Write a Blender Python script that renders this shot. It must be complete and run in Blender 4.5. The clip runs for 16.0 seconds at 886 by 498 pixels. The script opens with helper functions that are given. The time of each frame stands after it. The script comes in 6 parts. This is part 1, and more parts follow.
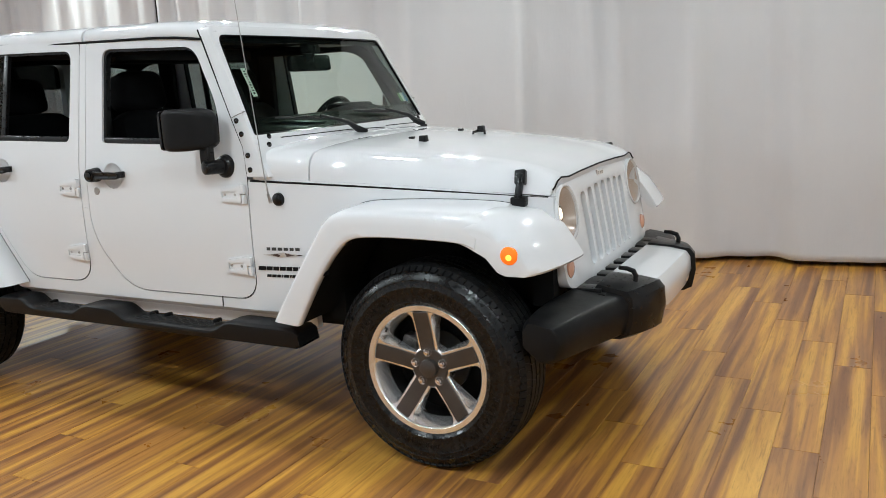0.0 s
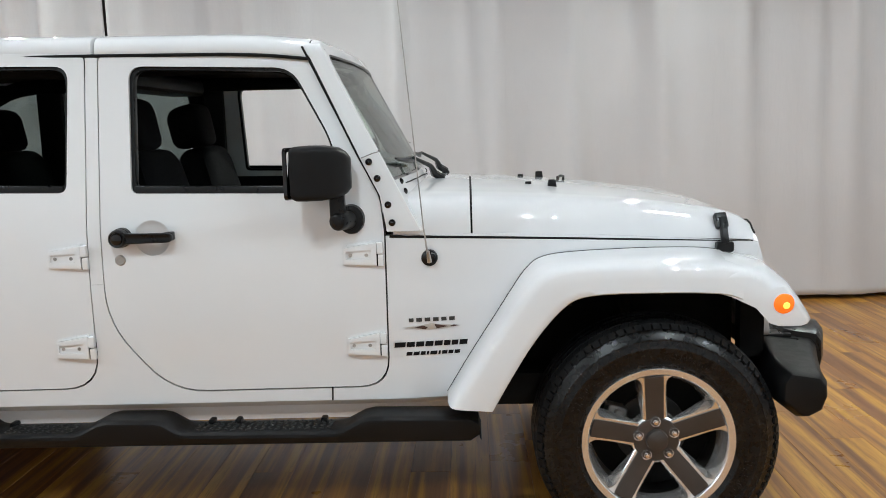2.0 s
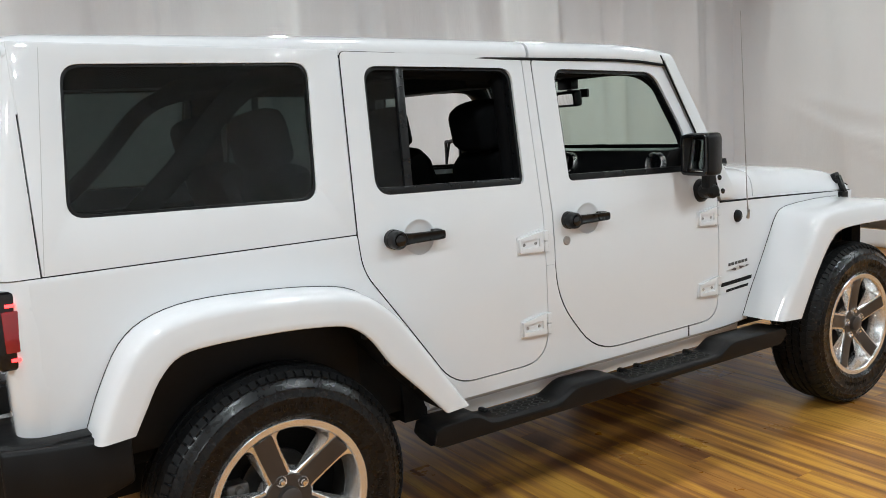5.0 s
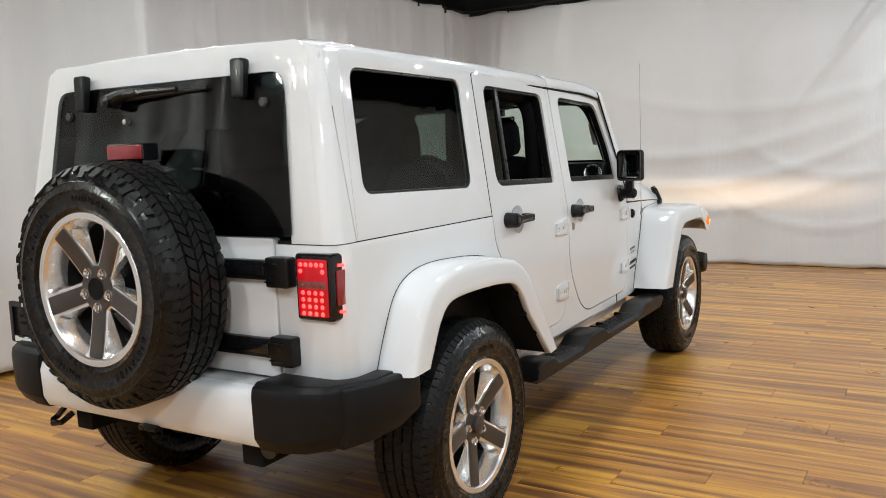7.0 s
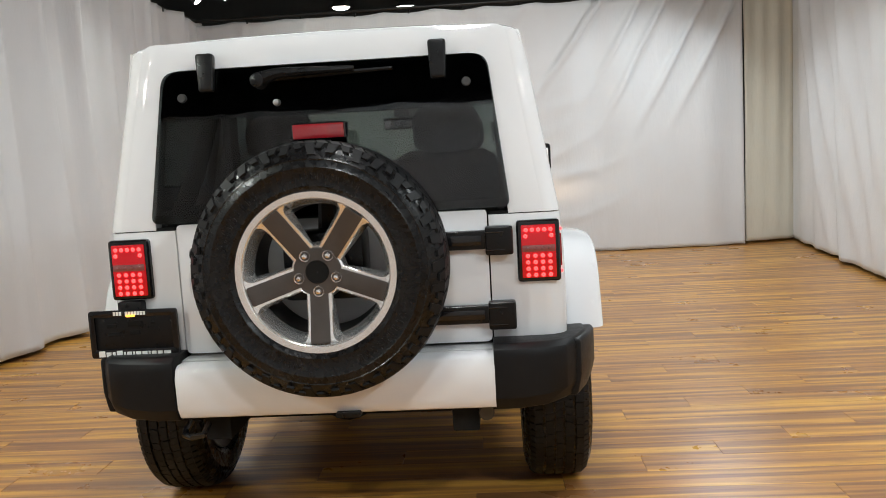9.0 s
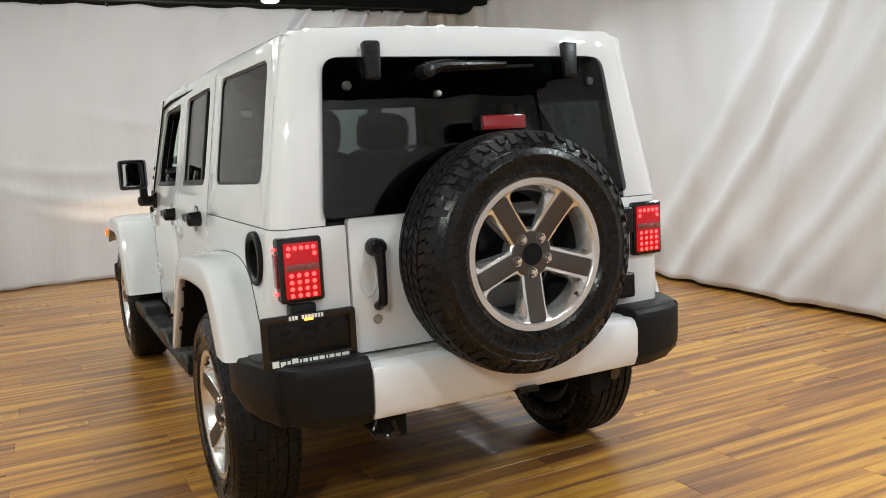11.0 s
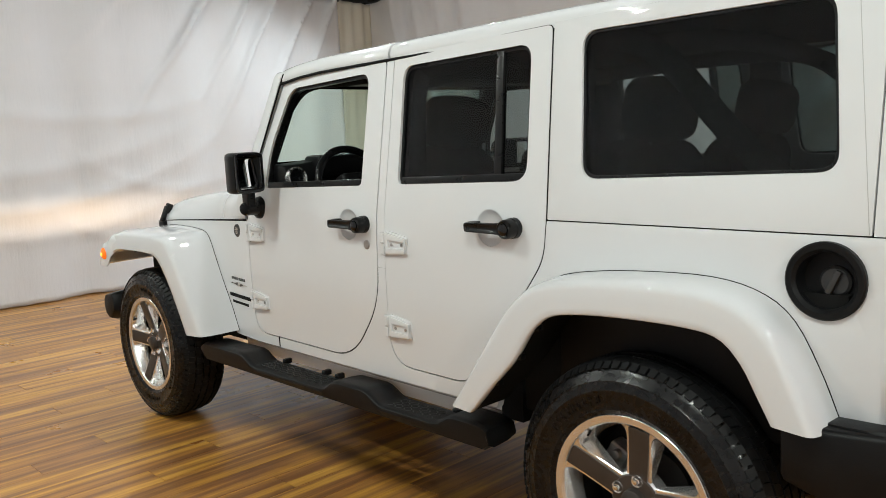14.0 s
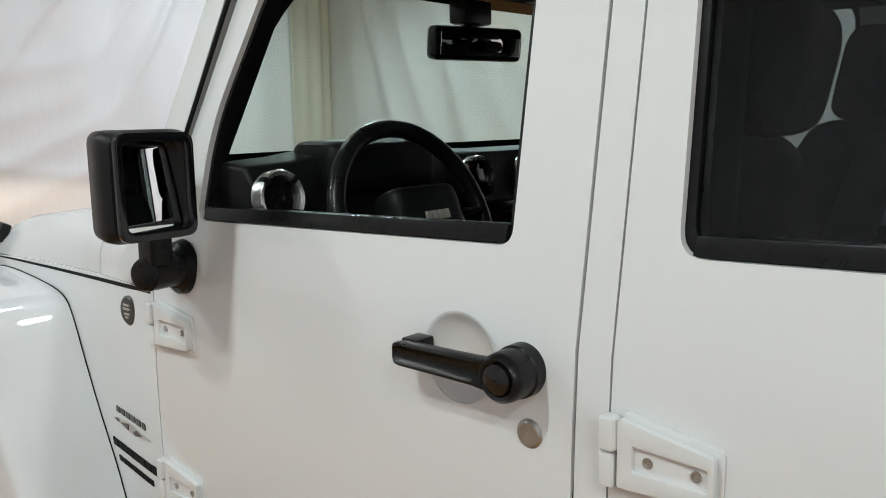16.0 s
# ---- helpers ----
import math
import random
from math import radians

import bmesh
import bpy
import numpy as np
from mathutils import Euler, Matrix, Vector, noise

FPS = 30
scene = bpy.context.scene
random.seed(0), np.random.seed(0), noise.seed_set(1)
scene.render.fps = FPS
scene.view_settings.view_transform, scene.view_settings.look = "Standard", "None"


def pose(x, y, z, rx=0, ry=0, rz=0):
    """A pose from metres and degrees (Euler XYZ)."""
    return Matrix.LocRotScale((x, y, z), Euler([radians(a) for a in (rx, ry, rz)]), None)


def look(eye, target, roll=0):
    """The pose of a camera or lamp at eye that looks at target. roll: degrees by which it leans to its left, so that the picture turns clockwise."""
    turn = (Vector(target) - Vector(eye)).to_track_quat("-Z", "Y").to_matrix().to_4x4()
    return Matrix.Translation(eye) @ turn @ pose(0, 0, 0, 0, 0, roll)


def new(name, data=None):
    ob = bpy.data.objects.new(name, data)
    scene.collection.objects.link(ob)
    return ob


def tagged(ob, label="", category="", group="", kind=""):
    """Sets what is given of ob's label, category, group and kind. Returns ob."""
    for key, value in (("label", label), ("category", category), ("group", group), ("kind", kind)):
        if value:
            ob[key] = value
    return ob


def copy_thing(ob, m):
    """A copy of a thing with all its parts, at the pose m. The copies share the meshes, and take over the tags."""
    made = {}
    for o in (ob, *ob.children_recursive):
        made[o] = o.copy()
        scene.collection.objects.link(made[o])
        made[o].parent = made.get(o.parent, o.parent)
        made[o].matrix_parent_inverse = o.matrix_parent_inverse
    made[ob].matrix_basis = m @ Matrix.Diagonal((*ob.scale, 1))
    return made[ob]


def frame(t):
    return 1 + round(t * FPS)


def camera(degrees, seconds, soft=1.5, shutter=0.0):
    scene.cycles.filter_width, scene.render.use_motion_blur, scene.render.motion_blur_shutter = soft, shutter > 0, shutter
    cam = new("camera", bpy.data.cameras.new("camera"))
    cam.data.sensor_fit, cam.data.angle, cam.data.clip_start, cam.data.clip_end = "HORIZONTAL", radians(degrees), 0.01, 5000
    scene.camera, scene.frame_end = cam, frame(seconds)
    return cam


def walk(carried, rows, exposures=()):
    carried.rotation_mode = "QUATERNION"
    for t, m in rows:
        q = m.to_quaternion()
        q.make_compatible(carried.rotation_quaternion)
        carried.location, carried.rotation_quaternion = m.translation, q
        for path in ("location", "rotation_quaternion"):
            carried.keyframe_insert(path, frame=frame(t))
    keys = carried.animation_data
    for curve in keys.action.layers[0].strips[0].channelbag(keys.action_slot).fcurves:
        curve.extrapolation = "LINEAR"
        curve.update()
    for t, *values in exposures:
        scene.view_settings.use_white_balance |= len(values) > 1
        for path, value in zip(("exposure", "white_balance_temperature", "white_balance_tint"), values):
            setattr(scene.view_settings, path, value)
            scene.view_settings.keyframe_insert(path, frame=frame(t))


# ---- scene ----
cam = camera(56.2, 16.0, 0.9)
PATH = [
    (0, (2.876, -3.375, 1.426), (1.958, -1.643, 1.029), -2.9),
    (0.5, (2.387, -3.498, 1.432), (1.631, -1.686, 1.049), -3.8),
    (1, (1.869, -3.519, 1.428), (1.297, -1.637, 1.067), -3.0),
    (1.5, (1.369, -3.47, 1.417), (1.018, -1.528, 1.091), -1.9),
    (2, (0.865, -3.419, 1.414), (0.798, -1.442, 1.122), -1.7),
    (2.5, (0.334, -3.318, 1.41), (0.568, -1.353, 1.125), -2.4),
    (3, (-0.196, -3.291, 1.435), (0.256, -1.366, 1.134), -3.3),
    (3.5, (-0.717, -3.198, 1.441), (-0.073, -1.329, 1.138), -4.1),
    (4, (-1.26, -3.165, 1.446), (-0.438, -1.367, 1.142), -3.6),
    (4.5, (-1.777, -3.092, 1.46), (-0.832, -1.356, 1.157), -3.4),
    (5, (-2.304, -3.071, 1.473), (-1.242, -1.404, 1.168), -3.3),
    (5.2, (-2.497, -3.022, 1.462), (-1.375, -1.394, 1.165), -3.5),
    (7.3, (-4.253, -2.071, 1.382), (-2.478, -1.18, 1.144), -2.3),
    (7.5, (-4.356, -1.916, 1.358), (-2.542, -1.11, 1.119), -2.7),
    (8, (-4.614, -1.498, 1.335), (-2.717, -0.909, 1.1), -3.6),
    (8.5, (-4.796, -1.032, 1.322), (-2.842, -0.671, 1.094), -3.3),
    (9, (-4.869, -0.543, 1.344), (-2.887, -0.418, 1.114), -3.2),
    (9.5, (-4.889, -0.059, 1.369), (-2.908, -0.198, 1.127), -3.7),
    (9.7, (-4.87, 0.146, 1.376), (-2.899, -0.09, 1.13), -3.6),
    (11.8, (-4.393, 2.124, 1.393), (-2.808, 0.933, 1.13), -3.1),
    (12, (-4.308, 2.284, 1.409), (-2.769, 1.034, 1.144), -3.2),
    (12.5, (-3.999, 2.646, 1.418), (-2.593, 1.253, 1.133), -3.5),
    (13, (-3.625, 2.792, 1.404), (-2.236, 1.381, 1.121), -3.0),
    (13.5, (-3.17, 2.792, 1.409), (-1.749, 1.416, 1.112), -3.4),
    (14, (-2.695, 2.655, 1.396), (-1.257, 1.291, 1.126), -2.7),
    (14.5, (-2.179, 2.444, 1.366), (-0.754, 1.063, 1.115), -2.0),
    (15, (-1.696, 2.164, 1.387), (-0.312, 0.746, 1.117), -2.3),
    (15.5, (-1.227, 1.876, 1.376), (0.103, 0.409, 1.096), -1.9),
    (16, (-0.825, 1.521, 1.379), (0.478, 0.037, 1.064), -0.9),
]
# the clip's camera drifts a little in exposure and white balance
TONE = [(0, 0.04, 6350, 10), (1.5, 0.05, 6350, 10), (3.5, 0.03, 6370, 10), (5.2, 0.02, 6430, 10), (8, 0.0, 6600, 11), (9.7, 0.0, 6550, 10), (12.5, 0.05, 6550, 10), (14, 0.05, 6540, 10), (15, 0.03, 6430, 10), (16, 0.0, 6300, 10)]
walk(cam, [(t, look(eye, target, roll)) for t, eye, target, roll in PATH], TONE)

# ---- world and lights ----
world = bpy.data.worlds.new("world")
scene.world = world
world.use_nodes = True
world.node_tree.nodes["Background"].inputs[0].default_value = (0.55, 0.6, 0.7, 1)
world.node_tree.nodes["Background"].inputs[1].default_value = 0.02

# pairs of round flood lamps hung in a row along both long sides of the room
PAIRS = [(4.3, 2.4), (2.5, 2.5), (0.1, 2.45), (-2.3, 2.5), (4.3, -3.0), (2.4, -2.9), (0.1, -2.9), (-2.3, -2.9)]
LAMPS = [(x + 0.05 * d, y + 0.18 * d) for x, y in PAIRS for d in (-1, 1)] + [(-5.85, 2.9), (-5.2, -2.9)]
LAMP_Z = 3.15
LAMP_POWER = 13.0


def lamp_aim(x, y):
    return look((x, y, LAMP_Z), (x * 0.96 if x > -5 else -2.6, 0.0 if y > 0 or x < -5 else -1.8, 0.6))


for lx, ly in LAMPS:
    data = bpy.data.lights.new("flood_light", "AREA")
    data.shape, data.size, data.spread = "DISK", 0.08, radians(165)
    data.energy, data.color = LAMP_POWER * (0.48 if lx > 4 and ly > 0 else 3.2 if lx < -5 else 1.35 if lx > 4 else 0.98 if ly < 0 else 0.96), (0.845, 0.955, 0.99) if ly < 0 else (0.885, 0.97, 0.90)
    new("flood_light", data).matrix_world = lamp_aim(lx, ly) @ Matrix.Translation((0, 0, -0.012))
# fill lamps added above the middle of the room, shaped as high bays
FILL_BAYS = [(3.4, -0.4), (0.2, -0.4), (-3.0, -0.4), (-5.6, -0.4)]
for lx, ly in FILL_BAYS:
    data = bpy.data.lights.new("fill_light", "AREA")
    data.shape, data.size, data.energy, data.color, data.spread = "DISK", 0.42, 15.5 if lx > -4 else 58.0, (0.86, 0.95, 1.0), radians(150)
    new("fill_light", data).matrix_world = look((lx, ly, 4.42), (lx, ly + 0.001, 0.0))
# headlamps
for s in (-1, 1):
    data = bpy.data.lights.new("headlamp_beam", "SPOT")
    data.energy, data.color, data.spot_size, data.spot_blend, data.shadow_soft_size = 210.0, (1.0, 0.70, 0.42), radians(19), 1.0, 0.04
    new("headlamp_beam", data).matrix_world = look((1.965, s * 0.462, 0.918), (5.6, s * 0.45 - 0.3, 0.80)) @ Matrix.Diagonal((2.1, 0.38, 1, 1))


# ---- materials ----
def material(name):
    m = bpy.data.materials.new(name)
    m.use_nodes = True
    nt = m.node_tree
    return m, nt, nt.nodes["Principled BSDF"]


def node(nt, kind, **values):
    n = nt.nodes.new(kind)
    for k, v in values.items():
        n.inputs[k.replace("_", " ")].default_value = v
    return n


def ramp(nt, stops, fac):
    r = nt.nodes.new("ShaderNodeValToRGB")
    while len(r.color_ramp.elements) < len(stops):
        r.color_ramp.elements.new(0.5)
    for e, (p, c) in zip(r.color_ramp.elements, stops):
        e.position, e.color = p, (*c, 1)
    nt.links.new(fac, r.inputs[0])
    return r.outputs[0]


def bump(nt, bsdf, height, strength, distance):
    b = node(nt, "ShaderNodeBump", Strength=strength, Distance=distance)
    nt.links.new(height, b.inputs["Height"])
    nt.links.new(b.outputs[0], bsdf.inputs["Normal"])


def surface(name, color, rough=0.5, metal=0.0, vary=0.15, scale=6.0, grain=0.0, grain_scale=300.0, coat=0.0, rough_vary=0.1, depth=0.001, spec=0.5):
    """A plain surface with stains at one scale, grain at another and uneven gloss."""
    m, nt, b = material(name)
    co = nt.nodes.new("ShaderNodeTexCoord")
    n1 = node(nt, "ShaderNodeTexNoise", Scale=scale, Detail=6.0, Roughness=0.6)
    nt.links.new(co.outputs["Object"], n1.inputs["Vector"])
    lo, hi = [c * (1 - vary) for c in color], [min(1, c * (1 + vary)) for c in color]
    nt.links.new(ramp(nt, [(0.3, lo), (0.7, hi)], n1.outputs["Fac"]), b.inputs["Base Color"])
    mr = node(nt, "ShaderNodeMapRange", To_Min=max(0.02, rough - rough_vary), To_Max=min(1, rough + rough_vary))
    n2 = node(nt, "ShaderNodeTexNoise", Scale=scale * 4, Detail=4.0)
    nt.links.new(co.outputs["Object"], n2.inputs["Vector"])
    nt.links.new(n2.outputs["Fac"], mr.inputs["Value"])
    nt.links.new(mr.outputs[0], b.inputs["Roughness"])
    b.inputs["Metallic"].default_value = metal
    b.inputs["Coat Weight"].default_value = coat
    b.inputs["Coat Roughness"].default_value = 0.015
    b.inputs["Specular IOR Level"].default_value = spec
    if grain:
        n3 = node(nt, "ShaderNodeTexNoise", Scale=grain_scale, Detail=3.0)
        nt.links.new(co.outputs["Object"], n3.inputs["Vector"])
        bump(nt, b, n3.outputs["Fac"], grain, depth)
    return m


def glowing(name, color, strength, base=(0.3, 0.02, 0.02)):
    m, nt, b = material(name)
    b.inputs["Base Color"].default_value = (*base, 1)
    b.inputs["Roughness"].default_value = 0.15
    b.inputs["Emission Color"].default_value = (*color, 1)
    b.inputs["Emission Strength"].default_value = strength
    return m


def pane(name, tint, gloss=0.04):
    """Thin glass: what lies behind shows through a tint, with a clear reflection on top."""
    m, nt, b = material(name)
    nt.nodes.remove(b)
    tr = node(nt, "ShaderNodeBsdfTransparent", Color=(*tint, 1))
    gl = node(nt, "ShaderNodeBsdfGlossy", Roughness=0.01)
    lw = node(nt, "ShaderNodeLayerWeight", Blend=0.5)
    pw = nt.nodes.new("ShaderNodeMath")
    pw.operation, pw.inputs[1].default_value = "POWER", 4.0
    ma = nt.nodes.new("ShaderNodeMath")
    ma.operation, ma.inputs[1].default_value, ma.inputs[2].default_value = "MULTIPLY_ADD", 0.75, gloss
    mix = nt.nodes.new("ShaderNodeMixShader")
    nt.links.new(lw.outputs["Facing"], pw.inputs[0])
    nt.links.new(pw.outputs[0], ma.inputs[0])
    nt.links.new(ma.outputs[0], mix.inputs[0])
    nt.links.new(tr.outputs[0], mix.inputs[1])
    nt.links.new(gl.outputs[0], mix.inputs[2])
    nt.links.new(mix.outputs[0], nt.nodes["Material Output"].inputs["Surface"])
    return m


WHITE = surface("white_paint", (0.695, 0.70, 0.715), 0.6, vary=0.012, scale=3.0, coat=1.0, rough_vary=0.03)
WHITE.node_tree.nodes["Principled BSDF"].inputs["Specular IOR Level"].default_value = 0.0
WHITE.node_tree.nodes["Principled BSDF"].inputs["Coat IOR"].default_value = 1.6
PLASTIC = surface("textured_black_plastic", (0.007, 0.007, 0.0075), 0.42, vary=0.25, scale=9.0, grain=0.35, grain_scale=420.0, depth=0.0008, spec=0.18)
TRIM = surface("satin_black_trim", (0.006, 0.006, 0.0065), 0.30, vary=0.2, scale=12.0, spec=0.25)
GLOSS = surface("gloss_black", (0.006, 0.006, 0.007), 0.12, vary=0.2, rough_vary=0.04)
RUBBER = surface("tyre_rubber", (0.0045, 0.0045, 0.005), 0.24, vary=0.35, scale=14.0, grain=0.12, grain_scale=70.0, spec=0.3, rough_vary=0.30)
TREAD = surface("tread_rubber", (0.008, 0.008, 0.0085), 0.5, vary=0.35, scale=30.0, grain=0.3, grain_scale=200.0, spec=0.2)
DARK = surface("dark_underbody", (0.008, 0.008, 0.008), 0.8, vary=0.4, scale=8.0, spec=0.12)
CLOTH = surface("black_seat_cloth", (0.004, 0.004, 0.0045), 0.85, vary=0.3, scale=20.0, grain=0.5, grain_scale=600.0, spec=0.12)
DASH = surface("dashboard_vinyl", (0.0035, 0.0035, 0.004), 0.5, vary=0.2, scale=16.0, grain=0.4, grain_scale=500.0, spec=0.25)
ALLOY = surface("machined_alloy", (0.84, 0.835, 0.83), 0.24, metal=0.88, vary=0.02, scale=9.0, rough_vary=0.05)
# rim metal with the shade of the wheel's inside put into its colour
BARREL = surface("shaded_rim_barrel", (0.030, 0.029, 0.028), 0.45, metal=0.5, vary=0.4, scale=12.0)
SPOKE = surface("grey_spoke_paint", (0.062, 0.053, 0.048), 0.34, metal=0.35, vary=0.12, scale=14.0)
CAST = surface("cast_grey_iron", (0.26, 0.25, 0.24), 0.55, metal=0.6, vary=0.35, scale=30.0)
STEEL = surface("bare_steel", (0.42, 0.41, 0.40), 0.42, metal=1.0, vary=0.3, scale=20.0)
CHROME = surface("chrome", (0.85, 0.85, 0.86), 0.08, metal=1.0, vary=0.03, rough_vary=0.03)
PLAIN_GREY = surface("plain_grey_paint", (0.42, 0.42, 0.42), 0.45, vary=0.1, scale=10.0)
# rubber and print; in panel gaps, grooves and holes this black stands for shade
SEAL = surface("seam_black", (0.006, 0.006, 0.006), 0.7, vary=0.1, spec=0.15)
BADGE = surface("badge_grey", (0.05, 0.05, 0.05), 0.35, metal=0.3, vary=0.1)
BADGE_LIGHT = surface("badge_silver", (0.55, 0.5, 0.46), 0.35, metal=0.6, vary=0.1)
BADGE_BROWN = surface("badge_brown", (0.055, 0.028, 0.022), 0.35, vary=0.1)
BADGE_PALE = surface("badge_pale_grey", (0.50, 0.48, 0.46), 0.4, metal=0.3, vary=0.1)
PAPER = surface("paper_sticker", (0.75, 0.75, 0.72), 0.6, vary=0.05)
STICKER_GREEN = surface("green_sticker", (0.18, 0.32, 0.12), 0.5, vary=0.1)
STICKER_BLUE = surface("blue_sticker", (0.12, 0.25, 0.45), 0.5, vary=0.1)
RED_LENS = surface("red_lens", (0.24, 0.008, 0.014), 0.14, vary=0.2, coat=1.0)
LIT_LENS = glowing("lit_red_lens", (1.0, 0.006, 0.010), 0.28, (0.24, 0.008, 0.014))
CLEAR_LENS = surface("smoked_clear_lens", (0.20, 0.05, 0.05), 0.2, vary=0.2, coat=1.0)
LED = glowing("red_led", (1.0, 0.030, 0.030), 6.5)
AMBER = glowing("amber_lens", (1.0, 0.13, 0.004), 0.55, (0.8, 0.2, 0.02))
AMBER_HOT = glowing("amber_bulb", (1.0, 0.42, 0.06), 2.0, (0.9, 0.4, 0.05))
AMBER_DIM = surface("amber_dim_lens", (0.75, 0.40, 0.28), 0.2, vary=0.1, coat=1.0)
BULB = glowing("headlamp_bulb", (1.0, 0.80, 0.55), 4.0, (0.9, 0.9, 0.9))
# the bowl emits a faint glow, standing for bulb light it would reflect
BEAM_GLOW = glowing("headlamp_reflector_glow", (1.0, 0.70, 0.46), 0.10, (0.34, 0.29, 0.25))
LAMP_GLOW = glowing("lamp_diffuser", (1.0, 0.96, 0.90), 40.0, (0.9, 0.9, 0.9))
CLEAR = pane("clear_green_glass", (0.86, 0.935, 0.89), 0.03)
TINT_DARK = pane("black_tinted_glass", (0.36, 0.38, 0.38), 0.040)
TINT = pane("dark_tinted_glass", (0.43, 0.475, 0.465), 0.027)
LENS = pane("clear_lens", (0.95, 0.95, 0.95))
HOUSING = surface("lamp_housing", (0.10, 0.10, 0.10), 0.4, metal=0.6, vary=0.2)
POLE = surface("black_steel_pipe", (0.03, 0.03, 0.03), 0.45, metal=0.5, vary=0.2)
CONCRETE = surface("dark_warehouse_wall", (0.10, 0.10, 0.10), 0.85, vary=0.3, scale=1.2, grain=0.4, grain_scale=30.0)
ROOFDECK = surface("dark_ceiling_deck", (0.17, 0.135, 0.11), 0.8, vary=0.35, scale=0.8, grain=0.3, grain_scale=25.0)
SUBFLOOR = surface("dark_floor_joint", (0.03, 0.018, 0.01), 0.8, vary=0.2)


def cloth_material(name, color, shine):
    m, nt, b = material(name)
    co = nt.nodes.new("ShaderNodeTexCoord")
    n1 = node(nt, "ShaderNodeTexNoise", Scale=0.9, Detail=5.0)
    nt.links.new(co.outputs["Object"], n1.inputs["Vector"])
    lo = [c * 0.93 for c in color]
    nt.links.new(ramp(nt, [(0.3, lo), (0.7, color)], n1.outputs["Fac"]), b.inputs["Base Color"])
    b.inputs["Roughness"].default_value = shine
    b.inputs["Sheen Weight"].default_value = 0.15
    mp = node(nt, "ShaderNodeMapping", Scale=(9.0, 9.0, 2.0))
    n2 = node(nt, "ShaderNodeTexNoise", Scale=1.0, Detail=6.0, Roughness=0.6)
    n3 = node(nt, "ShaderNodeTexNoise", Scale=350.0, Detail=2.0)
    nt.links.new(co.outputs["Object"], mp.inputs["Vector"])
    nt.links.new(mp.outputs[0], n2.inputs["Vector"])
    nt.links.new(co.outputs["Object"], n3.inputs["Vector"])
    add = nt.nodes.new("ShaderNodeMath")
    add.operation = "MULTIPLY_ADD"
    add.inputs[1].default_value = 0.03
    nt.links.new(n3.outputs["Fac"], add.inputs[0])
    nt.links.new(n2.outputs["Fac"], add.inputs[2])
    bump(nt, b, add.outputs[0], 0.35, 0.02)
    return m


FABRIC = cloth_material("white_curtain_cloth", (0.70, 0.70, 0.725), 0.62)
FABRIC_CREAM = cloth_material("cream_curtain_cloth", (0.70, 0.67, 0.58), 0.62)


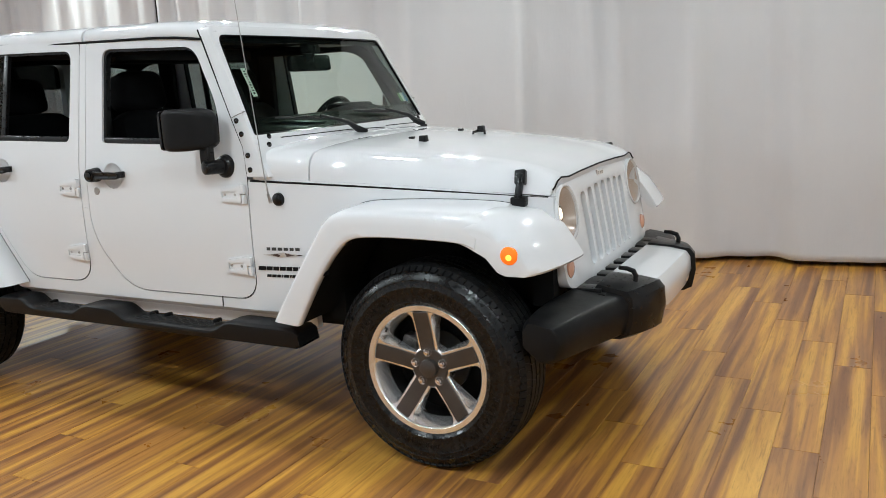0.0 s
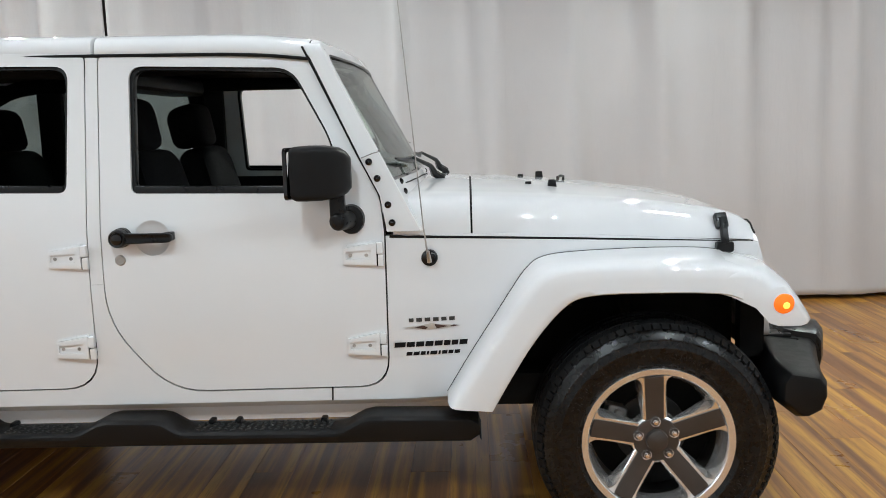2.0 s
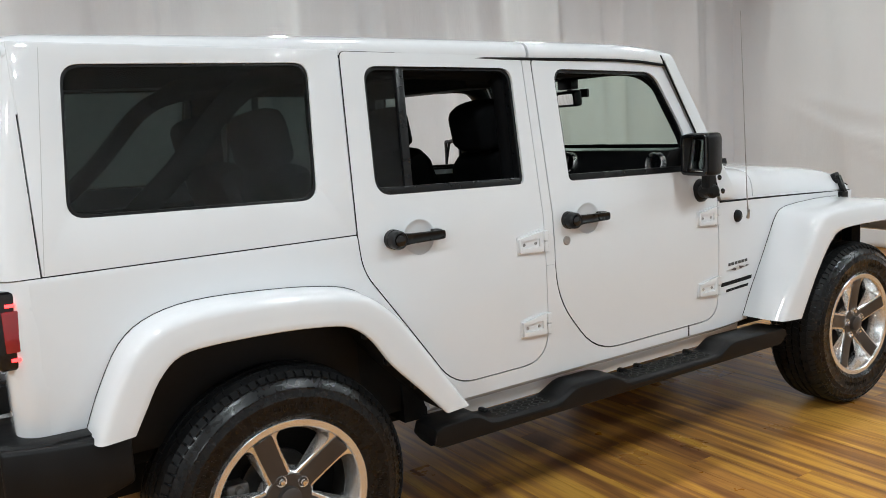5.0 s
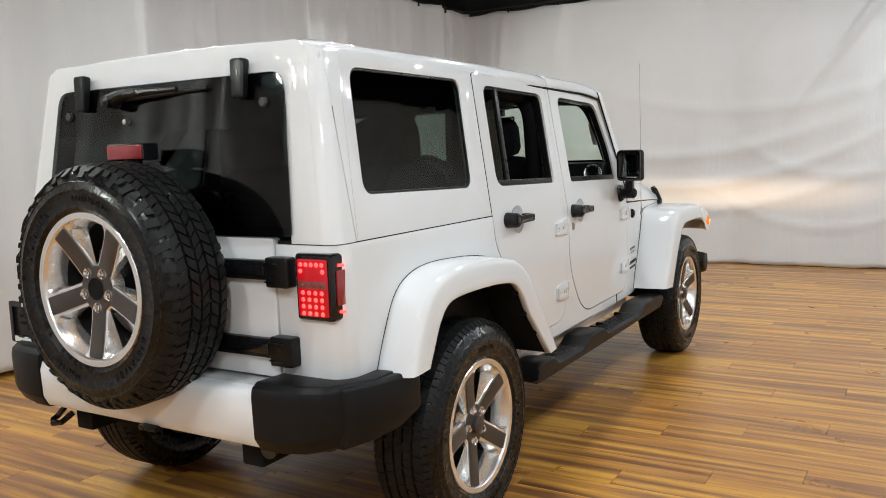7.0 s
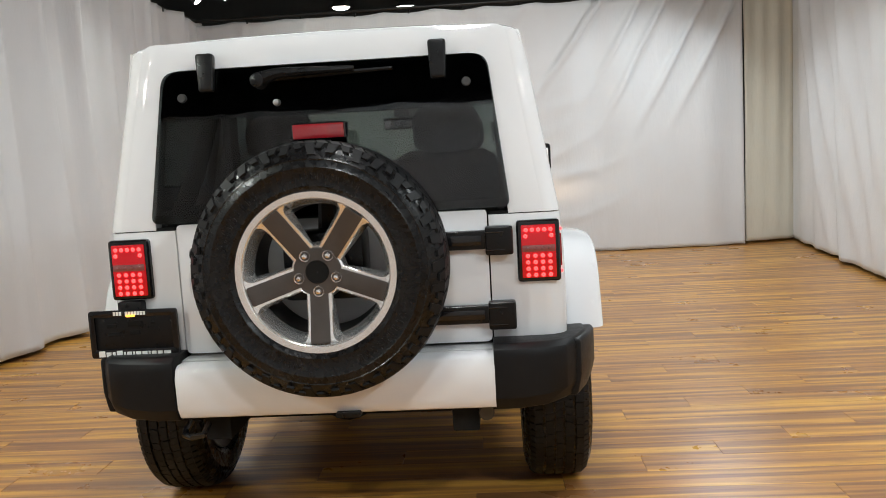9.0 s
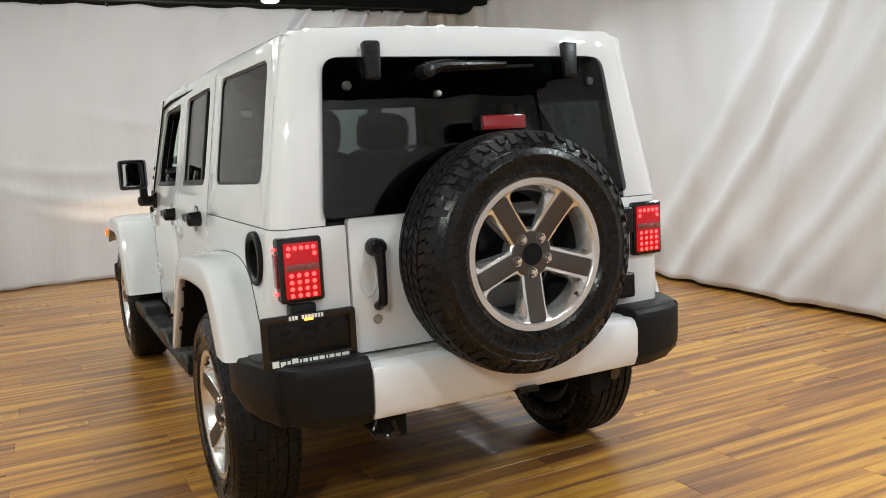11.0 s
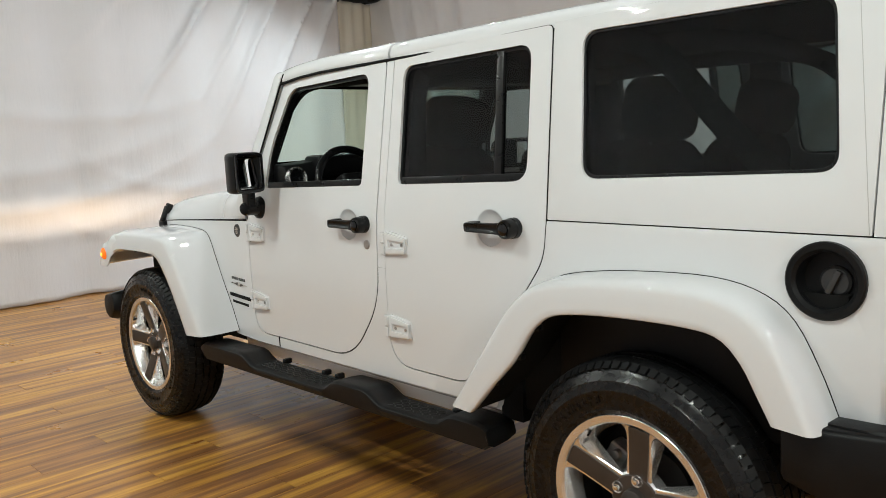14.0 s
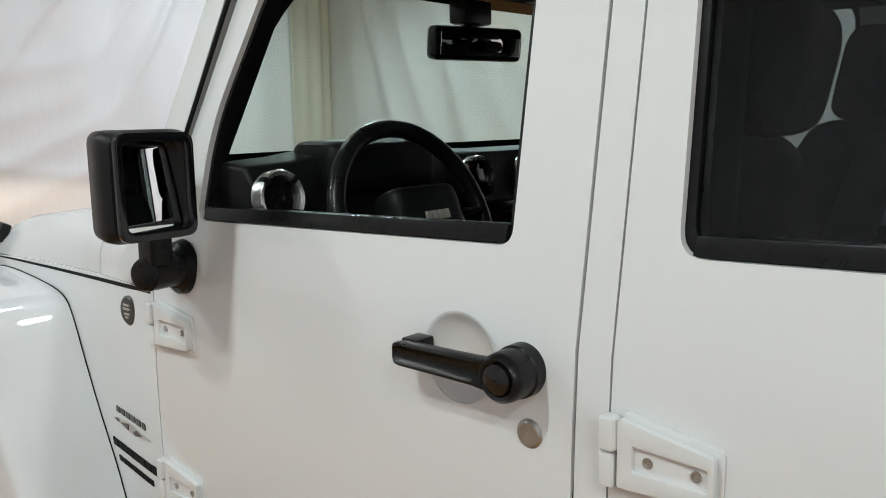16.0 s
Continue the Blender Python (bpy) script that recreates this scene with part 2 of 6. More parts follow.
def plank_material():
    m, nt, b = material("streaked_laminate_plank")
    geo = nt.nodes.new("ShaderNodeNewGeometry")
    info = nt.nodes.new("ShaderNodeObjectInfo")
    add = nt.nodes.new("ShaderNodeMath")
    nt.links.new(info.outputs["Random"], add.inputs[0])
    nt.links.new(geo.outputs["Random Per Island"], add.inputs[1])
    shift = node(nt, "ShaderNodeCombineXYZ")
    mul = nt.nodes.new("ShaderNodeMath")
    mul.operation, mul.inputs[1].default_value = "MULTIPLY", 37.0
    nt.links.new(add.outputs[0], mul.inputs[0])
    nt.links.new(mul.outputs[0], shift.inputs[1])
    vec = nt.nodes.new("ShaderNodeVectorMath")
    nt.links.new(geo.outputs["Position"], vec.inputs[0])
    nt.links.new(shift.outputs[0], vec.inputs[1])

    def streak(sx, sy, detail, rough, wobble):
        mp = node(nt, "ShaderNodeMapping", Scale=(sx, sy, 1.0))
        nt.links.new(vec.outputs[0], mp.inputs["Vector"])
        n = node(nt, "ShaderNodeTexNoise", Scale=1.0, Detail=detail, Roughness=rough, Distortion=wobble)
        nt.links.new(mp.outputs[0], n.inputs["Vector"])
        return n.outputs["Fac"]

    # printed staves: flat bands of amber, tan and purplish brown with short blends between them
    broad = streak(16.5, 0.55, 2.0, 0.5, 0.35)
    base = ramp(nt, [(0.28, (0.19, 0.075, 0.029)), (0.40, (0.27, 0.116, 0.040)), (0.45, (0.33, 0.146, 0.045)), (0.48, (0.42, 0.190, 0.048)), (0.54, (0.48, 0.225, 0.049)), (0.58, (0.59, 0.298, 0.052)), (0.72, (0.70, 0.38, 0.074))], broad)
    figure = streak(42.0, 5.0, 4.0, 0.62, 1.6)
    fine = streak(150.0, 3.0, 5.0, 0.65, 0.4)
    both = nt.nodes.new("ShaderNodeMath")
    both.operation, both.inputs[1].default_value = "MULTIPLY_ADD", 0.5
    half = nt.nodes.new("ShaderNodeMath")
    half.operation, half.inputs[1].default_value = "MULTIPLY", 0.5
    nt.links.new(figure, half.inputs[0])
    nt.links.new(fine, both.inputs[0])
    nt.links.new(half.outputs[0], both.inputs[2])
    mixc = nt.nodes.new("ShaderNodeMix")
    mixc.data_type, mixc.blend_type = "RGBA", "MULTIPLY"
    mixc.inputs["Factor"].default_value = 0.75
    nt.links.new(base, mixc.inputs[6])
    nt.links.new(ramp(nt, [(0.36, (0.55, 0.50, 0.46)), (0.46, (0.88, 0.86, 0.84)), (0.56, (1.0, 1.0, 1.0))], both.outputs[0]), mixc.inputs[7])
    nt.links.new(mixc.outputs[2], b.inputs["Base Color"])
    scuff = streak(1.3, 1.3, 6.0, 0.6, 0.0)
    mr = node(nt, "ShaderNodeMapRange", To_Min=0.20, To_Max=0.40)
    nt.links.new(scuff, mr.inputs["Value"])
    nt.links.new(mr.outputs[0], b.inputs["Roughness"])
    bump(nt, b, fine, 0.12, 0.001)
    return m


PLANK = plank_material()


# ---- mesh helpers ----
def finish(name, bm, mat, angle=32.0):
    bmesh.ops.recalc_face_normals(bm, faces=bm.faces)
    for f in bm.faces:
        f.smooth = True
    me = bpy.data.meshes.new(name)
    bm.to_mesh(me)
    bm.free()
    me.set_sharp_from_angle(angle=radians(angle))
    me.materials.append(mat)
    return me


def part(name, bm, mat, parent, label="", angle=32.0):
    ob = new(name, finish(name, bm, mat, angle))
    ob.parent = parent
    if label:
        tagged(ob, label)
    return ob


def thing(name, label, category, group="", kind=""):
    return tagged(new(name), label, category, group, kind)


def sharp_edges(bm, angle=35.0):
    return [e for e in bm.edges if len(e.link_faces) == 2 and e.calc_face_angle(0) > radians(angle)]


def soften(bm, width, seg=2, angle=35.0):
    bmesh.ops.recalc_face_normals(bm, faces=bm.faces)
    bmesh.ops.bevel(bm, geom=sharp_edges(bm, angle), offset=width, segments=seg, profile=0.6, affect="EDGES", clamp_overlap=True)
    return bm


def block(x0, x1, y0, y1, z0, z1, r=0.0, seg=2, bm=None):
    b = bmesh.new()
    bmesh.ops.create_cube(b, size=1.0)
    for v in b.verts:
        v.co = Vector(((x0 + x1) / 2 + v.co.x * (x1 - x0), (y0 + y1) / 2 + v.co.y * (y1 - y0), (z0 + z1) / 2 + v.co.z * (z1 - z0)))
    if r:
        soften(b, r, seg)
    return join(bm, b) if bm else b


def join(a, b):
    me = bpy.data.meshes.new("tmp")
    b.to_mesh(me)
    b.free()
    a.from_mesh(me)
    bpy.data.meshes.remove(me)
    return a


def rounded(points):
    """A closed outline from (u, v, radius) corners."""
    out, n = [], len(points)
    for i, (u, v, r) in enumerate(points):
        p, a, c = Vector((u, v)), Vector(points[i - 1][:2]), Vector(points[(i + 1) % n][:2])
        if r <= 0:
            out.append((u, v))
            continue
        d1, d2 = (a - p), (c - p)
        r1 = min(r, d1.length * 0.48, d2.length * 0.48)
        p1, p2 = p + d1.normalized() * r1, p + d2.normalized() * r1
        k = 6
        for j in range(k + 1):
            t = j / k
            q = p1 * (1 - t) ** 2 + p * 2 * t * (1 - t) + p2 * t * t
            out.append((q.x, q.y))
    return out


def sheet(outer, holes=(), thick=0.03, cuts=(), ucuts=(), edge=0.006, seg=2):
    """A flat plate in (u, w) with holes; depth runs along v from 0 to thick. Cut lines let it be bent afterwards."""
    bm = bmesh.new()
    for loop in (outer, *holes):
        vs = [bm.verts.new((u, 0, w)) for u, w in loop]
        for i, v in enumerate(vs):
            bm.edges.new((v, vs[(i + 1) % len(vs)]))
    bmesh.ops.triangle_fill(bm, use_beauty=True, edges=bm.edges[:])
    for w in cuts:
        bmesh.ops.bisect_plane(bm, geom=bm.verts[:] + bm.edges[:] + bm.faces[:], plane_co=(0, 0, w), plane_no=(0, 0, 1))
    for u in ucuts:
        bmesh.ops.bisect_plane(bm, geom=bm.verts[:] + bm.edges[:] + bm.faces[:], plane_co=(u, 0, 0), plane_no=(1, 0, 0))
    ext = bmesh.ops.extrude_face_region(bm, geom=bm.faces[:])
    for g in ext["geom"]:
        if isinstance(g, bmesh.types.BMVert):
            g.co.y = thick
    if edge:
        soften(bm, edge, seg, 50.0)
    return bm


def lathe(profile, seg=48, axis="y"):
    """Turns (radius, height) pairs about an axis; the profile may be closed on the axis."""
    bm = bmesh.new()
    rings = []
    for r, h in profile:
        ring = []
        for i in range(seg):
            a = 2 * math.pi * i / seg
            c, s = math.cos(a) * r, math.sin(a) * r
            ring.append(bm.verts.new({"y": (c, h, s), "x": (h, c, s), "z": (c, s, h)}[axis]))
        rings.append(ring)
    for a, b in zip(rings, rings[1:]):
        for i in range(seg):
            bm.faces.new((a[i], a[(i + 1) % seg], b[(i + 1) % seg], b[i]))
    for ring, (r, h) in ((rings[0], profile[0]), (rings[-1], profile[-1])):
        if r < 1e-3:
            bmesh.ops.pointmerge(bm, verts=ring, merge_co=ring[0].co.copy() * 0 + Vector({"y": (0, h, 0), "x": (h, 0, 0), "z": (0, 0, h)}[axis]))
    return bm


def tube(points, radius, seg=10, caps=True):
    """A round bar along a line of points; radius may be one number or one per point."""
    pts = [Vector(p) for p in points]
    rad = radius if isinstance(radius, (list, tuple)) else [radius] * len(pts)
    bm, rings, side = bmesh.new(), [], None
    for i, p in enumerate(pts):
        d = (pts[min(i + 1, len(pts) - 1)] - pts[max(i - 1, 0)]).normalized()
        if side is None:
            side = d.orthogonal().normalized()
        side = (side - d * side.dot(d)).normalized()
        up = d.cross(side)
        rings.append([bm.verts.new(p + rad[i] * (math.cos(2 * math.pi * k / seg) * side + math.sin(2 * math.pi * k / seg) * up)) for k in range(seg)])
    for a, b in zip(rings, rings[1:]):
        for k in range(seg):
            bm.faces.new((a[k], a[(k + 1) % seg], b[(k + 1) % seg], b[k]))
    if caps:
        bm.faces.new(rings[0])
        bm.faces.new(rings[-1])
    return bm


def loft(loops, close=True, caps=True):
    """A skin over loops of equal length."""
    bm = bmesh.new()
    rings = [[bm.verts.new(p) for p in loop] for loop in loops]
    n = len(rings[0])
    for a, b in zip(rings, rings[1:]):
        for k in range(n if close else n - 1):
            bm.faces.new((a[k], a[(k + 1) % n], b[(k + 1) % n], b[k]))
    if caps:
        bm.faces.new(rings[0])
        bm.faces.new(rings[-1])
    return bm


def moved(bm, m):
    bmesh.ops.transform(bm, matrix=m, verts=bm.verts)
    return bm


def bend(bm, f):
    for v in bm.verts:
        v.co = Vector(f(*v.co))
    return bm


def smooth_line(points, n):
    """n points along a Catmull-Rom curve through the given ones."""
    p = [np.array(q, float) for q in points]
    p = [2 * p[0] - p[1], *p, 2 * p[-1] - p[-2]]
    out = []
    for k in range(n):
        t = k / (n - 1) * (len(p) - 3)
        i = min(int(t), len(p) - 4)
        t -= i
        a, b, c, d = p[i:i + 4]
        out.append(0.5 * (2 * b + (c - a) * t + (2 * a - 5 * b + 4 * c - d) * t * t + (3 * b - a - 3 * c + d) * t ** 3))
    return out


# ---- the room ----
def wall_slab(name, x0, x1, y0, y1, z0, z1, mat, label):
    ob = new(name, finish(name, block(x0, x1, y0, y1, z0, z1), mat))
    return tagged(ob, label, name.split("_")[0], kind="structure")


wall_slab("ceiling", -9.3, 11.3, -7.3, 6.3, 5.3, 5.5, ROOFDECK, "dark unlit warehouse ceiling deck")
wall_slab("wall_front", 11.0, 11.2, -7.3, 6.3, 0.0, 5.3, CONCRETE, "dark warehouse wall behind the curtains")
wall_slab("wall_back", -9.2, -9.0, -7.3, 6.3, 0.0, 5.3, CONCRETE, "dark warehouse wall behind the curtains")
wall_slab("wall_left", -9.0, 11.0, 6.0, 6.2, 0.0, 5.3, CONCRETE, "dark warehouse wall behind the curtains")
wall_slab("wall_right", -9.0, 11.0, -7.2, -7.0, 0.0, 5.3, CONCRETE, "dark warehouse wall behind the curtains")


def beam(name, p, q, w, h, mat):
    b = block(min(p[0], q[0]) - w / 2, max(p[0], q[0]) + w / 2, min(p[1], q[1]) - w / 2, max(p[1], q[1]) + w / 2, p[2] - h / 2, p[2] + h / 2, 0.01)
    ob = new(name, finish(name, b, mat))
    return tagged(ob, "dark steel roof beam under the ceiling", "beam", "roof beams", "structure")


for bx in (7.2, 8.9, 2.6, -1.8, -6.0):
    beam("roof_beam", (bx, -7.0, 5.15), (bx, 6.0, 5.15), 0.16, 0.3, POLE)


def curtain(path, z0, z1, folds, mat, label, step=0.035, rows=64, seed=1, sag=0.0, swags=(), bow=1.0):
    """A hung cloth along a line on the plan. folds: (place along it, width, depth, drift to the side on the way down, fade)."""
    rng = np.random.default_rng(seed)
    p = np.array(path, float)
    seg = np.linalg.norm(np.diff(p, axis=0), axis=1)
    total = seg.sum()
    n = int(total / step) + 1
    u = np.linspace(0, total, n)
    cum = np.r_[0, np.cumsum(seg)]
    px, py = np.interp(u, cum, p[:, 0]), np.interp(u, cum, p[:, 1])
    tx, ty = np.gradient(px), np.gradient(py)
    ln = np.hypot(tx, ty)
    nx, ny = -ty / ln, tx / ln
    v = np.linspace(0, 1, rows)
    U, V = np.meshgrid(u, v)
    D = np.zeros_like(U)
    for at, width, depth, drift, fade in folds:
        centre = at + drift * V ** bow
        w = width * (1 + 0.9 * V)
        D += depth * np.exp(-((U - centre) / w) ** 2) * np.clip(1 - fade * V, 0, 1) * (0.75 + 0.25 * np.sin(3 * V + at))
    for k in range(7):
        lam = rng.uniform(0.5, 1.6)
        D += 0.012 * np.sin(2 * np.pi * U / lam + rng.uniform(0, 6) + rng.uniform(-1.2, 1.2) * V) * rng.uniform(0.3, 1)
    hem = 0.006 * np.sin(2 * np.pi * u / 0.9 + seed) + 0.004 * np.sin(2 * np.pi * u / 0.37)
    top = z1 - sag * np.abs(np.sin(np.pi * u / 0.62))
    Z = top[None, :] + (z0 + np.abs(hem)[None, :] - top[None, :]) * V
    # slack cloth: shallow hanging curves (middle, lowest height, steepness, half span, width, depth)
    for mid, low, steep, half, width, depth in swags:
        off = (U - mid) / half
        D += depth * np.exp(-((Z - (low + steep * (U - mid) ** 2)) / width) ** 2) * np.clip(1 - off ** 2, 0, 1)
    X, Y = px[None, :] + nx[None, :] * D, py[None, :] + ny[None, :] * D
    verts = np.stack([X, Y, Z], -1).reshape(-1, 3)
    i = np.arange((rows - 1) * n).reshape(rows - 1, n)[:, :-1].ravel()
    faces = np.stack([i, i + 1, i + 1 + n, i + n], 1)
    me = bpy.data.meshes.new("curtain")
    me.from_pydata(verts.tolist(), [], faces.tolist())
    me.polygons.foreach_set("use_smooth", [True] * len(me.polygons))
    me.materials.append(mat)
    ob = tagged(new("curtain", me), label, "curtain", "hung curtains round the studio")
    solid = ob.modifiers.new("cloth", "SOLIDIFY")
    solid.thickness = 0.004
    return ob


def fold_set(count, length, width, depth, drift, fade, seed):
    rng = np.random.default_rng(seed)
    return [((k + rng.uniform(0.1, 0.9)) * length / count, width * rng.uniform(0.5, 1.5), depth * rng.uniform(0.35, 1.2) * rng.choice([-1, 1], p=[0.3, 0.7]), drift * rng.uniform(0.4, 1.3), fade * rng.uniform(0.5, 1)) for k in range(count)]


LEFT_FOLDS = [(4.08, 0.065, 0.19, -0.1, 0.35), (3.45, 0.075, 0.20, -0.2, 0.4), (4.6, 0.05, 0.12, -0.05, 0.4), (5.35, 0.05, 0.12, 0.0, 0.4), (2.0, 0.06, 0.13, -0.15, 0.4), (2.75, 0.05, 0.09, -0.1, 0.5), (0.9, 0.06, 0.12, -0.1, 0.4)]
curtain([(5.68, 3.02), (-1.86, 3.0)], 0.03, 3.12, fold_set(18, 7.4, 0.07, 0.075, -0.12, 0.5, 3) + LEFT_FOLDS, FABRIC, "white studio curtain in long soft vertical folds", seed=2)
curtain([(-1.92, 3.05), (-3.88, 3.3)], 0.03, 3.12, fold_set(13, 2.0, 0.06, 0.06, 0.03, 0.2, 5), FABRIC, "white studio curtain in close bright folds", seed=4)
curtain([(-3.95, 3.3), (-6.9, 3.45)], 0.03, 3.12, fold_set(14, 3.0, 0.07, 0.06, 0.03, 0.2, 6), FABRIC, "white studio curtain in close bright folds", seed=5)
slant = [(1.69, 0.042, 0.15, 2.3, 2.0), (1.20, 0.033, 0.11, 1.84, 2.2), (0.91, 0.033, 0.15, 1.65, 1.8), (0.43, 0.033, 0.15, 1.68, 1.8), (0.05, 0.04, 0.13, 1.65, 1.8), (2.6, 0.06, 0.035, 2.6, 2.6), (3.6, 0.06, 0.03, 1.6, 2.8), (4.4, 0.06, 0.035, 1.2, 2.6), (5.3, 0.05, 0.04, 0.8, 2.2), (6.1, 0.05, 0.04, 0.4, 2.0)]
slack = [(3.96, 0.88, 0.13, 2.6, 0.06, 0.026), (4.1, 1.22, 0.10, 2.3, 0.07, 0.022), (3.7, 0.62, 0.15, 2.2, 0.06, 0.020), (2.4, 0.42, 0.30, 1.5, 0.045, 0.016), (2.2, 0.98, 0.34, 1.3, 0.05, 0.016), (3.2, 1.72, 0.12, 1.8, 0.07, 0.020), (3.4, 2.34, 0.0, 2.9, 0.012, 0.006), (3.4, 2.06, 0.0, 2.9, 0.012, 0.005)]
curtain([(5.61, -3.66), (5.53, 3.06)], 0.006, 3.10, slant, FABRIC, "taut white studio curtain with slanting creases", seed=7, sag=0.025, swags=slack)
curtain([(5.86, -4.40), (5.70, -3.68)], 0.03, 3.10, fold_set(7, 1.0, 0.05, 0.05, 0.05, 0.2, 9), FABRIC_CREAM, "cream studio curtain gathered in the corner", seed=8)
# the long cloth hangs slack: its folds sweep in from both ends towards the middle
sweep = fold_set(17, 4.0, 0.06, 0.13, 0.05, 0.2, 14) + [(2.7 + 0.36 * k + 0.07 * (k * 5 % 3), 0.068 + 0.022 * (k % 3), 0.034 + 0.016 * (k * 7 % 4), 2.1 + 0.05 * (k % 4), 0.25) for k in range(11)]
sweep += [(at + 7.0, w, d, m, f) for at, w, d, m, f in fold_set(6, 4.2, 0.09, 0.035, -0.5, 0.5, 11) if at > 1.6] + [(12.3 - 0.42 * k, 0.075 + 0.010 * k, 0.075, -(1.1 + 0.10 * k), 0.55) for k in range(9)]
curtain([(-7.0, -3.62), (-2.5, -3.58), (0.7, -3.80), (5.90, -4.31)], 0.03, 3.14, sweep, FABRIC, "white studio curtain hanging in slanting swags", seed=9, sag=0.03, bow=1.35)
curtain([(-7.0, 3.45), (-7.0, -3.6)], 0.03, 3.12, fold_set(16, 7.0, 0.09, 0.06, 0.05, 0.3, 12), FABRIC, "white studio curtain in vertical folds", seed=10)


# black spring clips that hold the cloth to the rails
def clip_mesh():
    bm = block(-0.012, 0.012, -0.010, 0.010, -0.045, 0.0, 0.003)
    join(bm, tube([(0, 0, -0.005), (0.0, 0.018, 0.012), (0, 0.0, 0.034), (0, -0.018, 0.012), (0, 0, -0.005)], 0.003, 6))
    return finish("curtain_clip", bm, POLE)


clip = clip_mesh()
for (ax, ay), (bx, by), z in (((5.61, -3.66), (5.53, 3.06), 3.11), ((5.68, 3.02), (-1.86, 3.0), 3.12), ((-2.5, -3.58), (0.7, -3.80), 3.14), ((0.7, -3.80), (5.90, -4.31), 3.14)):
    n = int(math.hypot(bx - ax, by - ay) / 0.62)
    for k in range(n + 1):
        c = new("curtain_clip", clip)
        c.matrix_world = pose(ax + (bx - ax) * k / max(n, 1), ay + (by - ay) * k / max(n, 1), z, 0, 0, math.degrees(math.atan2(by - ay, bx - ax)) + 90)
        tagged(c, "small black spring clip holding the curtain", "clip", "curtain clips")


def rail(p, q):
    bm = tube([p, q], 0.02, 10)
    tagged(new("curtain_rail", finish("curtain_rail", bm, POLE)), "thin black pipe holding up the curtains", "curtain rail", "curtain rails")


rail((5.54, 3.05, 3.135), (5.62, -3.7, 3.135))
rail((5.70, 3.05, 3.14), (-7.0, 3.46, 3.14))
rail((5.85, -4.34, 3.16), (-7.05, -3.66, 3.16))
rail((-7.04, 3.5, 3.14), (-7.04, -3.7, 3.14))


def flood_lamp(x, y, size):
    """A round flood lamp in a shallow pan, with its hanger."""
    t = thing("flood_lamp", "round white flood lamp in a dark pan, lit", "lamp", "flood lamps over the studio")
    t.matrix_world = lamp_aim(x, y)
    part("housing", lathe([(0.001, 0.10), (size * 0.5, 0.09), (size * 0.62, 0.05), (size * 0.68, 0.0), (size * 0.62, 0.0), (size * 0.55, 0.03), (0.001, 0.04)], 28, "z"), HOUSING, t)
    part("diffuser", lathe([(0.001, 0.004), (size * 0.52, 0.004), (size * 0.56, 0.012), (0.001, 0.02)], 28, "z"), LAMP_GLOW, t, "bright white diffuser")
    inv = t.matrix_world.inverted()
    top = t.matrix_world @ Vector((0, 0, 0.09))
    part("hanger", tube([inv @ top, inv @ (top + Vector((0, 0, 0.05))), inv @ Vector((top.x, top.y, 5.31))], 0.006, 8), POLE, t)
    return t


for lx, ly in LAMPS:
    flood_lamp(lx, ly, 0.085 if lx > -5 else 0.2)
# housings for the added fill lamps
for lx, ly in FILL_BAYS:
    b = thing("bay_lamp", "round high-bay lamp added for fill light, hanging from the ceiling, lit", "lamp", "bay lamps under the ceiling")
    b.matrix_world = pose(lx, ly, 4.45)
    part("housing", lathe([(0.001, 0.28), (0.06, 0.27), (0.10, 0.15), (0.26, 0.0), (0.25, 0.0), (0.09, 0.14), (0.001, 0.15)], 28, "z"), HOUSING, b)
    part("diffuser", lathe([(0.001, 0.01), (0.21, 0.01), (0.22, 0.02), (0.001, 0.025)], 28, "z"), LAMP_GLOW, b, "bright white diffuser")
    part("hanger", tube([(0, 0, 0.27), (0, 0, 0.86)], 0.01, 8), POLE, b)
for lx, ly in ((7.9, 1.6), (8.2, 0.65), (8.0, -2.2)):
    b = thing("bay_lamp", "round high-bay lamp beyond the curtain, lit", "lamp", "bay lamps under the ceiling")
    b.matrix_world = pose(lx, ly, 3.6)
    part("housing", lathe([(0.001, 0.2), (0.06, 0.19), (0.16, 0.0), (0.15, 0.0), (0.05, 0.1), (0.001, 0.1)], 24, "z"), HOUSING, b)
    part("diffuser", lathe([(0.001, -0.03), (0.10, -0.02), (0.13, 0.01), (0.001, 0.025)], 24, "z"), LAMP_GLOW, b, "bright white diffuser")
    part("hanger", tube([(0, 0, 0.19), (0, 0, 1.71)], 0.01, 8), POLE, b)


# ---- the car ----
car = thing("off_road_car", "white four-door off-road car with black trim, lamps on, front windows lowered", "car")


def side_y(x, z):
    """Half width of the body at a place on its flank."""
    y = 0.776 - 0.0224 * (min(max(x, -0.9), 0.62) + 0.9) - 0.010 * ((min(max(z, 0.64), 1.12) - 0.85) / 0.28) ** 2
    if z > 1.12:
        y -= (z - 1.12) * 0.165
    if x < -2.07:
        d = min(1.0, (-2.07 - x) / 0.07)
        y -= 0.07 * (1 - math.sqrt(1 - d * d))
    if x > 0.62:
        y -= (min(x, 1.85) - 0.62) * 0.135
    return y


ZC = (0.53, 0.6, 0.64, 0.70, 0.78, 0.9, 1.0, 1.06, 1.12, 1.3, 1.5)


def flank(outer, holes, s, inset=0.0, thick=0.03, edge=0.006, ucuts=(), cuts=()):
    bm = sheet(outer, holes, thick, ZC + cuts, ucuts, edge)
    return bend(bm, lambda x, d, z: (x, s * (side_y(x, z) - inset - d), z))


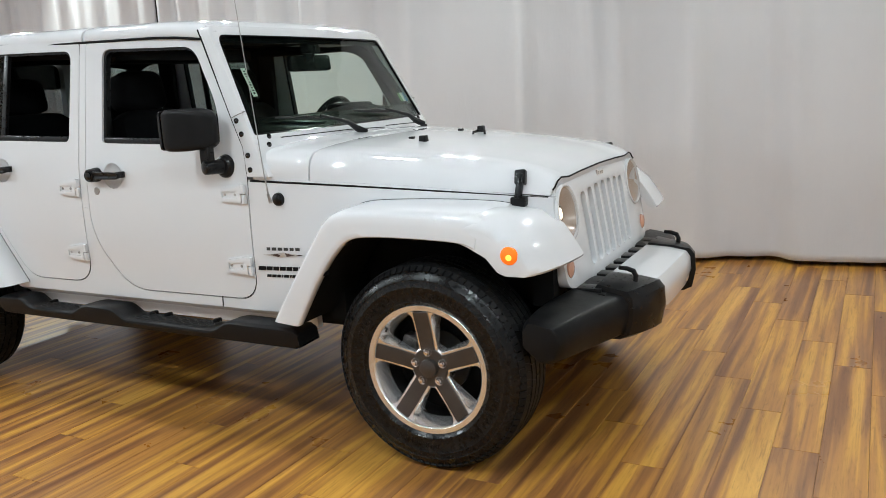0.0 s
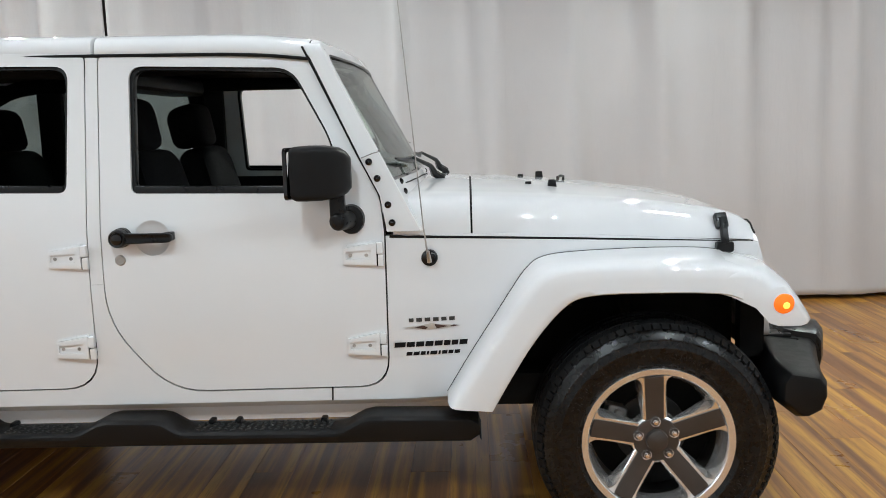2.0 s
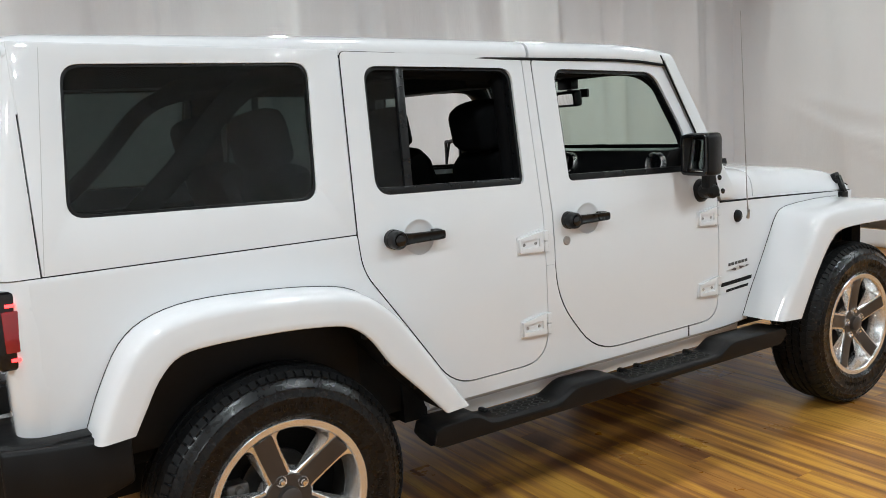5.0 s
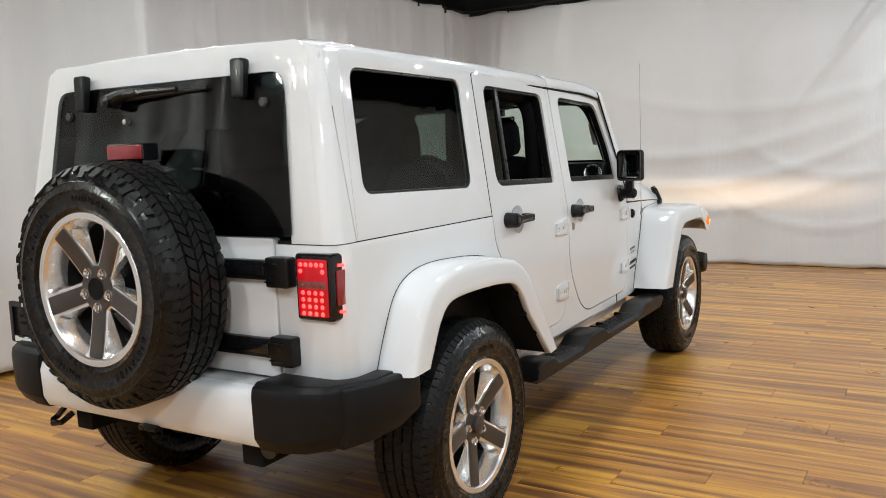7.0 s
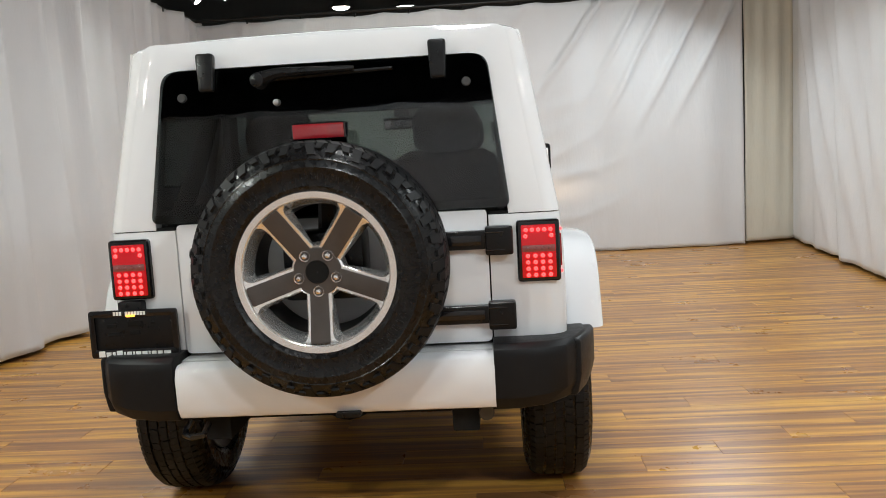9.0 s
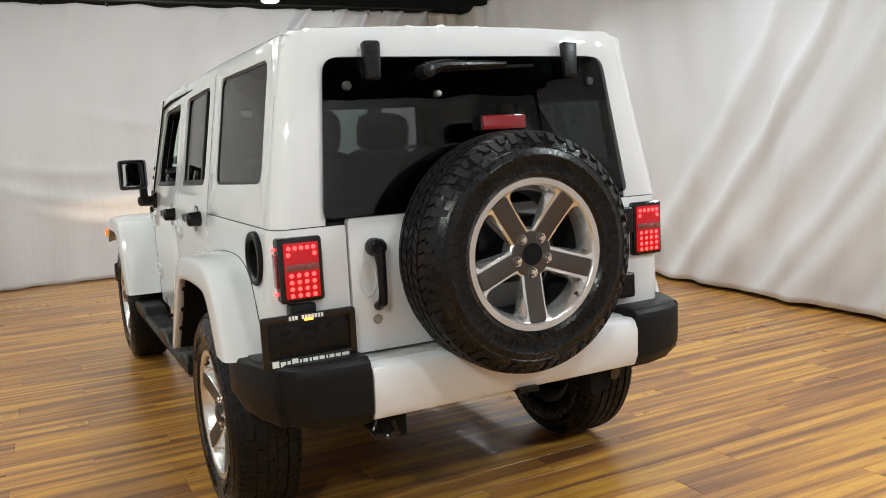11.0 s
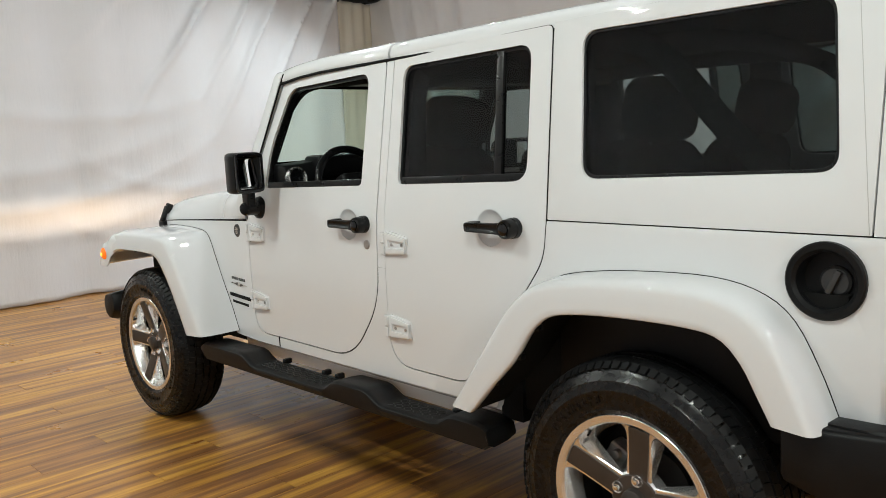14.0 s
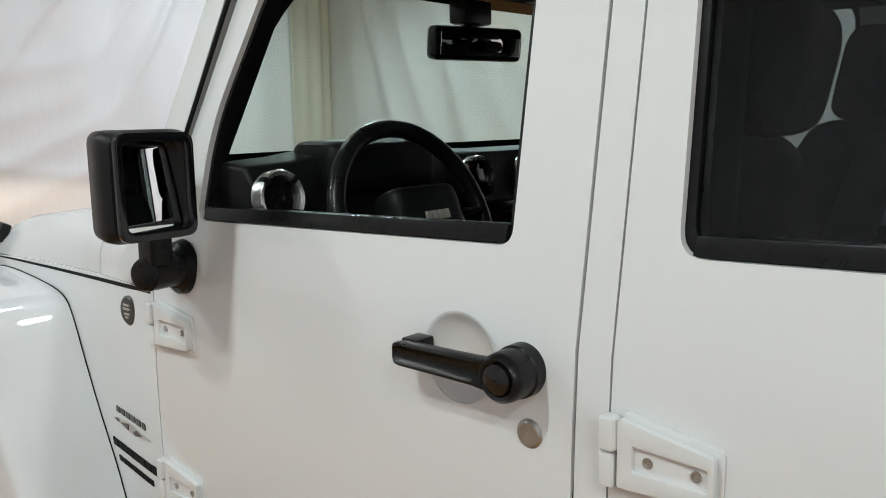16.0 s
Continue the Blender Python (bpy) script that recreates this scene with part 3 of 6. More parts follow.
def ring_flank(outer, s, inset, width, thick, edge=0.004):
    """A seal or frame that follows an outline inwards."""
    c = np.mean(np.array(outer), axis=0)
    span = np.ptp(np.array(outer), axis=0)
    inner = [((u - c[0]) * (1 - 2 * width / span[0]) + c[0], (w - c[1]) * (1 - 2 * width / span[1]) + c[1]) for u, w in outer]
    return flank(outer, [inner], s, inset, thick, edge)


F_DOOR = rounded([(0.580, 0.560, 0.10), (-0.15, 0.560, 0.12), (-0.345, 0.80, 0.12), (-0.345, 1.680, 0.03), (0.337, 1.666, 0.02), (0.505, 1.315, 0.04), (0.570, 1.20, 0.04), (0.583, 1.08, 0.02)])
F_WIN = rounded([(0.446, 1.207, 0.03), (-0.243, 1.226, 0.022), (-0.246, 1.640, 0.05), (0.292, 1.620, 0.06), (0.428, 1.365, 0.10)])
R_DOOR = rounded([(-0.395, 0.578, 0.12), (-0.82, 0.578, 0.09), (-1.138, 1.02, 0.12), (-1.145, 1.13, 0.0), (-1.117, 1.706, 0.02), (-0.392, 1.686, 0.03)])
R_WIN = rounded([(-0.456, 1.233, 0.03), (-1.061, 1.249, 0.06), (-1.042, 1.660, 0.05), (-0.445, 1.645, 0.05)])
Q_WIN = rounded([(-1.262, 1.256, 0.05), (-1.967, 1.275, 0.05), (-1.930, 1.676, 0.05), (-1.229, 1.672, 0.05)])


def handle(parent, x, z, s):
    """A hollow-faced bar on one foot that runs into a round housing with the push button."""
    y = side_y(x, z)
    loops = []
    for dx, h, d in ((0.0765, 0.006, 0.040), (0.0745, 0.011, 0.046), (0.069, 0.0145, 0.049), (0.060, 0.0160, 0.050), (0.0, 0.0165, 0.050), (-0.055, 0.0175, 0.050), (-0.078, 0.0200, 0.050), (-0.095, 0.0215, 0.048)):
        hollow = 0.006 if -0.07 < dx < 0.07 else 0.0
        loops.append([(x + dx, s * (y + yy), z + zz) for yy, zz in ((0.026, -h * 0.85), (0.024, 0.0), (0.026, h * 0.85), (d - 0.008, h), (d - 0.001, h * 0.93), (d, h * 0.72), (d - hollow, h * 0.40), (d - hollow * 1.2, 0.0), (d - hollow, -h * 0.40), (d, -h * 0.72), (d - 0.001, -h * 0.93), (d - 0.008, -h))])
    h = part("handle", soften(loft(loops), 0.0012, 2, 55), TRIM, parent, "black bar handle", angle=40)
    part("handle_foot", bend(block(0.046, 0.074, -0.004, 0.030, -0.012, 0.016, 0.004), lambda u, d, w: (x + u, s * (y + d), z + w)), TRIM, h)
    at = Matrix.Translation((x - 0.099, s * y, z)) @ Matrix.Diagonal((1, s, 1, 1))
    bt = lathe([(0.001, 0.046), (0.0200, 0.046), (0.0205, 0.053), (0.024, 0.055), (0.0285, 0.050), (0.0300, 0.042), (0.0300, 0.020), (0.0320, 0.018), (0.0325, 0.0), (0.001, 0.0)], 36, "y")
    part("button_housing", moved(bt, at), TRIM, h)
    bt = lathe([(0.001, 0.0585), (0.014, 0.058), (0.0180, 0.0555), (0.0190, 0.047), (0.001, 0.046)], 28, "y")
    part("push_button", moved(bt, at), GLOSS, h)
    return h


def scoop(parent, x, z, s):
    """The shallow round dish pressed into the door behind the handle."""
    y = side_y(x, z)
    b = lathe([(0.0615, 0.0012), (0.0585, 0.0008), (0.056, -0.001), (0.051, -0.005), (0.042, -0.010), (0.028, -0.014), (0.001, -0.016)], 40, "y")
    part("handle_scoop", moved(b, Matrix.Translation((x, s * (y - 0.001), z)) @ Matrix.Diagonal((1, s, 1, 1))), WHITE, parent)


def hinge(parent, x, z, s):
    """A white strap hinge: a tapered leaf with a sunken panel and two small bolts, on a flange, and a split knuckle at the pillar."""
    y = side_y(x - 0.05, z)

    def plate(corners, hole, low, high, edge):
        return bend(sheet(rounded(corners), [rounded(hole)] if hole else (), high - low, edge=edge), lambda u, d, w: (x + u, s * (y + high - d), z + w))
    h = part("hinge", plate([(-0.113, 0.030, 0.006), (-0.113, -0.034, 0.006), (-0.002, -0.040, 0.004), (-0.002, 0.048, 0.004)], None, -0.002, 0.004, 0.002), WHITE, parent)
    hole = [(-0.101, 0.012, 0.003), (-0.101, -0.013, 0.003), (-0.018, -0.013, 0.003), (-0.018, 0.016, 0.003)]
    part("leaf", plate([(-0.107, 0.024, 0.005), (-0.107, -0.029, 0.005), (-0.001, -0.034, 0.003), (-0.001, 0.042, 0.003)], hole, 0.002, 0.015, 0.0035), WHITE, h)
    part("leaf_panel", plate([(-0.103, 0.014, 0.0), (-0.103, -0.015, 0.0), (-0.016, -0.015, 0.0), (-0.016, 0.018, 0.0)], None, 0.002, 0.0095, 0.0), WHITE, h)
    part("upper_knuckle", moved(block(0.0, 0.021, 0.0, 0.020, 0.004, 0.043, 0.006, 3), Matrix.Translation((x, s * y, z)) @ Matrix.Diagonal((1, s, 1, 1))), WHITE, h)
    part("lower_knuckle", moved(block(0.003, 0.022, 0.0, 0.016, -0.038, 0.002, 0.005, 3), Matrix.Translation((x, s * y, z)) @ Matrix.Diagonal((1, s, 1, 1))), WHITE, h)
    # black sliver drawn as the shadow line beside the lower knuckle
    part("hinge_shade_line", moved(block(-0.001, 0.0035, 0.0, 0.008, -0.037, 0.001), Matrix.Translation((x, s * y, z)) @ Matrix.Diagonal((1, s, 1, 1))), SEAL, h)
    for dx in (-0.087, -0.034):
        bt = lathe([(0.0062, 0.0005), (0.0055, 0.0022), (0.0038, 0.0022), (0.0030, 0.0004), (0.001, 0.0004)], 14, "y")
        part("bolt", moved(bt, Matrix.Translation((x + dx, s * (y + 0.0095), z)) @ Matrix.Diagonal((1, s, 1, 1))), STEEL, h)


def door(s, front):
    outer, win = (F_DOOR, F_WIN) if front else (R_DOOR, R_WIN)
    hx = -0.176 if front else -0.926
    hz = 1.085 if front else 1.108
    d = part("front_door" if front else "rear_door", flank(outer, [win, [(hx + 0.057 * math.cos(k * math.pi / 16), hz - 0.006 + 0.057 * math.sin(k * math.pi / 16)) for k in range(32)]], s, 0.0, 0.045, 0.007, (0.4, 0.1, hx + 0.075, hx, hx - 0.075, -0.6), (hz - 0.085, hz + 0.07)), WHITE, car)
    seal = ring_flank(win, s, 0.010, 0.011, 0.03)
    part("window_seal", seal, TRIM, d, "black rubber window seal")
    ua, ub = (0.446, -0.243) if front else (-0.456, -1.061)
    wa, wb = (1.207, 1.226) if front else (1.233, 1.249)
    part("belt_seal", flank([(ua - 0.012, wa + 0.001), (ub + 0.014, wb + 0.001), (ub + 0.010, wb + 0.024), (ua - 0.016, wa + 0.024)], [], s, 0.004, 0.02, 0.003), TRIM, d, "black rubber belt strip")
    # black cord laid round the door, darkening the gap as shade would
    seam_loop = [(u, s * (side_y(u, w) - 0.004), w) for u, w in outer]
    part("door_seam", tube(seam_loop + seam_loop[:1], 0.0024, 6, False), SEAL, d, "thin black line drawn for the door gap's shade")
    lock_x = -0.287 if front else None
    scoop(d, hx, hz - 0.006, s)
    handle(d, hx, hz, s)
    if lock_x:
        b = lathe([(0.001, 0.004), (0.014, 0.004), (0.018, 0.001), (0.018, -0.004), (0.001, -0.004)], 20, "y")
        part("key_lock", moved(b, Matrix.Translation((lock_x, s * side_y(lock_x, 1.01), 1.010)) @ Matrix.Diagonal((1, s, 1, 1))), STEEL, d, "round steel key lock")
    hinge_x = 0.558 if front else -0.411
    hinge(d, hinge_x, 1.006 if front else 1.021, s)
    hinge(d, hinge_x, 0.703 if front else 0.717, s)
    # inner trim of the door, dark, below the window
    zs = 1.20 if front else 1.23
    trim = [(u, w) for u, w in rounded([(0.52 if front else -0.42, 0.66, 0.05), (-0.10 if front else -0.80, 0.66, 0.05), (-0.30 if front else -1.06, 0.95, 0.05), (-0.30 if front else -1.06, zs, 0.02), (0.52 if front else -0.42, zs - 0.015, 0.02)])]
    part("inner_trim", flank(trim, [], s, 0.05, 0.035, 0.008), DASH, d)
    if not front:
        div = [(-0.918, 1.238), (-0.948, 1.238), (-0.920, 1.655), (-0.890, 1.655)]
        part("window_divider", flank(div, [], s, 0.010, 0.02, 0.003), TRIM, d)
        vent = [(u, w) for u, w in rounded([(-0.935, 1.245, 0.01), (-1.05, 1.258, 0.05), (-1.032, 1.650, 0.04), (-0.905, 1.650, 0.01)])]
        part("vent_glass", flank(vent, [], s, 0.018, 0.004, 0.0), TINT, d, "dark tinted fixed pane")
        if s > 0:
            main = rounded([(-0.466, 1.242, 0.02), (-0.932, 1.245, 0.01), (-0.905, 1.650, 0.01), (-0.455, 1.637, 0.03)])
            part("window_glass", flank(main, [], s, 0.016, 0.004, 0.0), TINT, d, "dark tinted window, raised")
    return d


for s in (-1, 1):
    door(s, True)
    door(s, False)
    # centre pillar between the doors, rear quarter, sill and cowl side
    part("centre_pillar", flank([(-0.349, 0.931), (-0.391, 0.931), (-0.388, 1.680), (-0.349, 1.680)], [], s, 0.001, 0.04, 0.0), WHITE, car)
    gap = [(0.60, 0.52), (-1.16, 0.52), (-1.16, 1.12), (0.60, 1.08)]
    hole1 = [(0.50, 0.62), (-0.20, 0.62), (-0.29, 0.80), (-0.29, 1.06), (0.50, 1.04)]
    hole2 = [(-0.44, 0.64), (-0.80, 0.64), (-1.06, 1.0), (-1.06, 1.06), (-0.44, 1.06)]
    # black sheet behind the doors, keeps their gaps dark
    part("door_gap_backing", flank(gap, [hole1, hole2], s, 0.046, 0.02, 0.0), SEAL, car)
    edge = [(u - 0.0035, w - 0.0025) for u, w in R_DOOR if u < -0.795 and w < 1.13]
    quarter = [(-1.1490, 1.1340)] + edge[::-1] + [(-0.80, 0.566)] + rounded([(-0.955, 0.566, 0.0), (-1.15, 0.88, 0.06), (-1.32, 0.965, 0.1), (-1.74, 0.965, 0.08), (-1.90, 0.80, 0.06), (-1.94, 0.715, 0.0)]) + [(-2.139, 0.715), (-2.139, 1.1340)]
    fuel_hole = [(-1.955 + 0.066 * math.cos(k * math.pi / 18), 1.033 + 0.066 * math.sin(k * math.pi / 18)) for k in range(36)]
    q = part("rear_quarter", flank(quarter, [fuel_hole] if s > 0 else [], s, 0.0, 0.03, 0.004, (-1.3, -1.6, -1.9, -2.07, -2.09, -2.11, -2.125)), WHITE, car)
    if s > 0:
        fx, fz = -1.955, 1.033
        y = side_y(fx, fz)
        mm = Matrix.Translation((fx, y, fz)) @ Matrix.Diagonal((1, 1, 1, 1))
        fr = part("fuel_surround", moved(lathe([(0.090, -0.004), (0.090, 0.010), (0.086, 0.015), (0.074, 0.015), (0.066, 0.006), (0.064, -0.055), (0.001, -0.056)], 40, "y"), mm), PLASTIC, q, "round black plastic fuel filler surround")
        cm = mm @ Matrix.Translation((-0.008, -0.040, -0.006))
        part("fuel_cap", moved(lathe([(0.001, 0.012), (0.03, 0.012), (0.036, 0.007), (0.037, -0.012), (0.001, -0.014)], 24, "y"), cm), BADGE, fr, "grey screw cap")
        part("cap_grip", moved(block(-0.03, 0.03, 0.012, 0.026, -0.007, 0.007, 0.004), cm @ pose(0, 0, 0, 0, 65, 0)), BADGE, fr)
    fd = [((u - 0.118) * 1.010 + 0.118, (w - 0.95) * 1.014 + 0.95) for u, w in F_DOOR if w < 0.90]
    rd = [((u + 0.75) * 1.012 - 0.75, (w - 0.95) * 1.014 + 0.95) for u, w in R_DOOR if w < 0.90 and u > -0.86]
    sill = [(0.5875, 0.512), (0.5875, 0.90)] + fd + [(-0.349, 0.93), (-0.391, 0.93)] + rd + [(-0.88, 0.567), (-0.94, 0.567), (-0.925, 0.520)]
    part("sill", flank(sill, [], s, 0.001, 0.04, 0.0), WHITE, car, angle=15)
    lip = [[(x, s * (side_y(x, 0.6) + d), z + k * 0.008) for d, z in ((-0.002, 0.513), (-0.008, 0.506), (-0.040, 0.488), (-0.055, 0.478), (-0.060, 0.430), (-0.09, 0.430), (-0.09, 0.513))] for x, k in ((0.82, 0), (0.62, 0.2), (-0.2, 0.6), (-0.92, 1))]
    part("sill_lower", loft(lip), WHITE, car, angle=30)
    cowl = rounded([(0.5875, 1.066, 0.0), (0.5875, 0.905, 0.0), (0.5875, 0.512, 0.0), (0.80, 0.512, 0.0), (0.885, 0.560, 0.0), (1.02, 0.72, 0.0), (1.12, 0.86, 0.05), (1.30, 0.93, 0.0), (1.85, 0.92, 0.0), (1.85, 0.995, 0.0), (1.3, 1.04, 0.0), (0.87, 1.062, 0.0)])
    part("cowl_side", flank(cowl, [], s, 0.001, 0.03, 0.0, (0.65, 0.8, 1.0, 1.2, 1.5)), WHITE, car)
    qp = rounded([(-1.149, 1.1370, 0.0), (-1.122, 1.712, 0.0), (-2.046, 1.735, 0.0), (-2.046, 1.1370, 0.0)])
    hp = part("hardtop_side", flank(qp, [Q_WIN], s, 0.001, 0.03, 0.004, (-1.4, -1.7)), WHITE, car)
    part("quarter_glass", flank([(u, w) for u, w in Q_WIN], [], s, 0.012, 0.005, 0.0), TINT, hp, "dark tinted quarter window")
    seal = ring_flank(Q_WIN, s, 0.008, 0.008, 0.01, 0.002)
    part("window_seal", seal, TRIM, hp)
    part("top_seam", flank([(-1.13, 1.125), (-1.13, 1.145), (-2.12, 1.145), (-2.12, 1.125)], [], s, 0.006, 0.015, 0.0, (-2.07, -2.09, -2.11)), SEAL, car)


# roof: two front panels and the hardtop behind them, crowned, with a rounded rail
def roof_loop(x, drop, half, zc):
    pts = [(half - 0.004, 1.693), (half, 1.705), (half - 0.003, 1.722), (half - 0.012, 1.738), (half - 0.03, 1.750), (half - 0.07, 1.760), (half - 0.16, 1.767), (half - 0.36, zc - 0.004)]
    under = [(half - 0.36, zc - 0.03), (half - 0.09, 1.735), (half - 0.045, 1.693)]
    left = [(x, y, z - drop) for y, z in pts]
    loop = [(x, -y, z - drop) for y, z in pts] + [(x, 0.0, zc - drop)] + left[::-1]
    low = [(x, y, z - drop) for y, z in under]
    return loop + low[::-1] + [(x, 0.0, zc - 0.03 - drop)] + [(x, -y, z - drop) for y, z in under]


def roof_drop(x):
    return 0.0 if x < -1.1 else (x + 1.1) * 0.018 + max(0, x - 0.05) ** 2 * 0.20


rp = part("roof_panel", soften(loft([roof_loop(x, roof_drop(x), 0.666, 1.778) for x in np.linspace(-0.356, 0.352, 9)]), 0.004, 2, 60), WHITE, car, angle=40)
part("roof_seam", loft([[(px, py * 0.994, pz - 0.003) for px, py, pz in roof_loop(x, roof_drop(0.352), 0.666, 1.778)] for x in (0.340, 0.3565)]), SEAL, rp)
xs = [*np.linspace(-0.368, -2.0, 14), -2.03, -2.05, -2.062]
loops = []
for x in xs:
    k = max(0.0, (-2.0 - x) / 0.08)
    loops.append([(px, py * (1 - 0.012 * k * k), pz - (0.016 * k * k if pz > 1.71 else 0)) for px, py, pz in roof_loop(x, roof_drop(x), 0.666, 1.778)])
part("hardtop_roof", soften(loft(loops), 0.004, 2, 60), WHITE, car, angle=40)
for s in (-1, 1):
    gut = [(x, s * 0.662, 1.690 - roof_drop(x)) for x in np.linspace(0.35, -1.13, 12)]
    part("roof_gutter", tube(gut, 0.0055, 8), SEAL, car, "black rubber gutter under the roof rail")
lining = [[(x, y, z - roof_drop(x)) for y, z in ((-0.640, 1.684), (0.640, 1.684), (0.640, 1.692), (-0.640, 1.692))] for x in np.linspace(-2.0, 0.36, 9)]
part("headliner", loft(lining), CLOTH, car)


# rear face
def rear_x(z):
    return -2.15 if z < 1.14 else -2.15 + (z - 1.14) * 0.13


def rear_plate(outer, holes=(), inset=0.0, thick=0.03, edge=0.006, cuts=(1.14, 1.3, 1.5), ucuts=(), curve=0.0):
    bm = sheet(outer, holes, thick, cuts, ucuts, edge)
    return bend(bm, lambda y, d, z: (rear_x(z) + inset + d + curve * y * y, y, z))


frame_out = rounded([(0.705, 1.1370, 0.0), (0.608, 1.757, 0.04), (-0.608, 1.757, 0.04), (-0.705, 1.1370, 0.0), (-0.592, 1.1370, 0.0), (-0.541, 1.666, 0.06), (0.541, 1.666, 0.06), (0.592, 1.1370, 0.0)])
part("hardtop_rear_frame", rear_plate(frame_out, (), 0.0, 0.05, 0.008), WHITE, car)
for s in (-1, 1):
    # rounded posts that join the rear frame to the hardtop sides
    def post(z):
        y0, x0 = 0.705 - (z - 1.142) * 0.157, rear_x(z)
        ys = side_y(-1.9, z)
        pts = [(x0 + 0.002, y0 - 0.01)]
        for a in np.linspace(0, math.pi / 2, 7):
            pts.append((x0 + 0.05 - 0.05 * math.cos(a) * 1.0, y0 + (ys - y0 - 0.002) * math.sin(a)))
        pts += [(-2.050, ys - 0.002), (-2.050, ys - 0.03), (x0 + 0.04, y0 - 0.01)]
        return [(px, s * py, z) for px, py in pts]
    part("hardtop_corner", loft([post(z) for z in (1.1370, 1.25, 1.4, 1.55, 1.68, 1.735)]), WHITE, car, angle=50)
    # grey line laid on the side, drawing the shade of a soft crease
    part("crease_shade_line", tube([(-2.041 + (z - 1.14) * 0.113, s * (side_y(-1.9, z) - 0.0018), z) for z in (1.14, 1.3, 1.5, 1.72)], 0.0013, 6), PLAIN_GREY, car, "thin grey line drawn for a crease's shade beside the hardtop corner")

    def corner(z):
        pts = [(-2.150, 0.5255)]
        for a in np.linspace(0, math.pi / 2, 8):
            pts.append((-2.08 - 0.07 * math.cos(a), 0.70 + (side_y(-1.9, z) - 0.70) * math.sin(a)))
        pts += [(-2.04, side_y(-1.9, z) - 0.001), (-2.04, 0.70), (-2.10, 0.5255)]
        return [(px, s * py, z) for px, py in pts]
    part("rear_corner", soften(loft([corner(z) for z in (0.715, 0.85, 1.0, 1.1340)]), 0.004, 2, 60), WHITE, car, angle=50)
    g = rounded([(s * 0.7, 1.125, 0), (s * 0.7, 1.145, 0), (s * 0.53, 1.145, 0), (s * 0.53, 1.125, 0)])
    part("top_seam", rear_plate(g, (), 0.006, 0.01, 0.0, ()), SEAL, car)

gate = part("tailgate", rear_plate(rounded([(0.519, 0.712, 0.02), (0.519, 1.152, 0.015), (-0.521, 1.152, 0.015), (-0.521, 0.712, 0.02)]), (), -0.004, 0.05, 0.007, ()), WHITE, car)
# black block behind the tailgate, keeps the gap round it dark
part("gate_gap_backing", block(-2.12, -2.02, -0.56, 0.56, 0.69, 1.155), SEAL, gate)
glass_out = rounded([(0.600, 1.158, 0.03), (0.545, 1.662, 0.05), (-0.545, 1.662, 0.05), (-0.600, 1.158, 0.03)])
rg = part("rear_window", rear_plate(glass_out, (), -0.012, 0.005, 0.0, (1.3, 1.5), (-0.3, 0, 0.3)), TINT_DARK, car, "dark tinted rear window")
part("shade_band", rear_plate(rounded([(0.559, 1.498, 0.0), (0.541, 1.658, 0.05), (-0.541, 1.658, 0.05), (-0.559, 1.498, 0.0)]), (), 0.0, 0.004, 0.0, ()), GLOSS, rg, "black painted band along the glass top")
part("lower_band", rear_plate([(0.594, 1.162), (0.592, 1.185), (-0.592, 1.185), (-0.594, 1.162)], (), 0.0, 0.004, 0.0, ()), GLOSS, rg)
for s in (-1, 1):
    hb = block(-0.036, 0.0, -0.030, 0.030, -0.07, 0.055, 0.012, 3)
    hb = bend(hb, lambda x, y, z: (x * (1.0 - 0.25 * (z < -0.02)), y * (1.0 if z > 0 else 0.84), z))
    part("glass_hinge", moved(hb, Matrix.Translation((rear_x(1.65) - 0.014, s * 0.385 + (0.001 if s > 0 else 0.0), 1.655)) @ pose(0, 0, 0, 0, 7, 0)), TRIM, rg, "black hinge cover over the glass")
    bt = lathe([(0.001, -0.012), (0.012, -0.012), (0.015, -0.008), (0.015, 0.0), (0.001, 0.0)], 20, "x")
    part("glass_bolt", moved(bt, Matrix.Translation((rear_x(1.57) - 0.012, s * 0.475, 1.572))), BADGE, rg, "dull grey bolt head")
bt = lathe([(0.001, -0.02), (0.010, -0.018), (0.012, 0.0), (0.001, 0.0)], 16, "x")
part("washer_nozzle", moved(bt, Matrix.Translation((rear_x(1.54) - 0.012, 0.155, 1.540))), STEEL, rg)
wp = part("rear_wiper", tube([(rear_x(1.62) - 0.05, 0.205, 1.615), (rear_x(1.63) - 0.055, 0.14, 1.632), (rear_x(1.63) - 0.05, 0.0, 1.634), (rear_x(1.63) - 0.035, -0.11, 1.636)], [0.026, 0.018, 0.013, 0.009], 10), TRIM, rg, "black rear wiper arm")
part("wiper_blade", tube([(rear_x(1.63) - 0.022, 0.16, 1.618), (rear_x(1.63) - 0.022, -0.235, 1.630)], [0.009, 0.006], 8), TRIM, wp)
part("wiper_pivot", moved(lathe([(0.001, -0.075), (0.022, -0.07), (0.026, -0.01), (0.001, 0.0)], 20, "x"), Matrix.Translation((rear_x(1.61) - 0.005, 0.205, 1.612))), TRIM, wp)
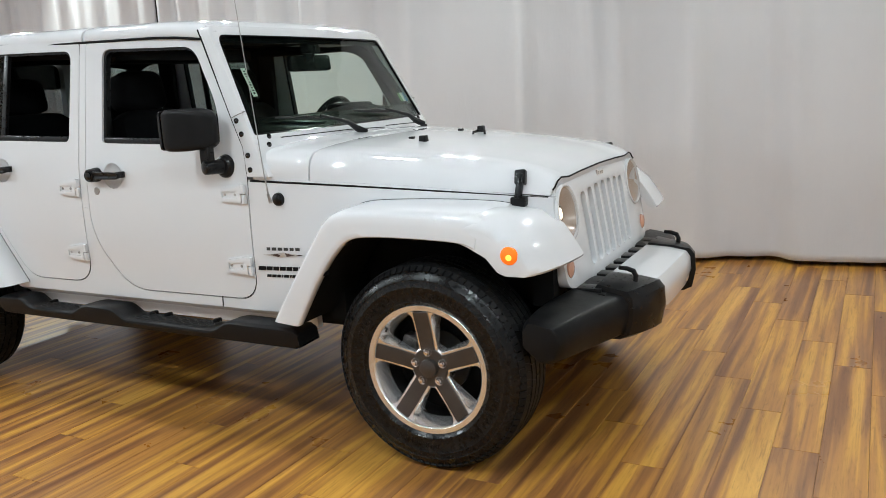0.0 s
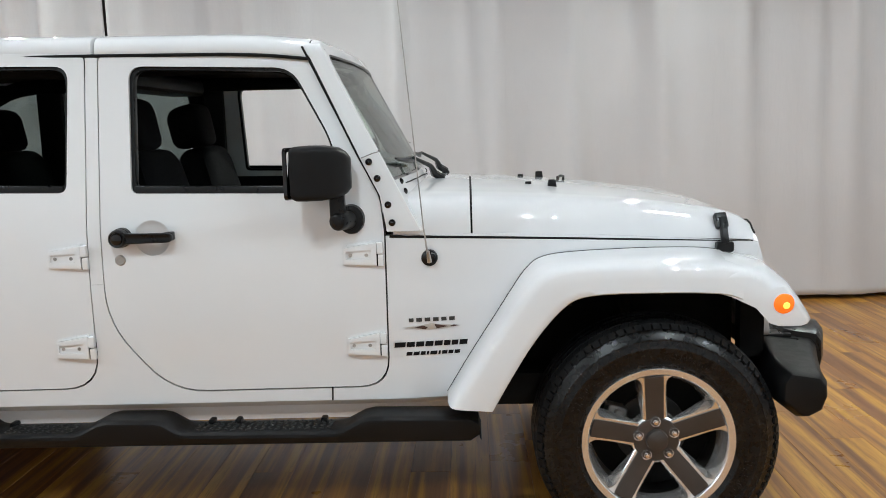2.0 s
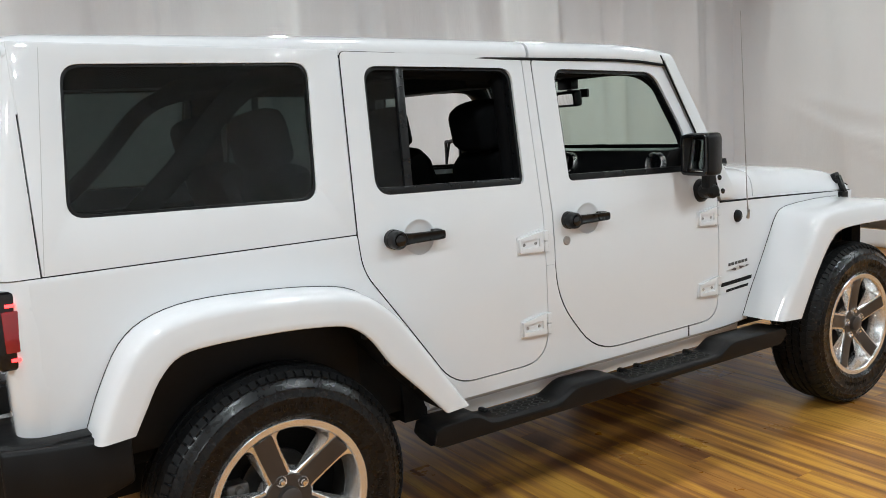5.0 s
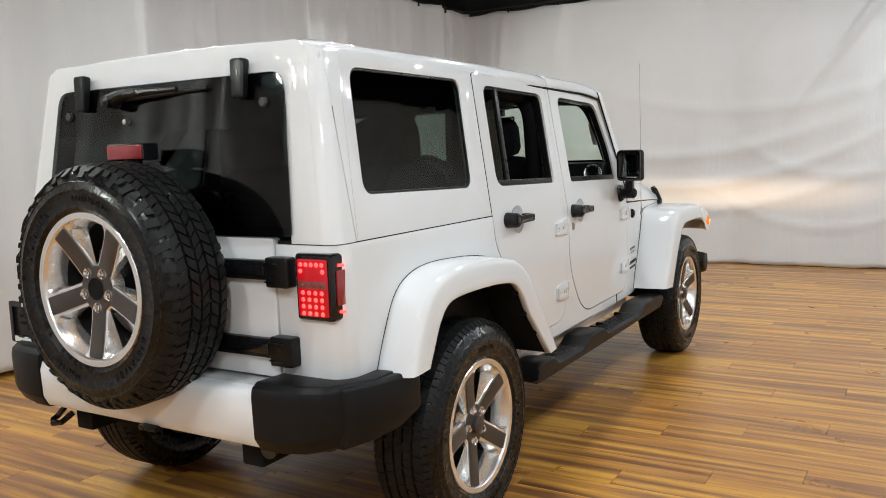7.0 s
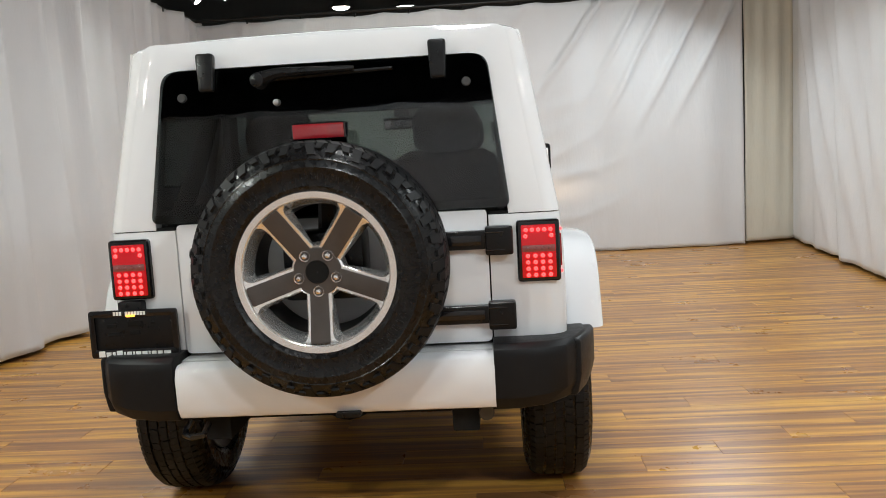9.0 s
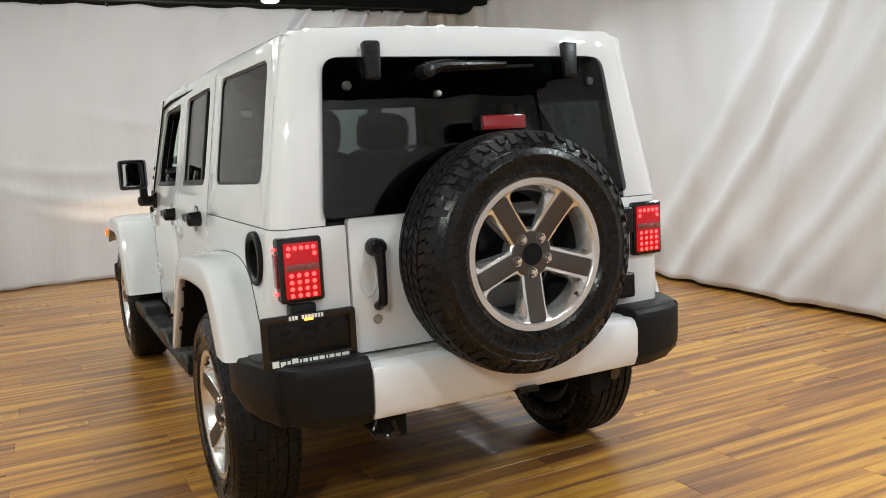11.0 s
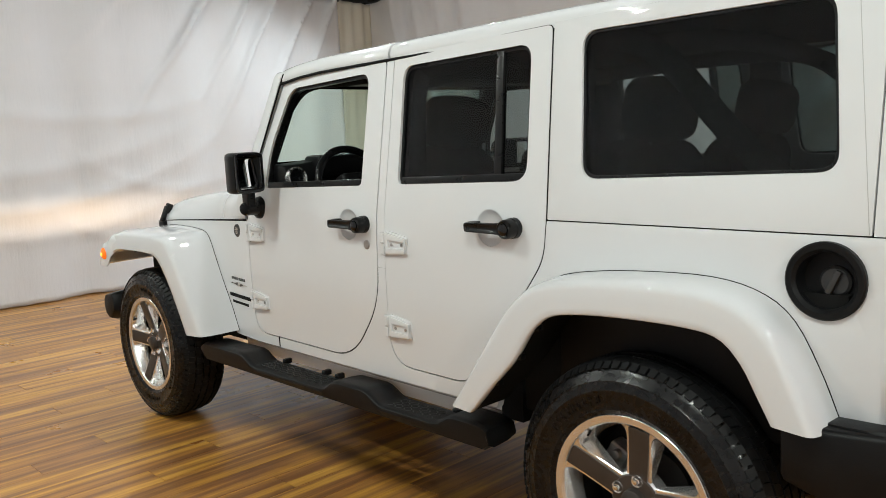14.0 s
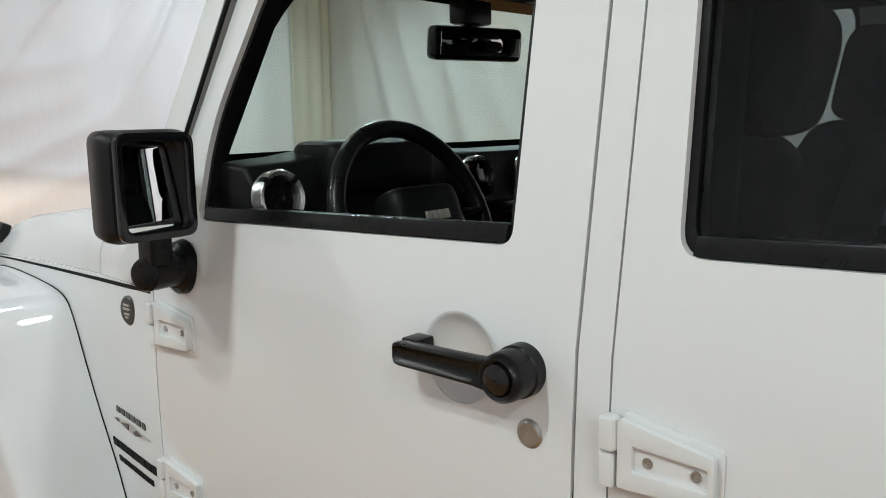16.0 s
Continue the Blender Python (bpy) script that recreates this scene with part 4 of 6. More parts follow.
for z0, z1 in ((1.004, 1.098), (0.757, 0.850)):
    a, b = z0 + 0.020, z1 - 0.012
    st = part("gate_hinge", block(-2.178, -2.150, -0.520, -0.20, a, b, 0.007, 3), TRIM, gate, "black strap hinge")
    part("hinge_panel", block(-2.182, -2.172, -0.50, -0.30, a + 0.014, b - 0.014, 0.004), GLOSS, st)
    kn = part("hinge_knuckle", block(-2.192, -2.140, -0.603, -0.512, z0, z1, 0.010, 3), TRIM, st)
    for w in (z0 + 0.016, z1 - 0.020):
        part("knuckle_rib", block(-2.196, -2.188, -0.575, -0.512, w, w + 0.004, 0.0015), GLOSS, kn)
gh = part("gate_handle", tube([(-2.165, 0.437, 1.055), (-2.205, 0.437, 1.042), (-2.208, 0.435, 0.995), (-2.206, 0.434, 0.915), (-2.200, 0.434, 0.878), (-2.16, 0.434, 0.860)], [0.020, 0.020, 0.0155, 0.0145, 0.016, 0.016], 12), TRIM, gate, "black upright gate handle")
part("button_housing", moved(lathe([(0.001, -0.055), (0.024, -0.055), (0.030, -0.045), (0.030, 0.0), (0.001, 0.0)], 24, "x"), Matrix.Translation((-2.154, 0.437, 1.055))), TRIM, gh)
part("handle_scoop", moved(bend(lathe([(0.05, -0.002), (0.046, -0.004), (0.038, -0.001), (0.001, -0.001)], 28, "x"), lambda x, y, z: (x, y * 0.6, z * 1.25)), Matrix.Translation((-2.155, 0.462, 0.955))), WHITE, gh)
part("gate_lock", moved(lathe([(0.001, -0.006), (0.012, -0.006), (0.016, -0.002), (0.016, 0.004), (0.001, 0.004)], 20, "x"), Matrix.Translation((-2.154, 0.437, 0.816))), STEEL, gate, "round steel key lock")
part("gate_ledge", block(-2.215, -2.12, -0.52, 0.52, 0.685, 0.703, 0.004), PLAIN_GREY, car, "grey step below the tailgate")


# rear lamps
def rear_lamp(s):
    yc = s * 0.685
    body = part("rear_lamp", block(-2.17, -2.083, yc - 0.071, yc + 0.071, 0.908, 1.112, 0.014, 3), GLOSS, car, "black-framed red LED rear lamp, lit")
    part("lens", block(-2.177, -2.167, yc - 0.056, yc + 0.056, 0.922, 1.096, 0.006), LIT_LENS, body)
    part("clear_band", block(-2.179, -2.175, yc - 0.054, yc + 0.054, 1.008, 1.030, 0.002), CLEAR_LENS, body)
    for j in range(4):
        led = lathe([(0.001, -0.004), (0.005, -0.003), (0.006, 0.0), (0.001, 0.0)], 10, "x")
        part("clear_cell", moved(led, Matrix.Translation((-2.179, yc - 0.036 + j * 0.024, 1.019))), CLEAR_LENS, body)
    dots = [(-0.04 + 0.02 * j, 1.080) for j in range(5)] + [(-0.042, 1.060), (0.042, 1.060)]
    dots += [(-0.036 + 0.024 * j, 0.995 - 0.021 * k) for j in range(4) for k in range(4)]
    for dy, z in dots:
        led = lathe([(0.001, -0.004), (0.0052, -0.003), (0.0072, 0.0), (0.001, 0.0)], 10, "x")
        part("led", moved(led, Matrix.Translation((-2.177, yc + dy, z))), LED, body, "bright red LED")
    side = part("side_lens", block(-2.15, -2.11, s * 0.756 - 0.006, s * 0.756 + 0.006, 0.955, 1.062, 0.004), RED_LENS, body)
    for z in (1.076, 0.936):
        part("led", block(-2.14, -2.118, s * 0.756 - 0.008, s * 0.756 + 0.008, z - 0.004, z + 0.004, 0.002), LED, body)


for s in (-1, 1):
    rear_lamp(s)

# number plate holder with dealer frame
ph = part("plate_holder", block(-2.185, -2.10, 0.650, 0.735, 0.840, 0.905, 0.010), TRIM, car, "black plate holder with a white-lettered frame")
pm = Matrix.Translation((-2.195, 0.682, 0.798)) @ Matrix.Diagonal((1, 0.98, 0.95, 1))
fr = sheet(rounded([(-0.155, -0.085, 0.012), (0.155, -0.085, 0.012), (0.155, 0.085, 0.012), (-0.155, 0.085, 0.012)]), [rounded([(-0.135, -0.055, 0.005), (0.135, -0.055, 0.005), (0.135, 0.062, 0.005), (-0.135, 0.062, 0.005)])], 0.012, edge=0.003)
pf = part("plate_frame", moved(bend(fr, lambda u, d, w: (d, u, w)), pm), GLOSS, ph)
part("backing", moved(block(0.008, 0.02, -0.145, 0.145, -0.08, 0.08, 0.003), pm), TRIM, ph)
for u0, u1, w0, w1 in ((-0.095, -0.06, 0.02, 0.035), (-0.09, -0.05, -0.01, 0.005), (-0.02, 0.03, 0.025, 0.045), (-0.015, 0.02, -0.005, 0.012), (0.06, 0.075, 0.03, 0.04)):
    part("slot", moved(block(0.004, 0.010, -u1, -u0, w0, w1, 0.002), pm), SEAL, ph)
for k in range(11):
    if k == 3:
        continue
    part("small_lettering_bar", moved(block(-0.003, 0.002, 0.058 - k * 0.0105, 0.0655 - k * 0.0105, 0.067, 0.080), pm), PAPER, pf)
wds = [0.021, 0.017, 0.010, 0.020, 0.006, 0.016, 0.006, 0.017, 0.017, 0.006, 0.016, 0.017, 0.024]
yy = 0.128
for k, w in enumerate(wds):
    part("lettering_bar", moved(block(-0.003, 0.002, yy - w, yy, -0.080, -0.080 + (0.021 if k in (0, 3) else 0.016)), pm), PAPER, pf)
    yy -= w + 0.005
part("plate_bulb", moved(block(-0.012, -0.002, -0.012, 0.018, 0.062, 0.07, 0.003), pm), AMBER_HOT, ph)

# third brake lamp on its stalk above the spare wheel
bl = part("brake_lamp", block(-2.265, -2.20, -0.094, 0.078, 1.406, 1.461, 0.008, 3), GLOSS, car, "dark red high brake lamp on a black stalk")
part("lens", block(-2.272, -2.258, -0.090, 0.074, 1.410, 1.457, 0.006), RED_LENS, bl)
part("stalk", tube([(-2.235, -0.01, 1.412), (-2.23, -0.01, 1.33), (-2.22, -0.01, 1.2), (-2.17, 0.0, 1.05)], [0.03, 0.026, 0.03, 0.04], 10), TRIM, bl)


# windscreen frame, glass and cowl
def screen_x(y, z):
    return 0.408 + (1.652 - z) * 0.535 + 0.045 * (1 - (y / 0.68) ** 2)


def screen_plate(outer, holes=(), inset=0.0, thick=0.03, edge=0.006):
    bm = sheet(outer, holes, thick, (1.2, 1.4, 1.6), (-0.5, -0.25, 0, 0.25, 0.5), edge)
    return bend(bm, lambda y, d, z: (screen_x(y, z) - inset - d, y, z))


def frame_depth(z):
    """How far the screen frame runs back to the door."""
    return float(np.interp(z, [1.09, 1.19, 1.33, 1.664], [0.112, 0.073, 0.070, 0.054]))


W_HOLE = rounded([(0.706, 1.246, 0.012), (0.634, 1.662, 0.04), (-0.634, 1.662, 0.04), (-0.706, 1.246, 0.012)])
skin = sheet(rounded([(0.746, 1.080, 0.0), (0.664, 1.698, 0.03), (-0.664, 1.698, 0.03), (-0.746, 1.080, 0.0)]), [W_HOLE], 0.075, (1.13, 1.2, 1.3, 1.4, 1.5, 1.6), (-0.5, -0.25, 0, 0.25, 0.5), 0.010)
wf = part("windscreen_frame", bend(skin, lambda y, d, z: (screen_x(y, z) - d / 0.075 * frame_depth(z), y, z)), WHITE, car)
for s in (-1, 1):
    line = [(screen_x(0.7, z) - frame_depth(z) - 0.003, s * (0.742 - (z - 1.080) * 0.133), z) for z in np.linspace(1.685, 1.09, 12)]
    part("pillar_seal", tube(line, 0.0040, 8), SEAL, wf, "black rubber pillar seal")
header = [[(px, py, max(pz, 1.676)) for px, py, pz in roof_loop(x, roof_drop(0.352) + d, 0.664 - 0.3 * d, 1.777)] for x, d in ((0.3575, 0.001), (0.368, 0.004), (0.380, 0.010), (0.392, 0.019), (0.402, 0.030))]
part("screen_header", soften(loft(header), 0.004, 2, 60), WHITE, wf, angle=40)
part("screen_seal", screen_plate(W_HOLE, [[(u * 0.984, (w - 1.457) * 0.97 + 1.457) for u, w in W_HOLE]], 0.004, 0.012, 0.0), GLOSS, wf)
part("windscreen", screen_plate(W_HOLE, (), 0.010, 0.005, 0.0), CLEAR, wf, "clear greenish windscreen")
part("screen_lower_band", screen_plate([(0.698, 1.256), (0.690, 1.312), (-0.690, 1.312), (-0.698, 1.256)], (), 0.020, 0.004, 0.0), GLOSS, wf, "black band at the foot of the screen")
part("screen_upper_band", screen_plate([(0.636, 1.63), (0.630, 1.658), (-0.630, 1.658), (-0.636, 1.63)], (), 0.020, 0.004, 0.0), GLOSS, wf)
part("screen_sticker", screen_plate([(-0.560, 1.40), (-0.585, 1.40), (-0.578, 1.52), (-0.555, 1.52)], (), 0.022, 0.002, 0.0), PAPER, wf, "white paper strip inside the screen")
for k in range(9):
    part("print_bar", screen_plate([(-0.561 - 0.0005 * k, 1.510 - 0.0115 * k), (-0.561 - 0.0005 * k, 1.504 - 0.0115 * k), (-0.573 - 0.0005 * k, 1.504 - 0.0115 * k), (-0.573 - 0.0005 * k, 1.510 - 0.0115 * k)], (), 0.021, 0.0012, 0.0), BADGE, wf)
for k, mt in enumerate((STICKER_GREEN, PAPER, STICKER_BLUE)):
    part("inspection_sticker", screen_plate([(0.566 + k * 0.032, 1.328), (0.595 + k * 0.032, 1.328), (0.590 + k * 0.032, 1.374), (0.561 + k * 0.032, 1.374)], (), 0.016, 0.002, 0.0), mt, wf)
for s in (-1, 1):
    for x, z in ((0.520, 1.307), (0.546, 1.253), (0.579, 1.167), (0.591, 1.109)):
        bt = lathe([(0.001, 0.008), (0.006, 0.007), (0.011, 0.003), (0.012, -0.003), (0.001, -0.003)], 16, "y")
        yb = 0.746 - (z - 1.080) * 0.133
        part("frame_bolt", moved(bt, Matrix.Translation((x + 0.02, s * (yb + 0.001), z)) @ Matrix.Diagonal((1, s, 1, 1))), GLOSS, wf, "black bolt head")
    for y, z in ((0.636, 1.236), (0.657, 1.204)):
        bt = lathe([(0.001, 0.009), (0.006, 0.008), (0.011, 0.003), (0.012, -0.003), (0.001, -0.003)], 16, "x")
        part("frame_bolt", moved(bt, Matrix.Translation((screen_x(y, z), s * y, z))), GLOSS, wf)
part("cowl_vent", screen_plate([(-0.575, 1.2255), (-0.575, 1.2295), (-0.10, 1.2275), (0.205, 1.2160), (0.205, 1.2120), (-0.10, 1.2235)], (), -0.001, 0.006, 0.0), SEAL, wf)
part("cowl_vent", screen_plate([(0.225, 1.2190), (0.225, 1.2230), (0.56, 1.2160), (0.56, 1.2120)], (), -0.001, 0.006, 0.0), SEAL, wf)
for s in (-1, 1):
    joint = [(0.515, s * 0.7155, 1.320), (0.555, s * 0.7135, 1.335), (0.580, s * 0.7125, 1.341), (screen_x(0.707, 1.343) + 0.001, s * 0.707, 1.343), (screen_x(0.692, 1.344) + 0.001, s * 0.692, 1.344)]
    part("pillar_joint", tube(joint, 0.0016, 6), CAST, wf, "fine grey pillar joint")


# hood: a crowned skin from the cowl to the grille
def hood_loop(x, nose=0.0):
    k = (x - 0.62) / 1.22
    half = side_y(x, 1.05) - 0.004
    zs = 1.068 - 0.058 * k - 0.01 * k * k
    zc = 1.217 - 0.052 * k - 0.075 * k ** 3 - nose
    zsh = zs + (zc - zs) * 0.66
    lean = 0.020 * min(1.0, max(0.0, k - 0.15) / 0.6)
    pts = [(half, zs), (half - 0.003 - lean * 0.6, zs + (zsh - zs) * 0.5), (half - 0.014 - lean * 1.2, zsh - 0.015), (half - 0.037 - lean * 1.3, zsh + 0.012), (half - 0.082 - lean, zsh + 0.026), (half - 0.18, zc - 0.016), (half - 0.34, zc - 0.006)]
    top = [(x, -y, z) for y, z in pts] + [(x, 0.0, zc)] + [(x, y, z) for y, z in pts[::-1]]
    return top + [(x, half - 0.03, zs), (x, half - 0.06, zs + 0.03), (x, 0.0, zc - 0.03), (x, -half + 0.06, zs + 0.03), (x, -half + 0.03, zs)]


hx = [*np.linspace(0.872, 1.68, 12)]
hood_loops = [hood_loop(x) for x in hx]
for x, drop in ((1.74, 0.006), (1.785, 0.016), (1.815, 0.030), (1.835, 0.050)):
    lp = hood_loop(x)
    zs = 1.068 - 0.058 * ((x - 0.62) / 1.22) - 0.01 * ((x - 0.62) / 1.22) ** 2
    hood_loops.append([(px + 0.008 * (1 - (py / 0.62) ** 2) * ((x - 1.68) / 0.155), py, max(zs - 0.004, pz - drop * max(0, (pz - zs)) / 0.05 * 0.36)) for px, py, pz in lp])
hood = part("hood", soften(loft(hood_loops), 0.004, 2, 70), WHITE, car, angle=45)
edge_line = [Vector(p) + Vector((0.006, 0, 0.001)) for p in hood_loops[-1][1:14]]
part("hood_front_seam", tube(edge_line, 0.0034, 6), SEAL, car)
part("cowl", soften(loft([hood_loop(x) for x in (0.612, 0.70, 0.78, 0.866)]), 0.003, 2, 70), WHITE, car, angle=45)
part("hood_gap", loft([[(px, py * 0.985, pz - 0.012) for px, py, pz in hood_loop(x)] for x in (0.85, 0.885)]), SEAL, car)
for s in (-1, 1):
    line = [(x, s * (side_y(x, 1.05) - 0.003), 1.062 - 0.058 * (x - 0.62) / 1.22 - 0.01 * ((x - 0.62) / 1.22) ** 2) for x in np.linspace(0.60, 1.83, 14)]
    part("hood_seam", tube(line, 0.005, 6), SEAL, car)
    # rubber over-centre latch
    lm = Matrix.Translation((1.727, s * (side_y(1.727, 1.05) + 0.001), 1.03)) @ Matrix.Diagonal((1, s, 1, 1))
    lt = lm @ pose(0, 0, -0.03, 24, 0, 0) @ Matrix.Translation((0, 0, 0.03))
    la = part("hood_latch", moved(block(-0.021, 0.021, -0.008, 0.020, 0.012, 0.068, 0.008, 3), lt @ pose(0, 0, 0, 0, -6, 0)), TRIM, car, "black rubber hood latch")
    part("latch_strap", moved(block(-0.012, 0.012, 0.004, 0.028, -0.045, 0.050, 0.006), lt), TRIM, la)
    part("latch_foot", moved(block(-0.030, 0.030, -0.01, 0.026, -0.066, -0.030, 0.009, 3), lm), TRIM, la)
    part("rubber_stop", moved(bend(block(-0.018, 0.018, -0.018, 0.018, 0.0, 0.034, 0.006), lambda x, y, z: (x * (1 - 6 * z), y * (1 - 6 * z), z)), Matrix.Translation((1.175, s * 0.29, 1.172))), TRIM, hood)
    part("washer_jet", moved(block(-0.012, 0.012, -0.01, 0.01, 0.0, 0.012, 0.004), Matrix.Translation((1.09, s * 0.24, 1.186))), TRIM, hood)
part("footman_loop", tube([(1.235, 0.07, 1.174), (1.235, 0.074, 1.190), (1.250, 0.10, 1.194), (1.265, 0.13, 1.190), (1.265, 0.134, 1.172)], 0.006, 8), TRIM, hood, "small black metal loop")


# wipers, parked along the foot of the screen
for yp in (-0.079, 0.480):
    a = Vector((0.757, yp, 1.210))
    b = Vector((screen_x(yp - 0.215, 1.302) + 0.026, yp - 0.215, 1.302))
    arm = part("wiper_arm", tube([a, a + Vector((-0.030, -0.035, 0.022)), a.lerp(b, 0.42) + Vector((0, 0, 0.016)), b], [0.016, 0.0155, 0.0095, 0.006], 8), TRIM, car, "black windscreen wiper")
    line = [Vector((screen_x(yp - 0.125 - 0.36 * k, 1.284 + 0.026 * k) + 0.010, yp - 0.125 - 0.36 * k, 1.284 + 0.026 * k)) for k in (0.0, 0.25, 0.5, 0.75, 1.0)]
    part("wiper_blade", tube(line, [0.004, 0.0075, 0.0095, 0.0075, 0.004], 8), TRIM, arm)
    part("blade_bridge", tube([line[1], line[2] + Vector((0.012, 0, 0.008)), line[3]], [0.004, 0.006, 0.004], 8), TRIM, arm)
    part("wiper_pivot", moved(lathe([(0.001, 0.022), (0.016, 0.019), (0.020, 0.0), (0.001, 0.0)], 18, "z"), Matrix.Translation((a.x, a.y, 1.190))), TRIM, arm)


# flares
def flare(stations, s, front):
    """The cross-section from the seam on the body to the inner lip is skinned along the arch."""
    loops = []
    for ix, iz, bx, bz in smooth_line(stations, 40):
        yb = side_y(bx, min(bz, 1.1)) - 0.012
        # from the seam the skin rises steeply, rolls over a soft crease and runs flat to the inner lip
        sec = [(bx + (ix - bx) * f, yb + (0.916 - yb) * g, bz + (iz - bz) * f) for f, g in ((0.0, 0.0), (0.008, 0.25), (0.02, 0.50), (0.04, 0.68), (0.07, 0.80), (0.11, 0.88), (0.16, 0.925), (0.22, 0.95), (0.30, 0.965), (0.55, 0.98), (0.80, 0.995), (0.95, 1.0), (0.985, 0.985), (1.0, 0.94), (0.985, 0.84), (0.90, 0.78), (0.80, 0.0))]
        loops.append([(x, s * y, z) for x, y, z in sec])
    return loft(loops)


# (inner lip x, z; seam on the body x, z) from foot to foot
FRONT = [(0.924, 0.524, 0.775, 0.530), (0.985, 0.630, 0.860, 0.665), (1.04, 0.719, 0.930, 0.770), (1.095, 0.793, 0.990, 0.860), (1.15, 0.850, 1.045, 0.936), (1.20, 0.878, 1.10, 0.975),
         (1.29, 0.888, 1.21, 0.988), (1.47, 0.888, 1.44, 0.990), (1.628, 0.881, 1.62, 0.984), (1.69, 0.862, 1.705, 0.974)]
REAR = [(-0.95, 0.548, -0.842, 0.550), (-1.04, 0.645, -0.940, 0.690), (-1.136, 0.745, -1.04, 0.835), (-1.20, 0.835, -1.105, 0.910), (-1.267, 0.887, -1.19, 0.972), (-1.36, 0.905, -1.30, 0.998),
        (-1.50, 0.914, -1.47, 1.014), (-1.676, 0.914, -1.67, 1.018), (-1.765, 0.900, -1.80, 0.993), (-1.82, 0.850, -1.885, 0.935), (-1.86, 0.780, -1.95, 0.820), (-1.893, 0.719, -1.995, 0.707)]
for s in (-1, 1):
    for name, st in (("front_arch_liner", FRONT), ("rear_arch_liner", REAR)):
        lp = []
        for ix, iz, bx, bz in smooth_line(st, 30):
            k = 0.05
            jx, jz = ix + (bx - ix) * k, iz + (bz - iz) * k
            kx, kz = ix + (bx - ix) * 0.16, iz + (bz - iz) * 0.16
            lp.append([(x, s * y, z) for x, y, z in ((jx, 0.894, jz), (jx, 0.56, jz), (kx, 0.56, kz), (kx, 0.887, kz))])
        part(name, loft(lp), DARK, car, "black plastic arch liner")
        seam = [(bx, s * (side_y(bx, min(bz, 1.1)) + 0.0005), bz) for ix, iz, bx, bz in smooth_line(st, 40)]
        part("flare_seam", tube(seam, 0.0016, 6), SEAL, car)
    ff = part("front_flare", flare(FRONT, s, True), WHITE, car, angle=50)
    rf = part("rear_flare", flare(REAR, s, False), WHITE, car, angle=50)
    nose = []
    for y, zt, xf in ((0.556, 0.974, 1.955), (0.60, 0.978, 1.956), (0.67, 0.982, 1.951), (0.75, 0.983, 1.942), (0.83, 0.982, 1.926), (0.868, 0.972, 1.914), (0.893, 0.964, 1.902), (0.908, 0.951, 1.892), (0.914, 0.937, 1.884)):
        xm = xf - 0.145
        w = min(1.0, max(0.0, (y - 0.86) / 0.046))
        lip = ((1.80, 0.780), (1.772, 0.790), (1.73, 0.838), (1.66, 0.872), (1.60, 0.890))
        shell = ((xf - 0.045, 0.792), (xf - 0.075, 0.842), (xf - 0.125, 0.890), (1.70, zt - 0.045), (1.60, zt - 0.050))
        inner = [(a + (c - a) * w, b + (d - b) * w) for (a, b), (c, d) in zip(shell, lip)]
        nose.append([(x, s * (y - max(0.0, 1.69 - x) * 0.10), z) for x, z in ((1.60, zt - 0.018), (1.64, zt - 0.009), (1.68, zt - 0.006), (1.715, zt - 0.010), (xm, zt - 0.024), (xf - 0.112, zt - 0.050), (xf - 0.073, 0.902), (xf - 0.037, 0.852), (xf - 0.010, 0.810), (xf, 0.792), (xf - 0.004, 0.784), (xf - 0.016, 0.780), *inner)])
    part("fender_nose", loft(nose), WHITE, ff, angle=48)
    part("nose_lining", block(1.78, 1.86, min(s * 0.565, s * 0.62), max(s * 0.565, s * 0.62), 0.60, 0.84), DARK, ff)
    mk = part("side_marker", moved(lathe([(0.001, 0.014), (0.018, 0.012), (0.029, 0.006), (0.032, 0.0), (0.001, -0.004)], 28, "y"), Matrix.Translation((1.815, s * 0.912, 0.850)) @ Matrix.Diagonal((1, s, 1, 1))), AMBER, ff, "glowing amber side marker")
    part("bulb", moved(lathe([(0.001, 0.017), (0.008, 0.016), (0.012, 0.010), (0.001, 0.008)], 14, "y"), Matrix.Translation((1.818, s * 0.913, 0.846)) @ Matrix.Diagonal((1, s, 1, 1))), AMBER_HOT, mk)
    for ix, iz in ((1.05, 0.735), (1.165, 0.861), (1.45, 0.888)):
        part("flare_clip", block(ix - 0.008, ix + 0.008, s * 0.888 - 0.012, s * 0.888 + 0.012, iz - 0.006, iz + 0.012, 0.003), TRIM, ff)
    for ix, iz in ((-1.05, 0.656), (-1.14, 0.750), (-1.21, 0.846), (-1.45, 0.912)):
        part("flare_clip", block(ix - 0.008, ix + 0.008, s * 0.888 - 0.012, s * 0.888 + 0.012, iz - 0.008, iz + 0.010, 0.003), TRIM, rf)


# grille with seven slots and the round headlamps
def grille_x(z):
    return 1.843 + max(0.0, 1.0 - z) * 0.173 - max(0.0, z - 1.0) * 0.4


def circle(y, z, r, n=36):
    return [(y + r * math.cos(2 * math.pi * k / n), z + r * math.sin(2 * math.pi * k / n)) for k in range(n)]


slots = []
for k in range(7):
    y = (k - 3) * 0.088
    top = 0.985 - 0.012 * ((k - 3) / 3) ** 2
    slots.append(rounded([(y - 0.027, 0.688, 0.026), (y + 0.027, 0.688, 0.026), (y + 0.027, top, 0.022), (y - 0.027, top, 0.022)]))
